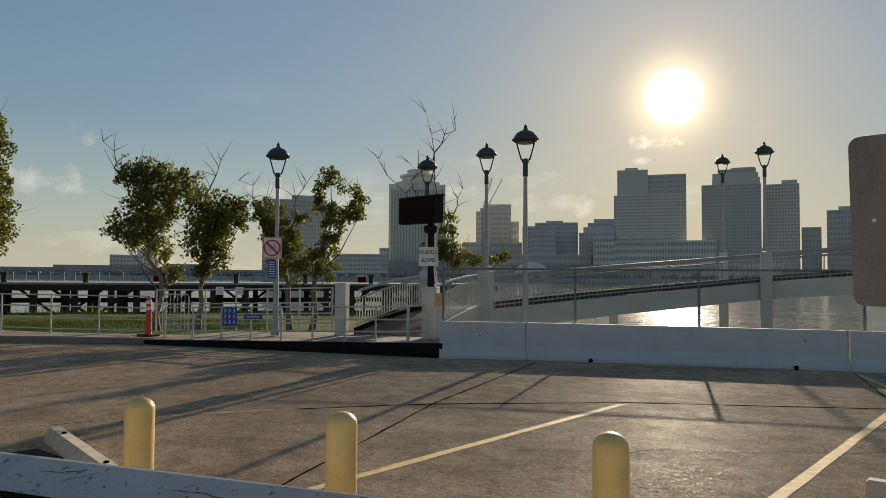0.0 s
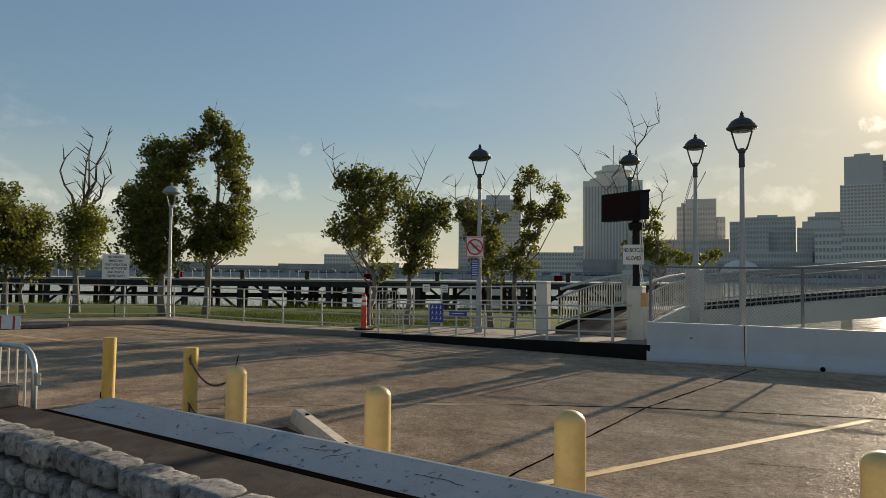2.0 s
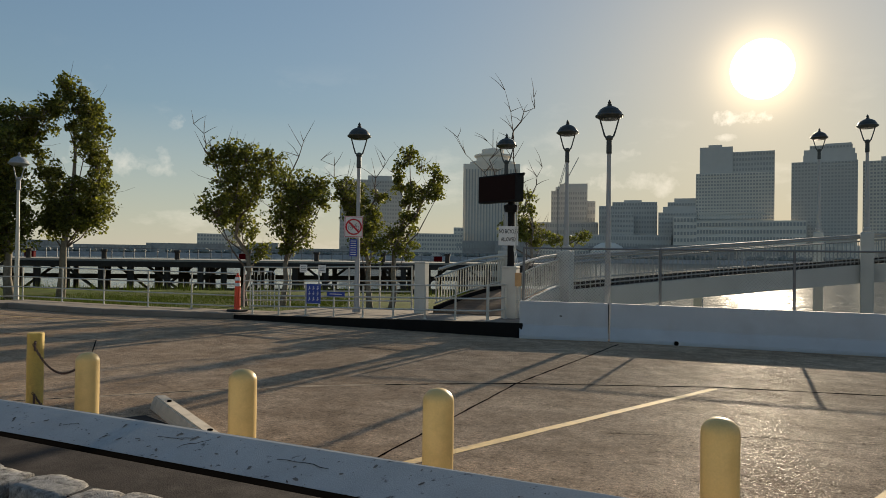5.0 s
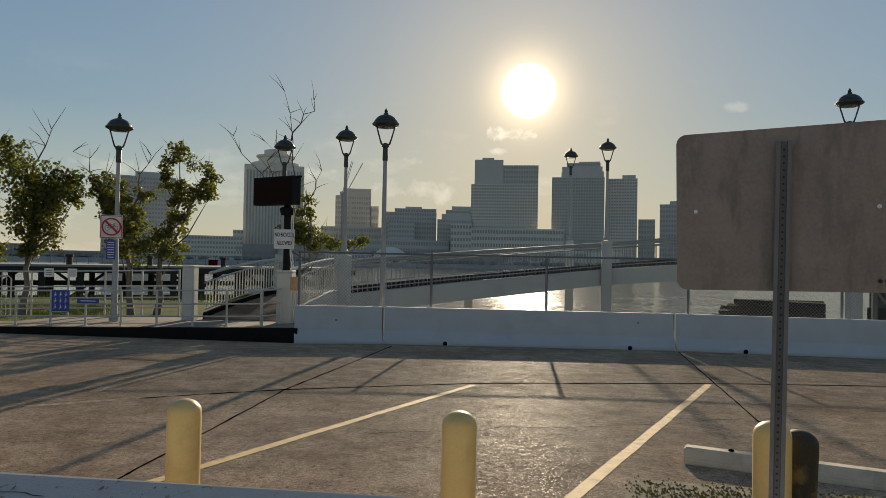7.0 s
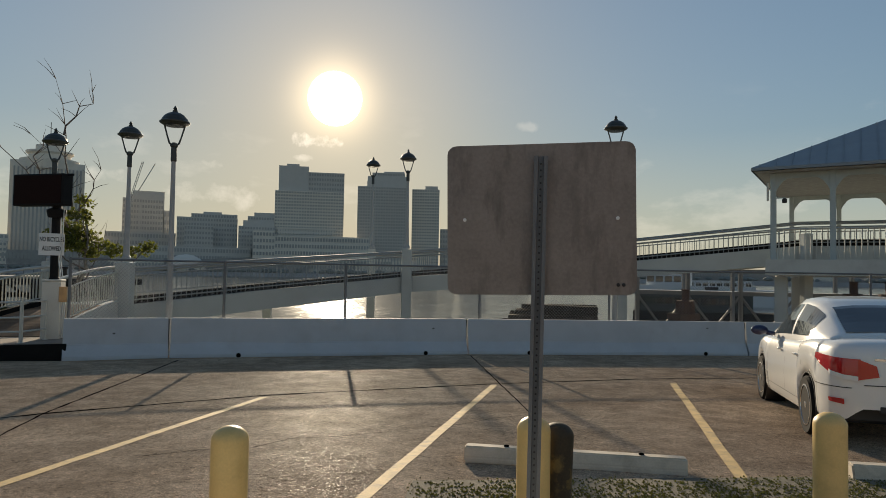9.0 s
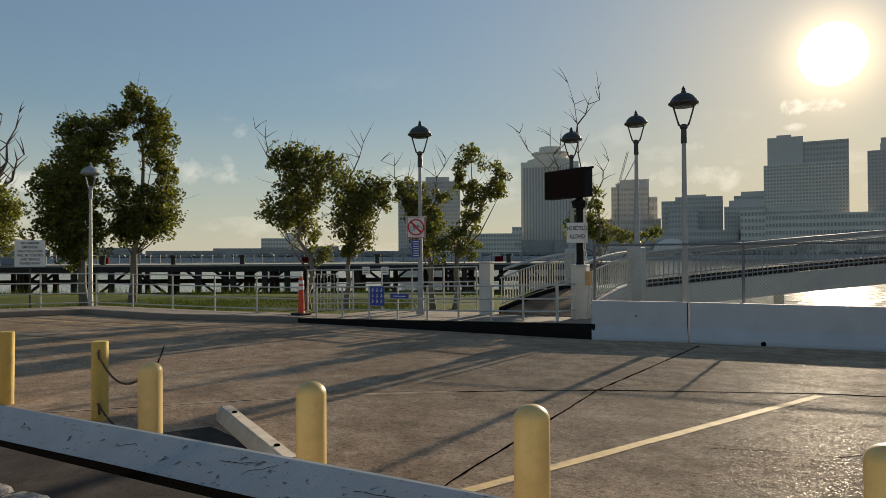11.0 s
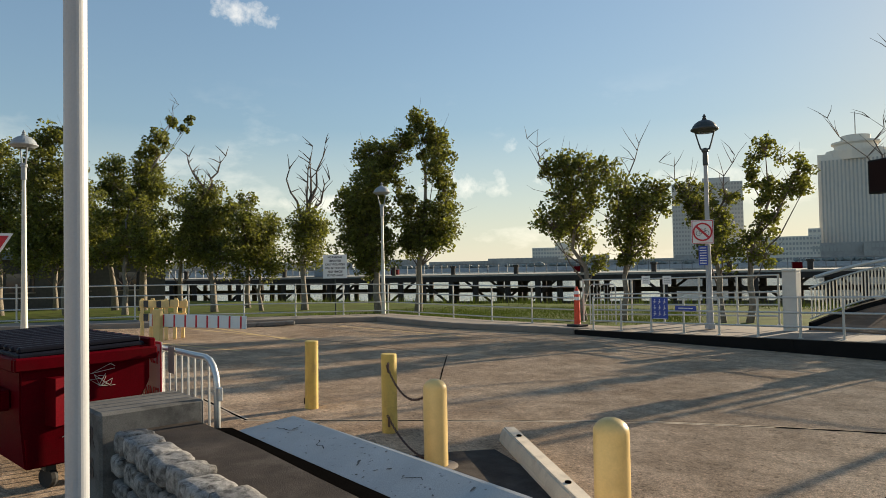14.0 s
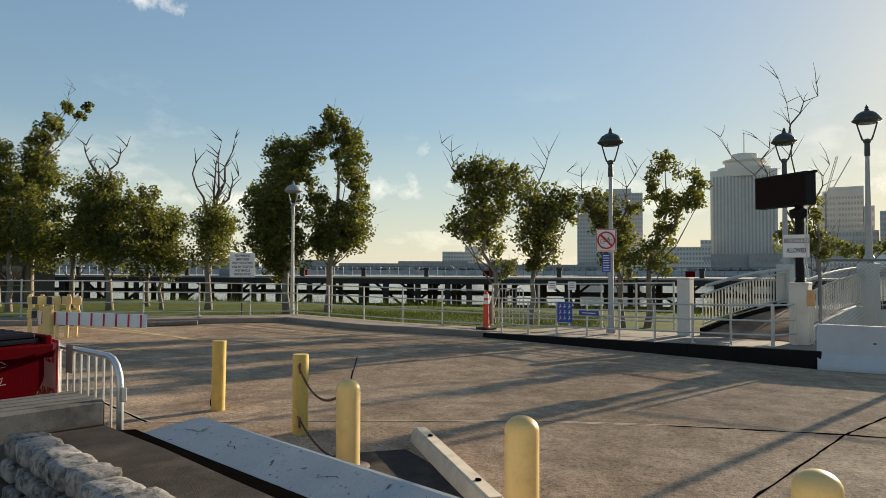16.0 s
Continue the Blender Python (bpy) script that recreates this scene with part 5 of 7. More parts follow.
def road_barriers():
    for i, (p, q) in enumerate(zip(BAR, BAR[1:])):
        a, l = along(p, q)
        t = thing("road_barrier", "white-painted concrete road barrier with drain slots", "barrier", pose(p[0], p[1] - 0.08, gz(*p) - 0.005, 0, -math.degrees(math.atan2(gz(*q) - gz(*p), l)), a), "white barriers along the quay")
        prof = [(0.0, 0), (0.50, 0), (0.50, 0.07), (0.36, 0.30), (0.32, 0.815), (0.18, 0.815), (0.14, 0.30), (0.0, 0.07)]
        bm = extrude_profile(prof, l - 0.024)
        bmesh.ops.bevel(bm, geom=bm.edges[:], offset=0.012, segments=2, affect="EDGES")
        part("body", bm, M_BARRIER, t)
        # added black block gives the gap between barrier ends its shade
        part("gap_shade_pad", box((l - 0.012, 0.25, 0.42), (0.022, 0.11, 0.76)), M_RUBBER_SHADE, t, "black block added for the shade in the gap between barriers")
        for x in ([l * 0.20, l * 0.83] if l > 3 else []):
            part("lifting_hole", lathe([(0.05, 0), (0.05, 0.01), (0.03, 0.012)], 14, m=pose(x + 0.06, -0.003, 0.05, 90)), M_JOINT_SHADE_BLACK, t, "round hole near the foot")
            part("hole_rim", lathe([(0.058, 0), (0.058, 0.006)], 14, m=pose(x + 0.06, -0.001, 0.05, 90)), M_GALV, t)
        for k in range(1):
            part("chip", box((rng.uniform(0.3, l - 0.4), 0.148, rng.uniform(0.5, 0.75)), (0.05, 0.012, 0.03), pose(0, 0, 0), 0.004), M_PIER, t, "chipped dark patch")


road_barriers()


def chain_fence():
    line = [(-6.0, 14.38), (-3.18, 15.35), (-0.59, 15.95), (2.6, 16.5), (9.1, 16.75), (16.0, 16.15), (23, 15.1)]
    t = thing("chain_link_fence", "grey chain-link fence behind the white barriers", "fence", Matrix.Translation((line[0][0], line[0][1], 0)))
    o = Vector((line[0][0], line[0][1], 0))
    top = 1.62

    def foot(x, y):
        return gz(x, y) + 0.02
    dist = 0.0
    wires = []
    for i, (p, q) in enumerate(zip(line, line[1:])):
        a, l = along(p, q)
        n = max(1, round(l / 3.2))
        for k in range(n + (1 if i == len(line) - 2 else 0)):
            c = Vector(p).lerp(Vector(q), k / n)
            part("post", lathe([(0.03, 0), (0.03, top - foot(*c)), (0.02, top - foot(*c) + 0.03)], 10, m=Matrix.Translation(Vector((c.x, c.y, foot(*c))) - o)), M_FENCE, t)
        bm = bmesh.new()
        tube(bm, [Vector((*p, top)) - o, Vector((*q, top)) - o], 0.021, 8)
        part("top_rail", bm, M_FENCE, t)
        d, h, s = (Vector(q) - Vector(p)).normalized(), top - foot(*p), 0.075
        k = -h
        while k < l:
            for sg in (1, -1):
                u0, u1 = (k, k + h) if sg == 1 else (k + h, k)
                z0, z1 = foot(*p), top
                lo, hi = min(u0, u1), max(u0, u1)
                f0, f1 = max(0.0, -lo / h), min(1.0, (l - lo) / h)
                if f1 <= f0:
                    continue
                if sg == 1:
                    A, B = (lo + f0 * h, z0 + f0 * h), (lo + f1 * h, z0 + f1 * h)
                else:
                    A, B = (lo + f0 * h, z1 - f0 * h), (lo + f1 * h, z1 - f1 * h)
                wires.append((Vector((p[0] + d.x * A[0], p[1] + d.y * A[0], A[1])) - o, Vector((p[0] + d.x * B[0], p[1] + d.y * B[0], B[1])) - o))
            k += s
    verts, faces = [], []
    for a, b in wires:
        d = (b - a).normalized()
        s1 = Vector((0.3, -0.95, 0)).cross(d).normalized() * 0.0019
        s2 = d.cross(s1).normalized() * 0.0019
        n0 = len(verts)
        for p in (a, b):
            verts += [tuple(p + s1 + s2), tuple(p - s1 + s2), tuple(p - s1 - s2), tuple(p + s1 - s2)]
        faces += [(n0 + j, n0 + (j + 1) % 4, n0 + 4 + (j + 1) % 4, n0 + 4 + j) for j in range(4)]
    me = bpy.data.meshes.new("wire_mesh")
    me.from_pydata(verts, [], faces)
    me.materials.append(M_FENCE)
    ob = new("wire_mesh", me)
    ob.parent = t
    ob["kind"] = "stuff"


chain_fence()

# ---- the ramp to the ferry landing ----
RAMP = [(-6.62, 18.95, 0.46), (-3.5, 21.95, 0.84), (1.08, 26.3, 1.33), (8.9, 25.0, 2.0), (14.2, 22.0, 2.6), (20.5, 18.0, 2.6)]


def ramp():
    t = thing("access_ramp", "pale concrete pedestrian ramp on columns with steel balusters", "ramp", Matrix())
    width = 2.6
    pts = [Vector(p) for p in RAMP]
    offs = []
    for i, p in enumerate(pts):
        d = (pts[min(i + 1, len(pts) - 1)] - pts[max(i - 1, 0)])
        n = Vector((-d.y, d.x, 0)).normalized()
        offs.append(n)
    for i in range(len(pts) - 1):
        a, b, na, nb = pts[i], pts[i + 1], offs[i], offs[i + 1]
        bm = bmesh.new()
        ring = []
        for p, n in ((a, na), (b, nb)):
            q = p + n * width
            ring.append([bm.verts.new(v) for v in (p, q, q - Vector((0, 0, 0.60)), p - Vector((0, 0, 0.60)))])
        for k in range(4):
            bm.faces.new((ring[0][k], ring[0][(k + 1) % 4], ring[1][(k + 1) % 4], ring[1][k]))
        bm.faces.new(ring[0][::-1])
        bm.faces.new(ring[1])
        part("deck", bm, M_RAMP, t)
        bm = bmesh.new()
        up = Vector((0, 0, 0.20))
        ring = [[bm.verts.new(v) for v in (p + n * 0.2, p + n * 0.32, p + n * 0.32 + up, p + n * 0.2 + up)] for p, n in ((a, na), (b, nb))]
        for k in range(4):
            bm.faces.new((ring[0][k], ring[0][(k + 1) % 4], ring[1][(k + 1) % 4], ring[1][k]))
        # the upstand's unlit, backlit face is put into this near-black colour
        part("kerb", bm, M_KERB_DARK, t, "upstand along the deck, coloured dark for its backlit face")
        for side in (0.06, width - 0.06):
            A, B = a + na * side, b + nb * side
            for h, r, mt in ((0.90 if i < 3 else 0.74, 0.03, M_RAMPRAIL), (0.78 if i < 3 else 0.64, 0.02, M_RAMPRAIL), (0.12, 0.02, M_RAMPRAIL)):
                bm = bmesh.new()
                tube(bm, [A + Vector((0, 0, h)), B + Vector((0, 0, h))], r, 8)
                part("rail", bm, mt, t)
            if side < 1:
                bm = bmesh.new()
                tube(bm, [A + Vector((0, 0.2, 0.97 if i < 3 else 0.8)), B + Vector((0, 0.2, 0.97 if i < 3 else 0.8))], 0.04, 8)
                part("handrail", bm, M_RAMPRAIL, t)
            l = (B - A).length
            n = int(l / 0.16)
            bar = lathe([(0.011, 0.0), (0.011, 0.80 if i < 3 else 0.66)], 6)
            first = part("baluster", bar, M_RAMPRAIL, t)
            first.matrix_basis = Matrix.Translation(A)
            for k in range(1, n):
                share("baluster", first.data, Matrix.Translation(A.lerp(B, k / n)), t)
    for x, y, zt, w in ((-6.62, 18.87, 1.62, 0.40), (-8.57, 18.97, 1.60, 0.34), (1.06, 26.1, 2.37, 0.38), (-0.41, 30.9, 2.55, 0.36), (-4.2, 26.5, 0.55, 0.3), (8.95, 24.7, 2.4, 0.36), (14.2, 21.7, 3.0, 0.3)):
        part("column", box((x, y, (zt - 5) / 2), (w, w, zt + 5), bevel=0.02), M_RAMP, t)
    return t


ramp()


def lower_walk():
    """The planked walk that arches up from the landing between two baluster fences."""
    t = thing("boardwalk_ramp", "brown plank walkway rising from the landing between pale balusters", "walkway", Matrix())
    a0, a1 = Vector((-9.15, 15.75, -0.06)), Vector((-8.50, 18.85, 0.48))
    b0, b1 = Vector((-6.80, 15.35, -0.04)), Vector((-6.72, 18.80, 0.48))

    def rise(p, q, f):
        return p.lerp(q, f) + Vector((0, 0, 0.07 * math.sin(math.pi * f)))
    n = 24
    for i in range(n):
        f, g = i / n, (i + 0.95) / n
        bm = bmesh.new()
        top = [rise(a0, a1, f), rise(b0, b1, f), rise(b0, b1, g), rise(a0, a1, g)]
        hi = [bm.verts.new(v) for v in top]
        lo = [bm.verts.new(v - Vector((0, 0, 0.05))) for v in top]
        bm.faces.new(hi)
        bm.faces.new(lo[::-1])
        for k in range(4):
            bm.faces.new((lo[k], lo[(k + 1) % 4], hi[(k + 1) % 4], hi[k]))
        part("plank", bm, M_PLANK, t)
    platform = prism([(-8.75, 18.86), (-6.60, 18.81), (-6.60, 18.94), (-8.44, 20.80), (-9.3, 20.2)], -0.1, 0.46)
    part("platform", platform, M_RAMP, t, "pale concrete platform at the bend")
    for side, (p, q) in enumerate(((a0, a1), (b0, b1))):
        steps = [k / 10 for k in range(11)]
        bm = bmesh.new()                                   # dark kerb board along the deck's edge
        prev = None
        for f in steps:
            c = rise(p, q, f)
            ring = [bm.verts.new(c + Vector(v)) for v in ((-0.04, 0, -0.12 - 0.7 * side), (0.04, 0, -0.12 - 0.7 * side), (0.04, 0, 0.12), (-0.04, 0, 0.12))]
            if prev:
                for k in range(4):
                    bm.faces.new((prev[k], prev[(k + 1) % 4], ring[(k + 1) % 4], ring[k]))
            prev = ring
        part("kerb_board", bm, M_RAMP if side else M_KERB_DARK, t, "pale concrete side wall" if side else "dark kerb board")
        for h, r in ((0.20, 0.018), (0.88, 0.022)):
            bm = bmesh.new()
            tube(bm, [rise(p, q, f) + Vector((0, 0, h)) for f in steps], r, 8)
            part("rail", bm, M_RAIL, t)
        inward = Vector((0.12 if side == 0 else -0.12, 0, 0))
        bm = bmesh.new()
        tube(bm, [rise(p, q, f) + inward + Vector((0, 0, 1.12 - 0.12 * f)) for f in steps], 0.04, 10)
        part("handrail", bm, M_RAIL, t, "thick pale pipe handrail")
        m_ = 28
        first = None
        for k in range(m_):
            c = rise(p, q, (k + 0.5) / m_)
            if first is None:
                first = part("baluster", box((0, 0, 0.54), (0.03, 0.02, 0.70)), M_RAIL, t)
                first.matrix_basis = Matrix.Translation(c)
            else:
                share("baluster", first.data, Matrix.Translation(c), t)


lower_walk()


def pavilion():
    t = thing("ferry_pavilion", "open pavilion with pale arched posts and a grey metal roof", "pavilion", pose(12.95, 21.5, 0, 0, 0, -36))
    W, D_, zf, ze = 12.0, 7.0, 2.1, 4.98
    part("floor", box((W / 2, D_ / 2 - 0.2, zf - 0.25), (W + 0.4, D_ + 0.4, 0.5)), M_RAMP, t)
    part("fascia_beam", box((W / 2, -0.32, zf - 0.15), (W, 0.1, 0.3)), M_POLE_DARK, t)
    bm = bmesh.new()
    e = 0.6
    base = [bm.verts.new(v) for v in ((-e, -e, ze + 0.1), (W + e, -e, ze + 0.1), (W + e, D_ + e, ze + 0.1), (-e, D_ + e, ze + 0.1))]
    low = [bm.verts.new(v.co - Vector((0, 0, 0.1))) for v in base]
    ra, rb = bm.verts.new((3.4, D_ / 2, ze + 2.2)), bm.verts.new((W - 3.4, D_ / 2, ze + 2.2))
    bm.faces.new((base[0], base[1], rb, ra))
    bm.faces.new((base[2], base[3], ra, rb))
    bm.faces.new((base[3], base[0], ra))
    bm.faces.new((base[1], base[2], rb))
    for i in range(4):
        bm.faces.new((low[i], low[(i + 1) % 4], base[(i + 1) % 4], base[i]))
    r = part("roof", bm, M_ROOF, t)
    for k in range(28):
        x = -e + (W + 2 * e) * (k + 0.5) / 28
        f = min(1.0, (x + e) / 4.0, (W + e - x) / 4.0)
        bm = bmesh.new()
        tube(bm, [(x, -e, ze + 0.115), (x, -e + f * (D_ / 2 + e), ze + 0.115 + f * 2.1)], 0.014, 4)
        part("seam", bm, M_ROOF, r)
    part("soffit", box((W / 2, D_ / 2, ze - 0.03), (W + 1.0, D_ + 1.0, 0.05)), M_SOFFIT, t, "tan boarded soffit")
    part("spire", box((6.0, D_ / 2, ze + 3.0), (0.3, 0.3, 1.8), bevel=0.02), M_TEAL, t)
    xs = [0.0, 1.7, 3.4, 5.1, 6.8, 8.5, 10.2, 12.0]
    for y in (0.0, D_):
        for x in xs:
            part("column", box((x, y, (zf + ze) / 2), (0.17, 0.17, ze - zf), bevel=0.012), M_TEAL, t)
        for x0, x1 in zip(xs, xs[1:]):
            bm = bmesh.new()
            n, hw = 12, (x1 - x0) / 2
            up, dn = [], []
            for k in range(n + 1):
                x = x0 + (x1 - x0) * k / n
                u = (x - x0 - hw) / hw
                up.append((x, ze))
                dn.append((x, ze - 0.22 - 0.6 * max(0.0, abs(u) - 0.45) ** 2 / 0.3))
            for k in range(n):
                quad = [up[k], up[k + 1], dn[k + 1], dn[k]]
                f = [bm.verts.new((p[0], y - 0.05, p[1])) for p in quad]
                g = [bm.verts.new((p[0], y + 0.05, p[1])) for p in quad]
                bm.faces.new(f)
                bm.faces.new(g[::-1])
                bm.faces.new((f[2], f[3], g[3], g[2]))
            part("arch", bm, M_TEAL, t)
            bm = bmesh.new()
            tube(bm, [(x0, y, zf + 1.0), (x1, y, zf + 1.0)], 0.03, 8)
            part("rail", bm, M_RAIL, t)
            first = None
            for k in range(1, 11):
                m = Matrix.Translation((x0 + (x1 - x0) * k / 11, y, zf))
                if first is None:
                    first = part("baluster", lathe([(0.012, 0.05), (0.012, 1.0)], 6), M_RAIL, t)
                    first.matrix_basis = m
                else:
                    share("baluster", first.data, m, t)
    for x in (0.2, 3.6, 7.2, 11.5):
        for y in (0.3, D_ - 0.3):
            part("pile", box((x, y, (zf - 5) / 2 - 0.3), (0.38, 0.38, zf + 4.5), bevel=0.02), M_RAMP, t)
    c = part("security_camera", lathe([(0.06, 0), (0.075, 0.03), (0.075, 0.12), (0.04, 0.15)], 14, m=Matrix.Translation((0.35, -0.25, ze - 1.05))), M_INK, t, "dark dome camera")
    part("bracket", box((0.2, -0.2, ze - 0.88), (0.35, 0.03, 0.03)), M_TEAL, c)
    part("antenna", box((-0.15, -0.15, ze - 0.65), (0.07, 0.07, 0.6), bevel=0.01), M_RAIL, t)


pavilion()

# ---- beyond the barrier: ferry, dolphins, dock ----


def ferry():
    t = thing("ferry_boat", "white two-deck ferry moored beyond the fence", "boat", pose(38.5, 80.5, WATER, 0, 0, -26))
    bm = bmesh.new()
    plan = [(-8, -2.2), (6, -2.2), (9, -1.2), (10.2, 0), (9, 1.2), (6, 2.2), (-8, 2.2)]
    prism(plan, 0.0, 1.5, bm)
    part("hull", bm, M_KERB_DARK, t, "dark hull")
    # the lower deck's shade is put into this wall's dark colour
    part("main_deck_wall", prism([(-7.8, -2.1), (5.5, -2.1), (5.5, 2.1), (-7.8, 2.1)], 1.5, 3.9), M_POLE_DARK, t, "lower deck wall coloured dark for its shade")
    for i in range(12):
        part("window", box((-6.8 + i * 1.0, -2.1, 2.8), (0.8, 0.04, 0.8), bevel=0.02), M_CARGLASS, t, "dark cabin window")
    part("upper_deck", box((-1.2, 0, 3.98), (14.0, 4.5, 0.16), bevel=0.03), M_BOATWHITE, t)
    part("bulwark", box((-1.2, -2.2, 4.35), (14.0, 0.08, 0.6)), M_BOATWHITE, t)
    w = part("wheelhouse", prism([(-6.5, -1.6), (-2.0, -1.6), (-1.2, 0), (-2.0, 1.6), (-6.5, 1.6)], 4.1, 6.2), M_BOATWHITE, t)
    for i in range(4):
        part("window", box((-6.0 + i * 1.05, -1.61, 5.4), (0.85, 0.04, 0.7), bevel=0.02), M_CARGLASS, w, "dark wheelhouse window")
    part("lettering_bar", box((1.0, -2.25, 4.35), (1.5, 0.02, 0.35)), M_INK, t, "dark bar of lettering")
    for i in range(14):
        part("stanchion", lathe([(0.03, 4.6), (0.03, 5.3)], 6, m=Matrix.Translation((-1.0 + i * 0.5, -2.15, 0))), M_RAIL, t)
    for z in (4.95, 5.3):
        bm = bmesh.new()
        tube(bm, [(-1, -2.15, z), (5.6, -2.15, z)], 0.025, 6)
        part("rail", bm, M_RAIL, t)
    t = thing("ferry_boat", "second pale passenger boat moored farther off", "boat", pose(66.0, 138.0, WATER, 0, 0, -24))
    part("hull", prism([(-12, -2.5), (14, -2.5), (17, 0), (14, 2.5), (-12, 2.5)], 0, 3.4), M_BOATWHITE, t)
    part("cabin", prism([(-10, -2.2), (9, -2.2), (9, 2.2), (-10, 2.2)], 3.4, 5.2), M_BOATWHITE, t)
    for i in range(14):
        part("window", box((-9.2 + i * 1.35, -2.2, 4.4), (1.0, 0.04, 0.7)), M_CARGLASS, t)


ferry()


def dolphin(x, y, s=1.0):
    t = thing("mooring_dolphin", "dark rusty timber mooring cluster in the water", "dolphin", pose(x, y, WATER - 0.5, 0, 0, 20))
    for dx, dy in ((-0.5, 0), (0.5, 0.1), (0, 0.5)):
        bm = bmesh.new()
        tube(bm, [(dx * 1.3, dy * 1.3, 0), (dx * 0.35, dy * 0.35, 5.2 * s)], 0.22, 10)
        part("timber_leg", bm, M_RUST, t)
    part("cap", box((0, 0.1, 4.6 * s), (1.0, 0.7, 0.25), bevel=0.03), M_RUST, t)
    part("bollard_head", lathe([(0.14, 4.7 * s), (0.14, 5.6 * s), (0.18, 5.65 * s)], 12), M_RUST, t)


dolphin(11.5, 24.9, 0.98)
dolphin(17.5, 24.0, 1.05)
dolphin(18.9, 24.0, 1.05)


def dock():
    t = thing("ferry_dock", "tangle of pale steel gangway frames under the landing", "dock", pose(16.5, 29.0, -4.5, 0, 0, -20))
    for i in range(6):
        for y in (0, 2.5):
            bm = bmesh.new()
            tube(bm, [(-5 + i * 2.2, y, 0), (-5 + i * 2.2, y, 6.4)], 0.10, 8)
            part("post", bm, M_FENCE, t)
    for i in range(5):
        for z0, z1 in ((2.2, 5.2), (5.2, 2.2)):
            bm = bmesh.new()
            tube(bm, [(-5 + i * 2.2, 0, z0), (-2.8 + i * 2.2, 0, z1)], 0.055, 6)
            part("brace", bm, M_FENCE, t)
    for z in (2.2, 5.3, 6.3):
        part("beam", box((0.5, 0, z), (11.5, 0.12, 0.18)), M_FENCE, t)
    part("gangway_deck", box((0.5, 1.2, 5.3), (11.5, 2.4, 0.15)), M_RAMP, t)
    t = thing("timber_jetty", "short dark decayed timber jetty at the water's edge", "jetty", pose(6.6, 26.4, 0, 0, 0, -14))
    rr = random.Random(4)
    for k in range(9):                                    # stacked beams of the crib, stepped back as they rise
        z = -1.35 + 0.2 * k
        lo = -1.75 + max(0, k - 5) * 0.28 + rr.uniform(-0.08, 0.08)
        for y in (-0.45, 0.0, 0.45):
            part("beam", box(((lo + 1.9) / 2, 0, 0), (1.9 - lo, 0.22, 0.17), pose(0, y + rr.uniform(-0.04, 0.04), z, 0, rr.uniform(-1.2, 1.2), rr.uniform(-2, 2)), 0.02), M_WHARF, t)
    for x, tilt in ((-0.55, 14), (0.35, -11), (0.95, 17)):     # raking timbers on its face
        part("raker", box((0, 0, 0), (0.22, 0.2, 2.3), pose(x, -0.68, -0.9, 0, tilt, 0), 0.02), M_WHARF, t)
    for x in (-1.4, -0.7, 0.1, 0.9, 1.6):
        part("pile", lathe([(0.14, -4.6), (0.13, rr.uniform(-0.1, 0.02)), (0.06, 0.05)], 9, m=Matrix.Translation((x, rr.uniform(0.65, 0.75), 0))), M_WHARF, t)


dock()

# ---- parked car ----


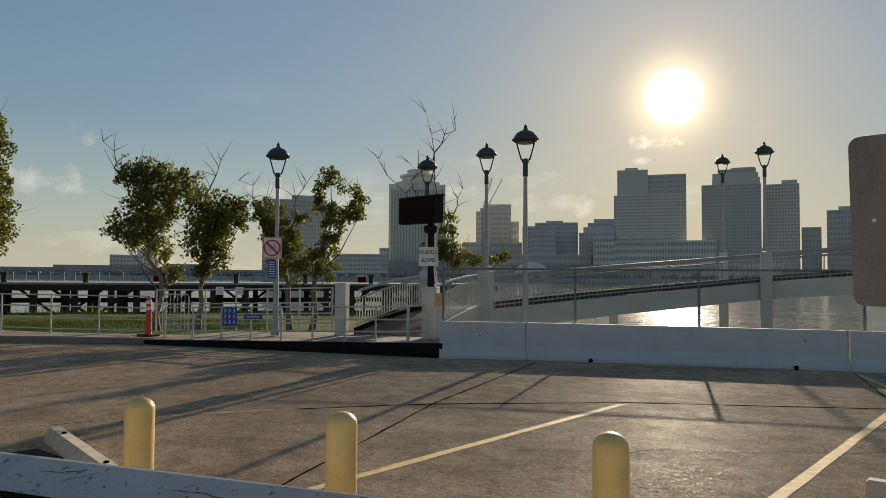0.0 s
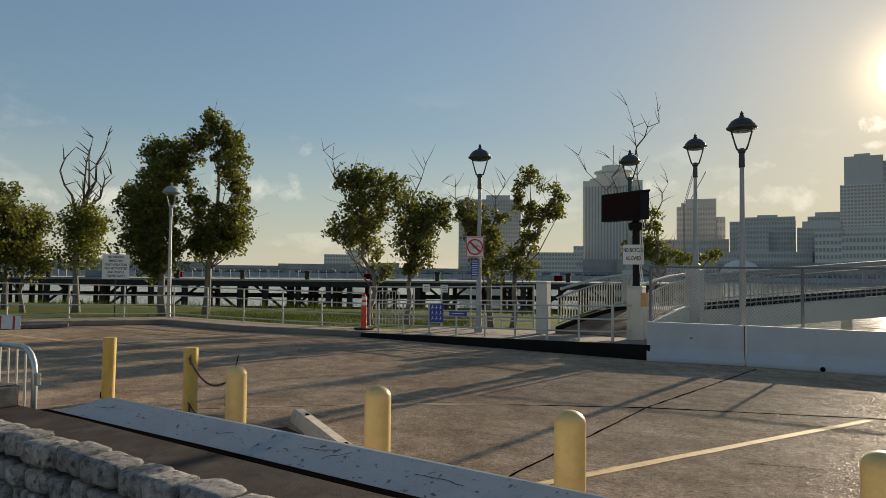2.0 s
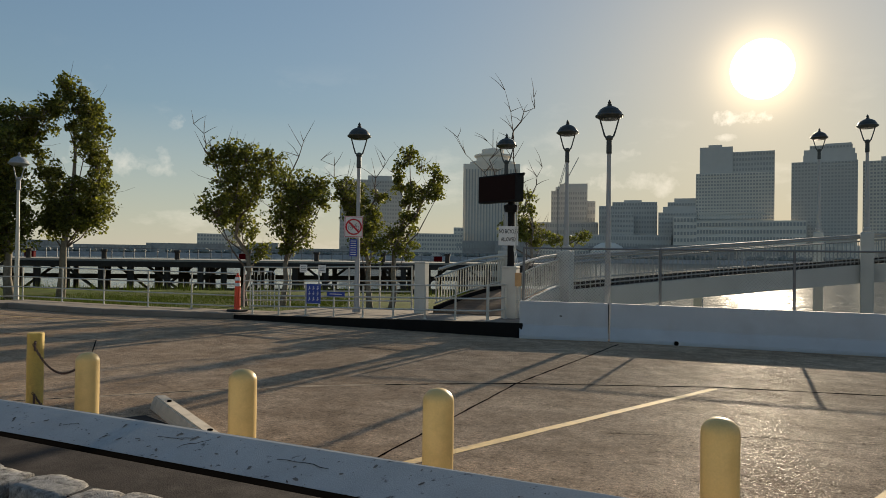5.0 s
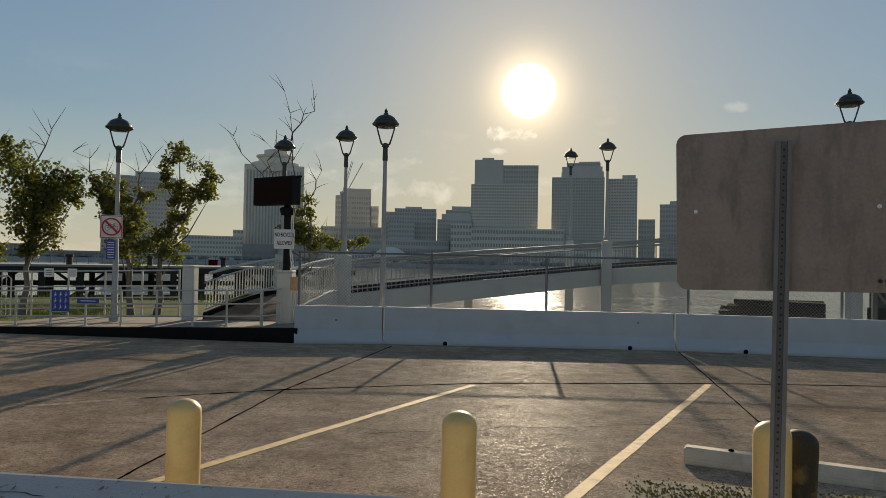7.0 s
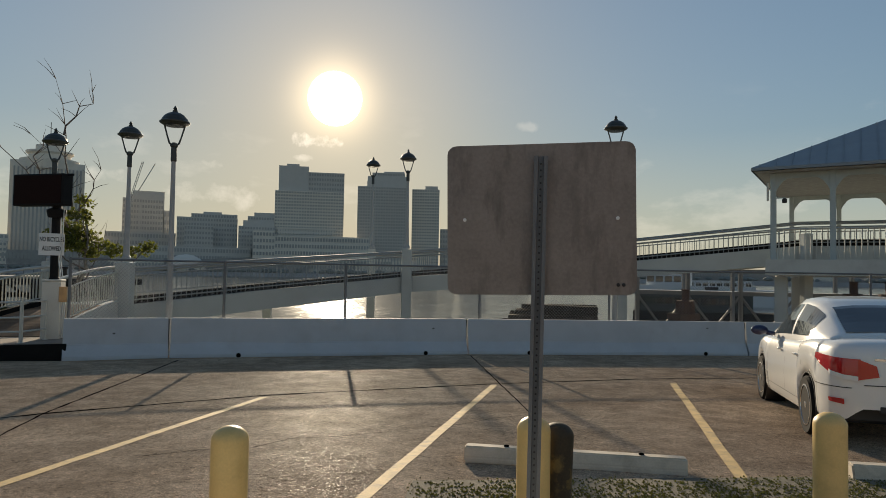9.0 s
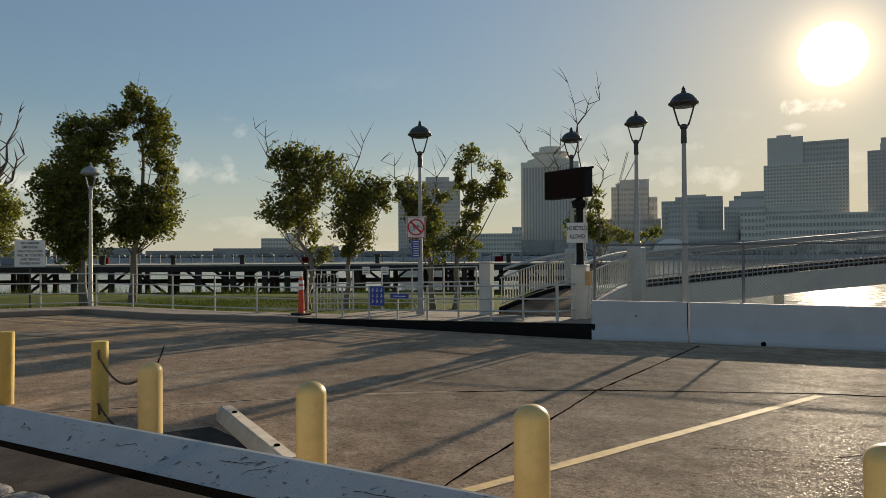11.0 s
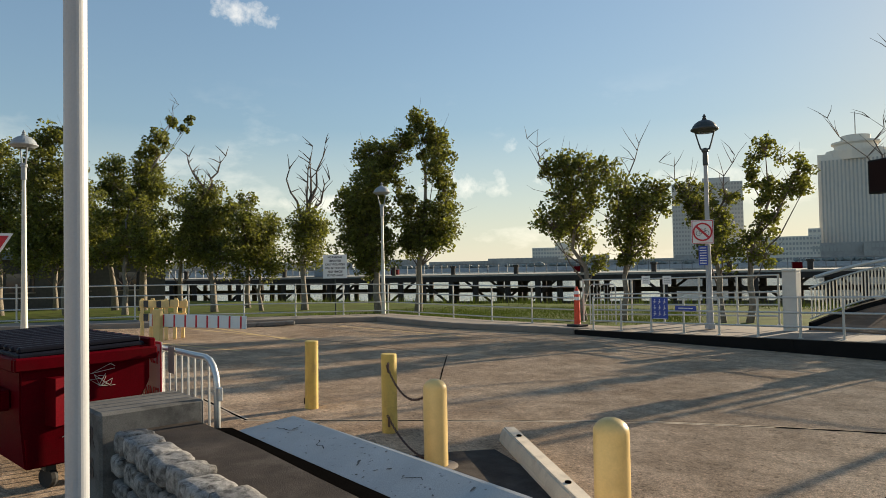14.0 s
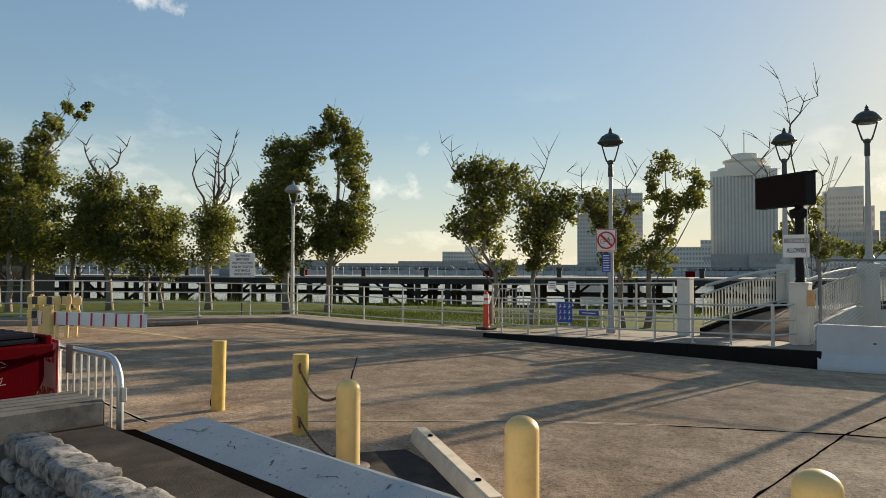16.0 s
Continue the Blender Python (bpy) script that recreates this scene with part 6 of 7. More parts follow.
def sedan():
    """y runs forward from the tail, x across."""
    t = thing("sedan_car", "white four-door sedan parked with its tail towards the bollards", "car", pose(5.32, 5.95, gz(0, 6.2), -SLOPE, 0, -20))

    def tab(y, *kv):
        return float(np.interp(y, kv[0::2], kv[1::2]))

    def half(y):
        return tab(y, 0, 0.56, 0.04, 0.68, 0.12, 0.76, 0.3, 0.815, 0.6, 0.842, 1.2, 0.85, 3.2, 0.85, 3.7, 0.82, 4.05, 0.72, 4.25, 0.56, 4.34, 0.4)

    def belt(y):
        return tab(y, 0, 0.93, 0.06, 0.99, 0.2, 1.02, 0.6, 1.02, 1.35, 0.97, 2.4, 0.94, 3.2, 0.92, 3.7, 0.85, 4.05, 0.76, 4.25, 0.66, 4.34, 0.58)

    def sill(y):
        z = tab(y, 0, 0.40, 0.05, 0.30, 0.2, 0.24, 0.5, 0.22, 3.6, 0.2, 4.2, 0.24, 4.34, 0.34)
        for w in (0.80, 3.36):
            if abs(y - w) < 0.345:
                z = max(z, 0.31 + math.sqrt(0.345 ** 2 - (y - w) ** 2))
        return z

    def profile(y):
        w, h, z = half(y), belt(y), sill(y)
        k = max(0.05, h - z)
        return [(w * 0.95, z), (w * 0.985, z + k * 0.10), (w, z + k * 0.35), (w * 1.0, z + k * 0.55), (w * 0.985, z + k * 0.74), (w * 0.955, z + k * 0.90), (w * 0.90, z + k * 0.975), (w * 0.72, h + 0.008), (w * 0.4, h + 0.022), (0.0, h + 0.026)]

    def skin(ys, prof, name, mat, close=True):
        bm = bmesh.new()
        rings = []
        for y in ys:
            p = prof(y)
            p = p + [(-x, z) for x, z in p[-2::-1]]
            rings.append([bm.verts.new((x, y, z)) for x, z in p])
        for a, b in zip(rings, rings[1:]):
            for k in range(len(a) - 1):
                bm.faces.new((a[k], a[k + 1], b[k + 1], b[k]))
        if close:
            bm.faces.new(rings[0])
            bm.faces.new(rings[-1][::-1])
        return part(name, bm, mat, t, smooth=True)
    ys = sorted(set([0, 0.02, 0.05, 0.09, 0.14, 0.2, 0.3, 0.4, 4.0, 4.15, 4.25, 4.3, 4.34] + [round(w + 0.345 * math.sin(radians(a)), 4) for w in (0.80, 3.36) for a in range(-90, 91, 12)] + [1.2 + 0.2 * i for i in range(10)]))
    skin(ys, profile, "body", M_CARWHITE)
    part("underbody", box((0, 2.15, 0.42), (1.30, 3.9, 0.36), bevel=0.03), M_INK, t, "dark underbody")

    def cabin(y):
        zb, zr = belt(y), tab(y, 0.40, 1.03, 0.75, 1.18, 1.05, 1.32, 1.35, 1.41, 1.7, 1.45, 2.05, 1.44, 2.4, 1.37, 2.8, 1.18, 3.25, 0.95)
        wb, wr = tab(y, 0.4, 0.70, 0.9, 0.775, 2.6, 0.785, 3.25, 0.74), tab(y, 0.4, 0.60, 1.05, 0.565, 1.7, 0.585, 2.4, 0.575, 3.25, 0.66)
        zr = max(zr, zb + 0.01)
        return [(wb, zb - 0.05), (wb + (wr - wb) * 0.22, zb + (zr - zb) * 0.25), (wb + (wr - wb) * 0.5 + 0.008, zb + (zr - zb) * 0.5), (wr + 0.012, zr - (zr - zb) * 0.16), (wr * 0.95, zr - 0.025 * min(1, (zr - zb) * 4)), (wr * 0.75, zr), (wr * 0.4, zr + 0.012), (0.0, zr + 0.016)]
    cys = [0.40 + 0.095 * i for i in range(31)]
    skin(cys, cabin, "roof", M_CARWHITE)

    def at_level(p, f):
        """The point a fraction f of the way up the side of a cabin section."""
        (x0, z0), (x1, z1) = (p[0][0], p[0][1] + 0.05), p[3]
        z = z0 + (z1 - z0) * f
        return float(np.interp(z, [q[1] for q in p[:4]], [q[0] for q in p[:4]])), z
    for s in (-1, 1):
        for name, y0, y1 in (("rear_door_window", 0.98, 1.74), ("front_door_window", 1.84, 2.80)):
            bm = bmesh.new()
            prev = None
            for i in range(11):
                y = y0 + (y1 - y0) * i / 10
                p = cabin(y)
                ends = 0.55 if (name[0] == "r" and i == 0) else 0.0
                col = []
                for f in (0.10, 0.5, 0.97):
                    x, z = at_level(p, max(f, ends) if f < 0.97 else f)
                    col.append(bm.verts.new((s * (x + 0.007), y, z)))
                if prev:
                    for k in range(2):
                        bm.faces.new((prev[k], prev[k + 1], col[k + 1], col[k]))
                prev = col
            part(name, bm, M_CARGLASS, t, "dark side window")
    for name, y0, y1, lab in (("rear_window", 0.52, 1.12, "dark sloping rear window"), ("windscreen", 2.42, 3.12, "dark windscreen")):
        bm = bmesh.new()
        prev = None
        for i in range(9):
            y = y0 + (y1 - y0) * i / 8
            p = cabin(y)
            zr, wr = p[-1][1], p[4][0]
            col = [bm.verts.new((wr * 0.93 * u, y, float(np.interp(abs(wr * 0.93 * u), [q[0] for q in p[:3:-1]], [q[1] for q in p[:3:-1]])) + 0.008)) for u in (-1, -0.6, -0.2, 0.2, 0.6, 1)]
            if prev:
                for k in range(5):
                    bm.faces.new((prev[k], prev[k + 1], col[k + 1], col[k]))
            prev = col
        part(name, bm, M_CARGLASS, t, lab)

    def side_patch(name, s, y0, y1, lo, hi, mat, off, label=""):
        """A patch lying on the body side between two height functions."""
        bm = bmesh.new()
        prev = None
        for i in range(13):
            y = y0 + (y1 - y0) * i / 12
            p = profile(y)[:7]
            col = []
            for f in (0, 0.33, 0.67, 1):
                z = lo(y) + (hi(y) - lo(y)) * f
                x = float(np.interp(z, [q[1] for q in p], [q[0] for q in p]))
                col.append(bm.verts.new((s * (x + off), y - (off if y < 0.1 else 0), z)))
            if prev:
                for k in range(3):
                    bm.faces.new((prev[k], prev[k + 1], col[k + 1], col[k]))
            prev = col
        return part(name, bm, mat, t, label, smooth=True)
    for s in (-1, 1):
        tl = side_patch("tail_lamp", s, 0.0, 0.46, lambda y: 0.66 + 0.38 * y, lambda y: 0.86 + 0.06 * y, M_TAIL, 0.012, "red swept-back tail lamp")
        bm = bmesh.new()
        bm.faces.new([bm.verts.new(v) for v in ((s * 0.575, -0.012, 0.665), (s * 0.40, -0.013, 0.70), (s * 0.42, -0.013, 0.80), (s * 0.575, -0.012, 0.86))])
        part("inner_lamp", bm, M_TAIL, tl, "red lamp on the boot lid")
        side_patch("reverse_lens", s, 0.0, 0.16, lambda y: 0.655 + 0.38 * y, lambda y: 0.70 + 0.3 * y, M_SIGNWHITE, 0.016, "clear lens")
        side_patch("reflector", s, 0.04, 0.17, lambda y: 0.43 + 0.1 * y, lambda y: 0.485, M_TAIL, 0.010, "red bumper reflector")
        side_patch("bumper_gap", s, 0.02, 0.50, lambda y: 0.585, lambda y: 0.593, M_INK, 0.004, "dark bumper gap")
        for y in (0.98, 1.80, 2.86):
            side_patch("door_gap", s, y, y + 0.008, lambda y: 0.34, lambda y: belt(y) - 0.06, M_INK, 0.003, "dark door gap")
        side_patch("sill_gap", s, 1.16, 3.0, lambda y: 0.325, lambda y: 0.332, M_INK, 0.003, "dark sill gap")
        for y in (1.12, 1.98):
            part("door_handle", tube(bmesh.new(), [(s * 0.845, y, 0.80), (s * 0.868, y + 0.03, 0.805), (s * 0.868, y + 0.14, 0.805), (s * 0.845, y + 0.17, 0.80)], 0.012, 8), M_CARWHITE, t, smooth=True)
        mir = bmesh.new()
        bmesh.ops.create_uvsphere(mir, u_segments=20, v_segments=12, radius=1.0, matrix=Matrix.Translation((s * 0.99, 2.58, 1.0)) @ Matrix.Diagonal((0.105, 0.06, 0.065, 1)))
        tube(mir, [(s * 0.80, 2.62, 0.95), (s * 0.90, 2.60, 0.97)], 0.03, 8)
        part("side_mirror", mir, M_MIRROR, t, "dark blue mirror cover", smooth=True)
        for y in (0.80, 3.36):
            m = pose(s * 0.755, y, 0.305, 0, 90, 0)
            tyre = part("wheel", lathe([(0.21, -0.09), (0.285, -0.095), (0.302, -0.07), (0.305, 0), (0.302, 0.07), (0.285, 0.095), (0.21, 0.09)], 32, m=m), M_TYRE, t, "black tyre with silver rim")
            part("rim", lathe([(0.212, 0.05 * s), (0.215, 0.094 * s), (0.20, 0.097 * s), (0.192, 0.06 * s), (0.19, 0.05 * s)], 28, m=m), M_CHROME, tyre, "silver rim")
            part("hub_well", lathe([(0.19, 0.035 * s), (0.19, 0.045 * s)], 24, m=m), M_INK, tyre)
            for k in range(10):
                part("spoke", box((0.11, 0, 0.075 * s), (0.17, 0.026, 0.025), m @ pose(0, 0, 0, 0, 0, 36 * k), 0.006), M_CHROME, tyre, "silver spoke")
            part("hub", lathe([(0.04, 0.05 * s), (0.04, 0.092 * s), (0.02, 0.096 * s)], 14, m=m), M_CHROME, tyre)
            part("arch_liner", lathe([(0.342, -0.18), (0.342, 0.07), (0.332, 0.07), (0.332, -0.18)], 32, m=pose(s * 0.755, y, 0.31, 0, 90 * s, 0)), M_INK, t, "dark wheel-arch liner")
    part("bumper_insert", box((0, 0.01, 0.40), (0.8, 0.03, 0.07), bevel=0.01), M_INK, t, "dark lower bumper")
    part("number_plate", box((0, -0.012, 0.72), (0.31, 0.012, 0.15), bevel=0.004), M_SIGNWHITE, t, "pale plate with a dark bar")
    part("plate_bar", box((0, -0.021, 0.72), (0.22, 0.004, 0.06)), M_INK, t)
    part("badge", box((-0.36, -0.006, 0.86), (0.15, 0.008, 0.02)), M_CHROME, t, "small metal badge bar")
    part("boot_gap", box((0, -0.004, 0.62), (1.05, 0.006, 0.008)), M_INK, t, "dark boot gap")


M_MIRROR = material("blue_mirror_cover", (0.012, 0.02, 0.075), 0.3, spread=0.1, bump=0, coat=0.5)
M_TYRE = material("tyre_rubber", (0.012, 0.012, 0.012), 0.9, spread=0.2, spec=0.15)
sedan()

# ---- wharf ----


def wharf():
    p, q = Vector((-75, -3.0)), Vector((-15.5, 45.5))
    a, l = along(p, q)
    t = thing("timber_wharf", "old dark timber wharf on many piles over the river", "wharf", pose(p.x, p.y, 0, 0, 0, a))
    zd = 0.93
    part("deck", box((l / 2, 4.0, zd - 0.06), (l, 8.0, 0.12)), M_WHARF_TOP, t, "grey plank deck")
    part("stringer", box((l / 2, -0.02, zd - 0.30), (l, 0.3, 0.36), bevel=0.02), M_WHARF, t)
    part("cross_beam", box((l / 2, 3.6, -0.25), (l, 0.3, 0.3), bevel=0.02), M_WHARF, t)
    part("lower_beam", box((l / 2, 0.4, -1.05), (l, 0.35, 0.36), bevel=0.02), M_WHARF, t)
    rr = random.Random(9)
    pile = None
    for row, y in enumerate((0.1, 3.9, 7.6)):
        for i in range(int(l / 1.9)):
            if rr.random() < 0.10:
                continue
            m = pose(0.6 + row * 0.7 + i * 1.9 + rr.uniform(-0.45, 0.45), y, -5, rr.uniform(-1.5, 1.5), rr.uniform(-1.5, 1.5), rr.uniform(0, 90))
            if pile is None:
                pile = part("timber_leg", lathe([(0.22, 0), (0.2, 2.5), (0.19, 5.7)], 9), M_WHARF, t)
                pile.matrix_basis = m
            else:
                share("timber_leg", pile.data, m, t)
    brace = None
    for i in range(int(l / 2.4)):
        m = pose(0.8 + i * 2.4 + rr.uniform(-0.6, 0.6), 0.25 + 3.6 * (i % 2), -0.9, 0, 0, 180 * rr.randint(0, 1))
        if brace is None:
            brace = part("brace", box((0, 0, 0), (0.16, 0.1, 2.6), pose(0.9, 0, 0.6, 0, -52, 0)), M_WHARF, t)
            brace.matrix_basis = m
        else:
            share("brace", brace.data, m, t)
    post = None
    for i in range(int(l / 0.75)):
        m = pose(0.3 + i * 0.75 + rr.uniform(-0.1, 0.1), 7.4, zd, 0, 0, 0)
        if post is None:
            post = part("rail_post", box((0, 0, 0.36), (0.05, 0.05, 0.72)), M_FENCE, t, "grey rail post")
            post.matrix_basis = m
        else:
            share("rail_post", post.data, m, t)
    part("rail", box((l / 2, 7.4, zd + 0.70), (l, 0.05, 0.04)), M_FENCE, t)
    for i in range(int(l / 4.4)):
        part("mooring_post", lathe([(0.16, zd), (0.16, zd + 0.45), (0.22, zd + 0.48), (0.22, zd + 0.6)], 10, m=Matrix.Translation((2 + i * 4.4, 0.8, 0))), M_WHARF, t)
    for i in range(3):
        x = 40 + i * 14
        o = thing("red_bin", "faded red steel bin on the wharf", "bin", pose(p.x, p.y, 0, 0, 0, a) @ Matrix.Translation((x, 5.0, zd)) @ Matrix.Scale(0.65, 4))
        part("case", box((0, 0, 0.32), (0.9, 0.6, 0.56), bevel=0.03), M_DUMPSTER, o)
        part("lid", box((0, 0, 0.63), (0.96, 0.66, 0.06), bevel=0.02), M_DUMPSTER, o)
    o = thing("metal_cabinet", "grey metal equipment cabinet on the wharf", "cabinet", pose(p.x, p.y, 0, 0, 0, a) @ Matrix.Translation((36, 2.0, zd)))
    part("case", box((0, 0, 0.65), (2.2, 1.0, 1.3), bevel=0.03), M_LAMPHEAD_GREY, o)
    part("door", box((-0.5, -0.51, 0.65), (0.95, 0.03, 1.15), bevel=0.01), M_LAMPHEAD_GREY, o)
    part("door", box((0.5, -0.51, 0.65), (0.95, 0.03, 1.15), bevel=0.01), M_LAMPHEAD_GREY, o)


wharf()

# ---- trees ----


def tree(x, y, z, clumps, label, leaves=27, leaf=0.050, bare=(), trunk=0.092, seed=1, dens=1.0, grow=1.0, bridge=1.45, low=0.0):
    """A tapered trunk with a limb to every foliage clump; clumps are (across, up, radius), across taken square to the line of sight from the lot."""
    rr = random.Random(seed)
    d = Vector((x, y, 0)).normalized()
    right = Vector((d.y, -d.x, 0))
    t = thing("tree", label, "tree", Matrix.Translation((x, y, z)), "sycamores by the river")
    top = max(c[1] for c in clumps)
    axis = [Vector((0, 0, -0.1))]
    n = 7
    for i in range(1, n + 1):
        h = top * 0.82 * i / n
        near = [c for c in clumps if abs(c[1] - h) < top * 0.25] or clumps
        off = sum(c[0] for c in near) / len(near)
        f = min(1.0, i / n * 1.2)
        axis.append(right * (off * f * 0.8 + rr.uniform(-0.05, 0.05)) + d * rr.uniform(-0.08, 0.08) + Vector((0, 0, h)))
    bm = bmesh.new()
    tube(bm, axis, [trunk * (1.25 if i == 0 else 1.0) * (1 - 0.85 * i / n) + 0.012 for i in range(n + 1)], 9)
    part("trunk", bm, M_BARK, t, "pale mottled bark", smooth=True)
    bm = bmesh.new()
    verts, faces = [], []

    def spray(c, rad, count):
        for _ in range(count):
            while True:
                v = Vector((rr.uniform(-1, 1), rr.uniform(-1, 1), rr.uniform(-1, 1)))
                if v.length < 1:
                    break
            v = v.normalized() * (v.length ** 0.6)
            p = c + v * rad
            s = leaf * rr.uniform(0.55, 1.25)
            q = Euler((rr.uniform(-1.2, 1.2), rr.uniform(-1.2, 1.2), rr.uniform(0, 6.3))).to_matrix()
            n0 = len(verts)
            for a, b, h in ((-0.5, 0, 0), (-0.25, -0.42, 0.1), (0.2, -0.5, 0.12), (0.6, 0, 0), (0.2, 0.5, 0.12), (-0.25, 0.42, 0.1)):
                verts.append(tuple(p + q @ Vector((a * s * 1.5, b * s * 1.5, h * s))))
            faces.append((n0, n0 + 1, n0 + 2, n0 + 3))
            faces.append((n0, n0 + 3, n0 + 4, n0 + 5))
    clumps = [(cx, cz, cr * grow) for cx, cz, cr in clumps if cz - cr >= low]
    full = [(cx, cz, cr, False) for cx, cz, cr in clumps]
    for i, p in enumerate(clumps):            # foliage bridges neighbouring clumps
        for q in clumps[i + 1:]:
            gap = math.hypot(p[0] - q[0], p[1] - q[1])
            if 0.5 * (p[2] + q[2]) < gap < bridge * (p[2] + q[2]):
                full.append(((p[0] + q[0]) / 2, (p[1] + q[1]) / 2, min(p[2], q[2]) * 0.8, True))
    for cx, cz, cr, fill in full:
        depth = rr.uniform(-0.6, 0.6) * min(1.2, cr * 1.6)
        c = right * cx + d * depth + Vector((0, 0, cz))
        h0 = max(0.25 * top, cz - cr - abs(cx) * 0.8)
        k = min(n - 1, max(1, int(h0 / (top * 0.82) * n)))
        a = axis[k]
        mid = a.lerp(c, 0.5) + Vector((rr.uniform(-0.1, 0.1), rr.uniform(-0.1, 0.1), -0.12 * (c - a).length))
        if not fill:
            tube(bm, [a, mid, c], [0.030 * (0.6 + cr), 0.02, 0.007], 6)
        m = max(5, int((8 if fill else 15) * dens * (cr / 0.6) ** 1.5))
        for j in range(m):
            u = Vector((rr.gauss(0, 1), rr.gauss(0, 1), rr.gauss(0, 1))).normalized()
            sc = c + u * cr * rr.uniform(0.25, 0.92)
            tube(bm, [c.lerp(mid, 0.2), c.lerp(sc, 0.55) + Vector((0, 0, 0.03)), sc], [0.010, 0.007, 0.003], 4, False)
            spray(sc, max(0.15, cr * rr.uniform(0.24, 0.38)), int(leaves * rr.uniform(0.7, 1.7)))
        for j in range(2):
            u = Vector((rr.gauss(0, 1), rr.gauss(0, 1), abs(rr.gauss(0, 1)))).normalized()
            tube(bm, [c, c + u * cr * 1.1, c + u * cr * 1.5 + Vector((0, 0, 0.08))], [0.010, 0.006, 0.002], 4, False)
    for bx_, bz, ex, ez in bare:
        p0, p1 = right * bx_ + Vector((0, 0, bz)), right * ex + Vector((0, 0, ez))
        main = [p0]
        for i in range(1, 6):
            main.append(p0.lerp(p1, i / 5) + Vector((rr.uniform(-0.15, 0.15), rr.uniform(-0.15, 0.15), rr.uniform(-0.08, 0.08))))
        tube(bm, main, [0.08, 0.066, 0.052, 0.04, 0.026, 0.010] if "dead" in label else [0.032, 0.026, 0.02, 0.015, 0.010, 0.005], 6)
        for i in range(1, 6):
            for s in range(2):
                q = main[i] + right * rr.uniform(-0.55, 0.55) + d * rr.uniform(-0.4, 0.4) + Vector((0, 0, rr.uniform(0.15, 0.7)))
                tube(bm, [main[i], main[i].lerp(q, 0.5) + Vector((rr.uniform(-0.05, 0.05), 0, 0.02)), q], [0.028, 0.018, 0.006] if "dead" in label else [0.012, 0.008, 0.003], 5, False)
    part("branchwork", bm, M_TWIG, t, "thin brown limbs and bare twigs")
    me = bpy.data.meshes.new("crown")
    me.from_pydata(verts, [], faces)
    me.materials.append(M_LEAF)
    ob = new("crown", me)
    ob.parent = t
    ob["label"] = "green sycamore leaves"
    return t


LEAFY = "young leafy sycamore with gaps in its crown on the lawn"
TALL = "tall sycamore with an uneven leafy crown on the lawn"
BROKEN = "sycamore with a leafy lower crown and bare dead top branches"
tree(-25.2, 13.36, -0.42, [(-0.9, 2.8, 0.91), (0.1, 2.6, 0.82), (-1.0, 4.0, 0.86), (0.0, 4.0, 0.91), (-0.4, 5.1, 0.86), (-1.2, 4.8, 0.54), (-0.3, 6.4, 0.73), (0.7, 6.6, 0.68), (1.2, 7.0, 0.45), (0.5, 5.6, 0.64), (-0.5, 2.0, 0.64)], TALL, seed=1, grow=1.12, dens=1.3, leaf=0.058, leaves=42, bridge=1.1, trunk=0.15)
tree(-24.78, 14.9, -0.42, [(0.1, 8.0, 0.55), (0.9, 7.2, 0.69), (-0.1, 7.0, 0.37), (0.8, 6.0, 0.79), (1.2, 5.1, 0.55), (1.0, 3.9, 0.92), (0.1, 3.7, 0.88), (-0.4, 4.7, 0.55), (0.7, 2.9, 0.69), (-0.3, 2.8, 0.69), (1.2, 3.2, 0.46)], TALL, seed=2, grow=1.12, dens=1.3, leaf=0.058, leaves=42, bridge=1.1, trunk=0.14)
tree(-16.0, 15.6, -0.36, [(-0.8, 4.8, 0.59), (0.0, 4.9, 0.63), (0.75, 4.8, 0.42), (-0.95, 3.1, 0.6), (-0.2, 3.6, 0.66), (-0.2, 2.7, 0.6), (-1.15, 4.8, 0.35), (0.3, 3.9, 0.52), (-1.3, 3.2, 0.28), (0.45, 1.9, 0.38)], LEAFY, seed=3, grow=1.12, dens=1.35, bare=((-0.9, 4.4, -1.6, 5.7),))
tree(-15.1, 16.3, -0.36, [(0.0, 4.0, 0.58), (0.5, 3.3, 0.62), (-0.1, 3.0, 0.65), (1.05, 4.0, 0.45), (1.25, 3.5, 0.34), (0.4, 2.4, 0.58), (0.1, 2.0, 0.38)], LEAFY, seed=4, grow=1.15, dens=1.45, bare=((0.2, 4.0, 0.7, 5.4),))
tree(-12.9, 18.0, -0.38, [(-0.85, 4.0, 0.5), (-0.65, 3.2, 0.5), (-0.2, 2.85, 0.56), (0.0, 2.2, 0.6), (-0.4, 2.2, 0.43), (-0.95, 3.7, 0.27), (0.2, 3.6, 0.33)], LEAFY, seed=5, bare=((-0.6, 3.4, -1.5, 4.9), (0.0, 3.4, 0.5, 4.9)), grow=1.12, dens=1.3)
tree(-12.4, 18.45, -0.38, [(0.55, 5.1, 0.36), (0.2, 4.45, 0.3), (1.4, 4.35, 0.39), (1.05, 3.7, 0.45), (1.5, 3.8, 0.27), (0.55, 3.05, 0.45), (0.0, 2.3, 0.52), (0.5, 2.0, 0.42), (0.2, 4.0, 0.2)], LEAFY, seed=6, grow=1.12, dens=1.3)
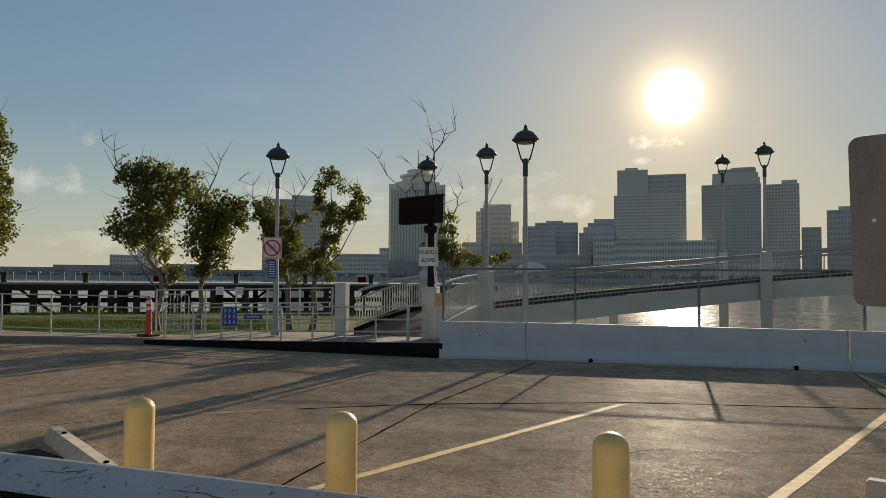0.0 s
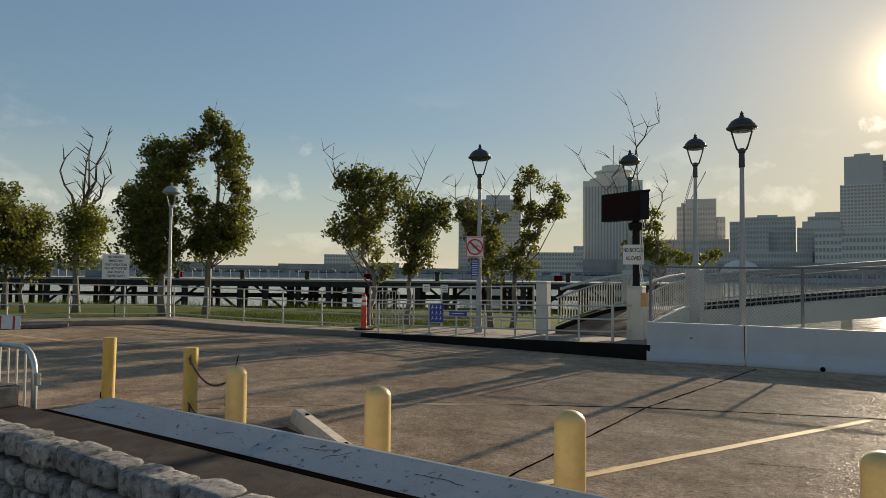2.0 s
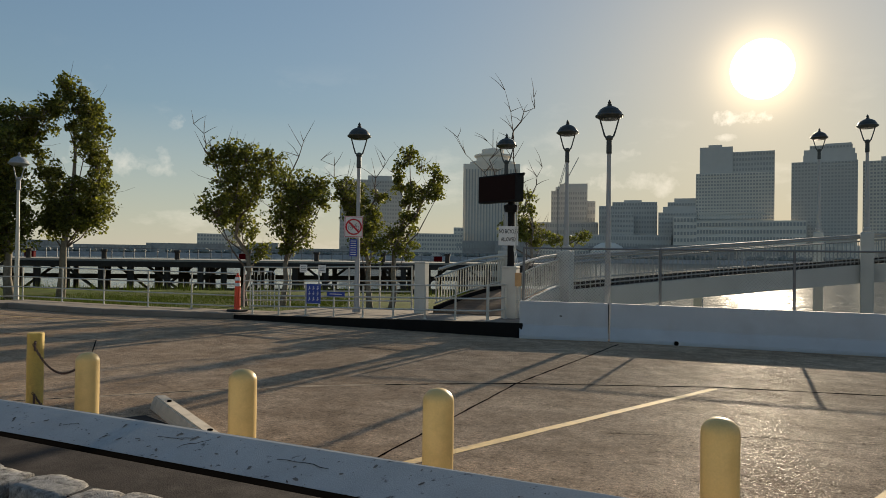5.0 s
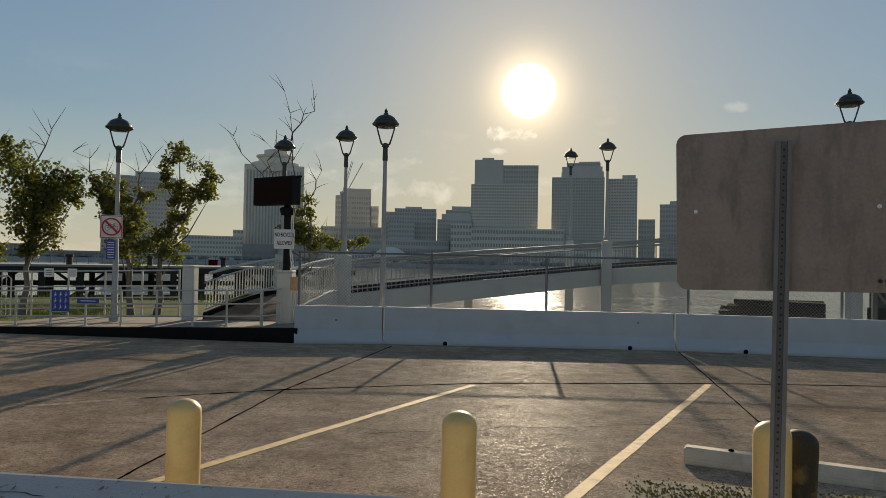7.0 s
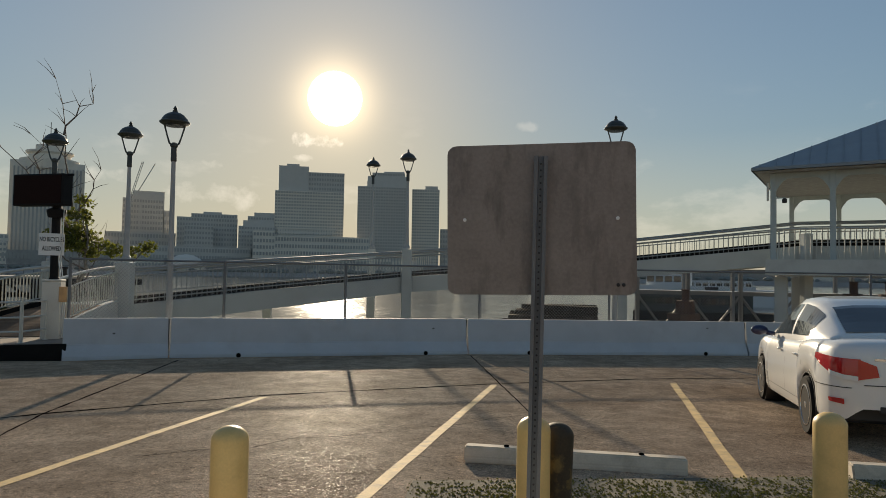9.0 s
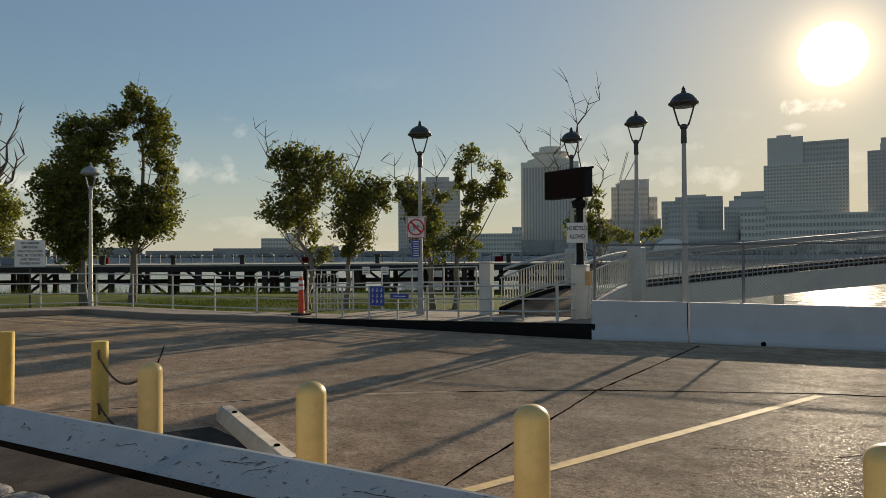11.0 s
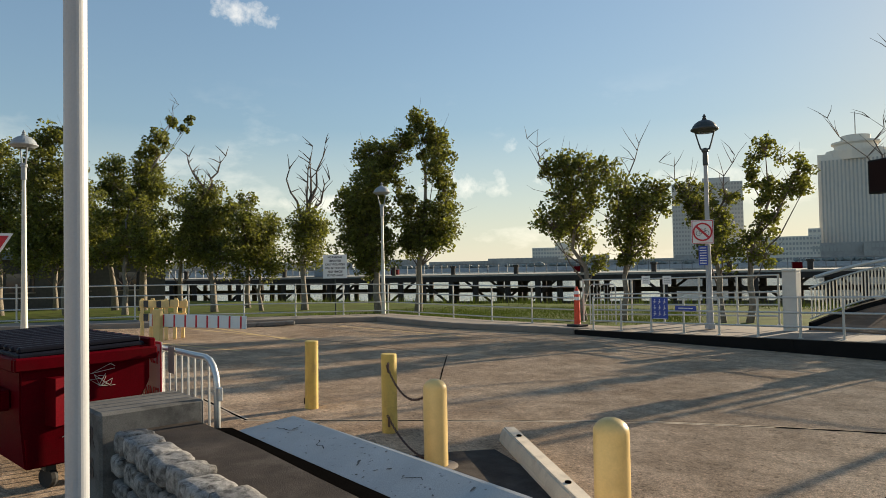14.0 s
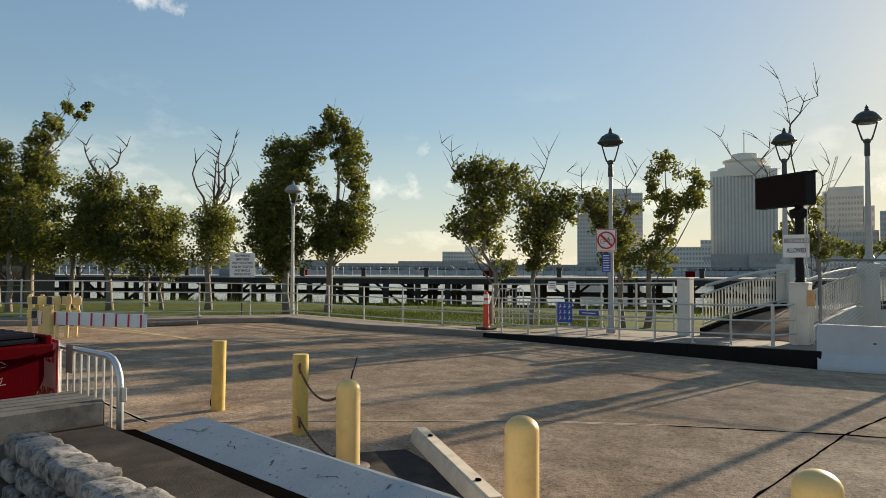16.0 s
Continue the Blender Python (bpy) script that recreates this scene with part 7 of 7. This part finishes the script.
tree(-30.6, 12.3, -0.5, [(0.1, 3.8, 1.04), (0.0, 2.8, 1.09), (0.4, 4.2, 0.78), (0.9, 3.8, 0.41), (-0.1, 1.8, 0.88)], BROKEN, seed=7, grow=1.1, low=1.35, dens=1.25, leaf=0.062, leaves=36, bridge=0.8, bare=((0.1, 4.0, 0.6, 7.6), (0.0, 4.0, -0.7, 6.6), (0.2, 4.4, 1.1, 7.8), (0.2, 4.2, 0.35, 7.1), (0.3, 4.4, 1.3, 6.2)), trunk=0.16)
tree(-32.46, 10.91, -0.5, [(-0.8, 4.1, 0.95), (0.3, 3.9, 0.9), (-0.3, 2.9, 1.06), (-0.9, 2.6, 0.9), (0.4, 2.3, 0.85), (-0.4, 1.8, 0.8)], LEAFY, seed=8, grow=1.1, low=1.35, dens=1.25, leaf=0.062, leaves=36, bridge=0.8)
tree(-33.65, 9.03, -0.5, [(-0.4, 5.3, 1.06), (-0.9, 4.5, 0.95), (0.1, 4.0, 1.06), (-0.8, 3.2, 1.11), (0.3, 2.6, 1.06), (-0.3, 5.6, 0.64), (0.7, 4.8, 0.48), (-0.4, 2.1, 0.95)], BROKEN, seed=9, grow=1.1, low=1.35, dens=1.25, leaf=0.062, leaves=36, bridge=0.8, bare=((-0.4, 5.6, -1.2, 7.3), (-0.4, 5.6, 0.6, 7.4)), trunk=0.15)
tree(-40.08, 6.91, -0.5, [(1.5, 10.2, 0.36), (0.9, 9.1, 0.66), (0.3, 8.2, 0.84), (0.0, 7.3, 0.9), (0.7, 6.4, 1.08), (-0.3, 5.8, 1.02), (0.3, 4.3, 1.31), (-0.6, 3.4, 1.14), (0.9, 3.1, 1.2), (0.1, 2.2, 1.14), (2.5, 10.2, 0.24), (2.1, 9.8, 0.3)], TALL, seed=10, grow=1.1, low=1.35, dens=1.05, trunk=0.2, leaf=0.070, leaves=36, bridge=0.8, bare=((0.9, 9.2, 1.9, 11.2),))
tree(-38.02, 3.28, -0.5, [(-0.9, 8.4, 0.91), (0.0, 8.7, 0.59), (-1.3, 6.8, 1.18), (0.0, 6.8, 1.07), (0.5, 5.2, 1.18), (-1.1, 4.7, 1.34), (-1.6, 3.1, 1.34), (0.3, 3.3, 1.34), (1.3, 4.1, 1.02), (-0.3, 2.3, 1.18)], TALL, seed=11, grow=1.1, low=1.35, dens=1.05, trunk=0.2, leaf=0.070, leaves=36, bridge=0.8)
tree(-41.65, 5.77, -0.5, [(0.0, 7.5, 0.91), (0.5, 6.2, 0.91), (-0.5, 6.5, 0.79), (0.2, 4.7, 1.1), (-0.5, 3.5, 1.1)], TALL, seed=12, grow=1.1, low=1.35, dens=1.05, trunk=0.16, leaf=0.070, leaves=36, bridge=0.8)
for tx, ty, ts in ((-37.0, 8.2, 41), (-46.0, 3.2, 42), (-36.2, 11.4, 43), (-35.3, 5.4, 44)):
    tree(tx, ty, -0.55, [(0.3 * (ts % 3) - 0.3, 5.5, 0.75), (0.8, 4.3, 0.95), (-0.9, 4.6, 0.8), (0.2, 3.4, 1.15), (-0.9, 2.9, 0.85), (0.9, 2.8, 0.8)], LEAFY, seed=ts, low=1.9, dens=0.7, trunk=0.13, leaf=0.070, leaves=36, bridge=0.8)
tree(-42.0, 0.5, -0.5, [(0.0, 8.0, 1.0), (0.9, 6.5, 1.1), (-1.0, 6.5, 1.1), (0.2, 4.8, 1.3), (-1.1, 3.6, 1.2), (1.1, 3.4, 1.2), (0, 2.4, 1.1)], TALL, seed=13, grow=1.1, low=1.35, dens=1.05, trunk=0.18, leaf=0.070, leaves=36, bridge=0.8)
tree(-8.9, 20.6, -0.4, [(-0.5, 2.7, 0.36), (-0.1, 3.0, 0.39), (0.4, 2.9, 0.47), (0.9, 2.5, 0.47), (0.4, 3.8, 0.28), (1.6, 2.3, 0.28), (2.1, 2.5, 0.24), (0.3, 2.3, 0.39)], "small half-bare tree with yellowing leaves behind the message board", seed=14, dens=0.6, trunk=0.08,
     bare=((0.0, 3.0, -2.0, 5.7), (0.1, 3.4, -0.35, 7.3), (0.2, 3.2, 0.8, 4.7), (-0.6, 4.0, -0.9, 5.6), (-0.2, 5.7, 0.55, 7.0)))


def grass():
    rr = random.Random(21)
    verts, faces = [], []

    def blades(x, y, z, n, h, s):
        for _ in range(n):
            px, py = x + rr.gauss(0, s), y + rr.gauss(0, s)
            a, hh = rr.uniform(0, 6.3), h * rr.uniform(0.5, 1.3)
            w = 0.012 * (1 + h)
            n0 = len(verts)
            verts.extend(((px - w * math.cos(a), py - w * math.sin(a), z), (px + w * math.cos(a), py + w * math.sin(a), z), (px + rr.uniform(-0.3, 0.3) * hh, py + rr.uniform(-0.3, 0.3) * hh, z + hh)))
            faces.append((n0, n0 + 1, n0 + 2))
    for i, (p, q) in enumerate(zip(SHORE, SHORE[1:])):      # rough growth along the water's edge
        if i < 2:
            continue
        l = (Vector(q) - Vector(p)).length
        for k in range(int(l * 9)):
            c = Vector(p).lerp(Vector(q), rr.random())
            blades(c.x + rr.gauss(0, 0.5), c.y + rr.gauss(0, 0.5), lawn_z(c.x, c.y) - 0.12, 10, rr.choice((0.25, 0.35, 0.5)), 0.22)
    for k in range(3200):                                    # mown turf behind the railing
        u, v = rr.random(), rr.random() ** 1.4
        a = Vector((-23.0, 4)).lerp(Vector((-22.2, 13)), rr.random()) if rr.random() < 0.25 else Vector((-22.2, 12.9)).lerp(Vector((-12.2, 15.6)), u)
        p = a + Vector((-0.55, 0.8)) * (v * 8)
        blades(p.x, p.y, lawn_z(p.x, p.y) - 0.02, 8, 0.08, 0.2)
    me = bpy.data.meshes.new("grass")
    me.from_pydata(verts, [], faces)
    me.materials.append(M_GRASS)
    tagged(new("grass", me), "green lawn grass, rougher along the water's edge", "grass", kind="stuff")
    verts, faces = [], []
    for k in range(4200):                                    # the verge between the wheel stops and the bollards
        x = rr.uniform(0.65, 8.0)
        y = 5.17 + 0.01 * x - rr.random() ** 0.8 * 1.3
        blades(x, y, gz(x, y) + 0.028, 6, 0.014, 0.05)
    for x, y in ((5.0, 19.0), (7.6, 18.6), (8.2, 19.2), (9.5, 18.8)):
        for k in range(60):
            blades(x + rr.gauss(0, 0.4), y, -1.0, 6, 1.0, 0.3)
    me = bpy.data.meshes.new("verge_grass")
    me.from_pydata(verts, [], faces)
    me.materials.append(M_VERGE)
    tagged(new("verge_grass", me), "short dry grass on the verge", "grass", kind="stuff")
    bm = prism([(0.62, 5.2), (8.2, 5.28), (8.2, 3.4), (0.35, 3.6)], lambda x, y: gz(x, y) - 0.1, lambda x, y: gz(x, y) + 0.03)
    tagged(part("verge_ground", bm, M_BANK), "narrow grass verge", "ground", kind="structure")


grass()

# ---- the far bank ----


def at_far(az, dist):
    return dist * math.sin(radians(az)), dist * math.cos(radians(az))


def far_block(t, az0, az1, dist, z0, z1, mat, deep=30.0, bands=0, glassmat=None, ribs=0, name="wall"):
    """A block of a far building between two bearings, with proud floor bands or ribs."""
    am = (az0 + az1) / 2
    w = 2 * dist * math.tan(radians((az1 - az0) / 2))
    m = pose(*at_far(am, dist), 0, 0, 0, -am)
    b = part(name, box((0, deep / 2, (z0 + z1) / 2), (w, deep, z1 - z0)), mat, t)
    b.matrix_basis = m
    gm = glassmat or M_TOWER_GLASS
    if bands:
        h = (z1 - z0) / bands
        first = None
        nx = max(3, int(w / 3.3))
        verts, faces = [], []
        for k in range(bands):
            if first is None:
                bm = bmesh.new()
                for i in range(nx):
                    bx(bm, (-w / 2 + w * (i + 0.5) / nx, -0.2, 0), (w / nx * 0.62, 0.8, h * 0.5))
                first = part("window_band", bm, gm, b)
                first["kind"] = "stuff"
                first.matrix_basis = Matrix.Translation((0, 0, z0 + h * (k + 0.5)))
            else:
                share("window_band", first.data, Matrix.Translation((0, 0, z0 + h * (k + 0.5))), b)["kind"] = "stuff"
    if ribs:
        rib = None
        for k in range(ribs):
            mm = Matrix.Translation((-w / 2 + w * (k + 0.5) / ribs, -0.3, (z0 + z1) / 2))
            if rib is None:
                rib = part("window_band", box((0, 0, 0), (w / ribs * 0.45, 1.0, (z1 - z0) * 0.96)), gm, b)
                rib.matrix_basis = mm
            else:
                share("window_band", rib.data, mm, b)
    return b


def elev(deg, dist):
    return 1.47 + dist * math.tan(radians(deg))


def skyline():
    Dn = 900.0
    g0 = WATER

    def tower(label, blocks, dist=Dn):
        t = thing("tower_building", label, "tower", Matrix())
        for az0, az1, e, mat, bands, ribs, dz in blocks:
            far_block(t, az0, az1, dist + dz, g0, elev(e, dist + dz), mat, 34.0, bands, None, ribs)
        return t
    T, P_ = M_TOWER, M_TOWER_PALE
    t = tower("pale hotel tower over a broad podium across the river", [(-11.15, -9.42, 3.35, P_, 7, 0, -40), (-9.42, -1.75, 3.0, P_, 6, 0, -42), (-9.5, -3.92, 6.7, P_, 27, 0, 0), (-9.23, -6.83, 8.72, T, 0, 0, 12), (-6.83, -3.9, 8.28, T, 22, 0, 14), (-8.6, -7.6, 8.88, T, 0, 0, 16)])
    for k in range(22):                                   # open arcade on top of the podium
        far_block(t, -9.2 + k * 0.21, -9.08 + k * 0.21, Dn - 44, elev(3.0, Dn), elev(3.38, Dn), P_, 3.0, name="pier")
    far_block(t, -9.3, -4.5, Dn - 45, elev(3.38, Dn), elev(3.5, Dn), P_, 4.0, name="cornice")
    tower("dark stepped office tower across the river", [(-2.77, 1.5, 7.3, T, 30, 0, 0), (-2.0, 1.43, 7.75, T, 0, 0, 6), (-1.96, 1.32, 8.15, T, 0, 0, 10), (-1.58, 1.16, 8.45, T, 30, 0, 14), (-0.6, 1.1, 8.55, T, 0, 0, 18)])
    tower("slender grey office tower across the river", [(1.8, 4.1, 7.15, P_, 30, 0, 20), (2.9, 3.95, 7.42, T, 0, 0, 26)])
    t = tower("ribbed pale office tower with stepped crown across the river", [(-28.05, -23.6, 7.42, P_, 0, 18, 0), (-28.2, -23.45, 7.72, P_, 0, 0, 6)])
    part("drum", lathe([(29, 116), (31, 126), (31, 128), (22, 129), (22, 134), (25, 136), (25, 138), (15, 139), (15, 145.5), (13, 146)], 40), P_, t, "round tiered crown").matrix_basis = pose(*at_far(-25.75, 925), 0)
    part("mast", lathe([(0.7, 142), (0.5, 174)], 6), M_TOWER, t).matrix_basis = pose(*at_far(-25.75, 925), 0)
    t = thing("tower_crane", "slim lattice tower crane beside an office block", "crane", pose(*at_far(-20.3, 880), 0, 0, 0, 20))
    bm = bmesh.new()
    tube(bm, [(0, 0, WATER), (0, 0, 88)], 1.0, 6)
    part("mast", bm, M_FARLOW, t)
    bm = bmesh.new()
    for dx in (-0.9, 0.9):
        tube(bm, [(dx, 0, 86), (dx + 12, 0, 130)], 0.45, 4)
    for k in range(10):
        bx(bm, (12 * k / 10 + 0.6, 0, 86 + 4.4 * k + 2), (2.4, 0.4, 0.5))
    part("jib", bm, M_FARLOW, t)
    tower("grey slab tower with a grid of windows across the river", [(-38.5, -33.3, 6.25, T, 20, 0, 0), (-36.2, -34.2, 6.6, T, 0, 0, 8)])
    tower("grey office block across the river", [(-20.85, -17.95, 5.5, T, 14, 0, 80), (-20.5, -17.93, 5.8, T, 0, 0, 84), (-20.15, -17.9, 6.08, T, 0, 0, 88), (-17.9, -17.25, 4.65, T, 8, 0, 80)])
    tower("long grey office block across the river", [(-16.95, -12.38, 4.25, T, 12, 0, 10), (-15.9, -12.4, 4.55, T, 13, 0, 14), (-15.0, -13.6, 4.7, T, 0, 0, 20), (-16.4, -14.2, 3.6, T, 10, 0, -6)])
    tower("grey block beside the hotel across the river", [(-12.3, -9.4, 3.7, T, 12, 0, -5), (-11.95, -9.5, 4.15, T, 0, 0, -2), (-11.6, -9.5, 4.5, T, 14, 0, 2), (-11.1, -9.5, 4.8, T, 0, 0, 6)])
    tower("low grey block across the river", [(4.2, 5.5, 3.85, T, 10, 0, 30)])
    tower("grey tower across the river", [(5.85, 8.2, 5.05, T, 14, 0, 20), (6.6, 7.4, 5.3, T, 0, 0, 24)])
    tower("low grey blocks across the river", [(8.4, 11.5, 2.6, T, 8, 0, 20), (12, 16, 1.7, T, 5, 0, 20), (17, 24, 1.2, T, 4, 0, 20)])
    tower("pale brick warehouse with window rows across the river", [(-32.8, -28.2, 1.85, P_, 6, 0, -60), (-28.95, -28.1, 2.38, P_, 7, 0, -50)])
    tower("long low terminal across the river", [(-23.6, -11.3, 1.9, T, 4, 0, -20), (-22, -17, 2.9, T, 6, 0, 40)])
    tower("pale block of flats across the river", [(-49.7, -46.7, 1.5, P_, 6, 0, -20), (-47.8, -46.4, 1.9, P_, 0, 0, -10)])
    rr = random.Random(31)
    az = -96.0
    while az < 40:
        wd = rr.uniform(2.0, 6.0)
        t = thing("far_warehouse", "low grey riverside warehouse on the far bank", "warehouse", Matrix(), "far riverside sheds")
        e = rr.uniform(0.35, 0.85) if az < -38 else rr.uniform(0.5, 1.3)
        d0 = 840 + rr.uniform(-20, 40)
        far_block(t, az, az + wd, d0, g0, elev(e, d0), M_FARLOW if rr.random() < 0.75 else M_TOWER_PALE, 40, rr.choice((0, 2, 3)))
        az += wd * rr.uniform(0.85, 1.05)
    t = thing("arena_dome", "low pale domed roof on the far bank", "building", pose(*at_far(-16.2, 830), 0))
    part("dome", lathe([(22, 0), (21, 8), (16, 15), (8, 19), (1, 20)], 24), M_TOWER_PALE, t, smooth=True)
    # far embankment
    bm = bmesh.new()
    prev = None
    for k in range(-110, 75, 3):
        a, b = at_far(k, 800), at_far(k, 1400)
        col = [bm.verts.new((*a, WATER - 0.5)), bm.verts.new((*at_far(k, 806), 0.6)), bm.verts.new((*b, 1.5))]
        if prev:
            for j in range(2):
                bm.faces.new((prev[j], prev[j + 1], col[j + 1], col[j]))
        prev = col
    tagged(part("backdrop_bank", bm, M_FARLOW), "far river embankment", "river bank", kind="structure")
    rr = random.Random(8)
    bm = bmesh.new()
    for k in range(420):
        a = rr.uniform(-100, 45)
        s = rr.uniform(1.5, 4)
        bmesh.ops.create_icosphere(bm, subdivisions=1, radius=s, matrix=Matrix.Translation((*at_far(a, rr.uniform(808, 830)), 1.5 + s * 0.4)) @ Matrix.Diagonal((1.6, 1.2, 0.8, 1)))
    for v in bm.verts:
        v.co += noise.noise_vector(v.co * 0.4) * 1.2
    # far trees are greyed so their colour carries the haze
    tagged(part("far_trees", bm, material("hazed_foliage", (0.22, 0.24, 0.22), 0.9, scale=0.3, bump=0)), "distant trees along the far bank", "trees", kind="stuff")
    t = thing("tower_crane", "distant lattice tower crane behind the blocks", "crane", pose(*at_far(-19.6, 960), 0, 0, 0, 19.6))
    bm = bmesh.new()
    tube(bm, [(0, 0, -4), (0, 0, 88)], 1.0, 4)
    part("mast", bm, M_TOWER, t)
    bm = bmesh.new()
    tube(bm, [(-12, 0, 86), (16, 0, 140)], 0.8, 4)
    part("jib", bm, M_TOWER, t)


skyline()


def lawn_house():
    t = thing("low_house", "low beige building half hidden by trees beyond the lawn", "building", pose(-52, 2, -0.6, 0, 0, 82))
    part("wall", box((0, 0, 1.5), (16, 7, 3.0)), M_BEIGE, t)
    part("roof", prism([(-8.4, -3.9), (8.4, -3.9), (8.4, 3.9), (-8.4, 3.9)], 3.0, 3.5), M_ROOF, t)
    for i in range(5):
        w = part("window", box((-6 + i * 3, -3.52, 1.6), (1.4, 0.08, 1.1)), M_CARGLASS, t)
        part("sill", box((-6 + i * 3, -3.58, 1.0), (1.6, 0.14, 0.08)), M_WALK, w)


lawn_house()
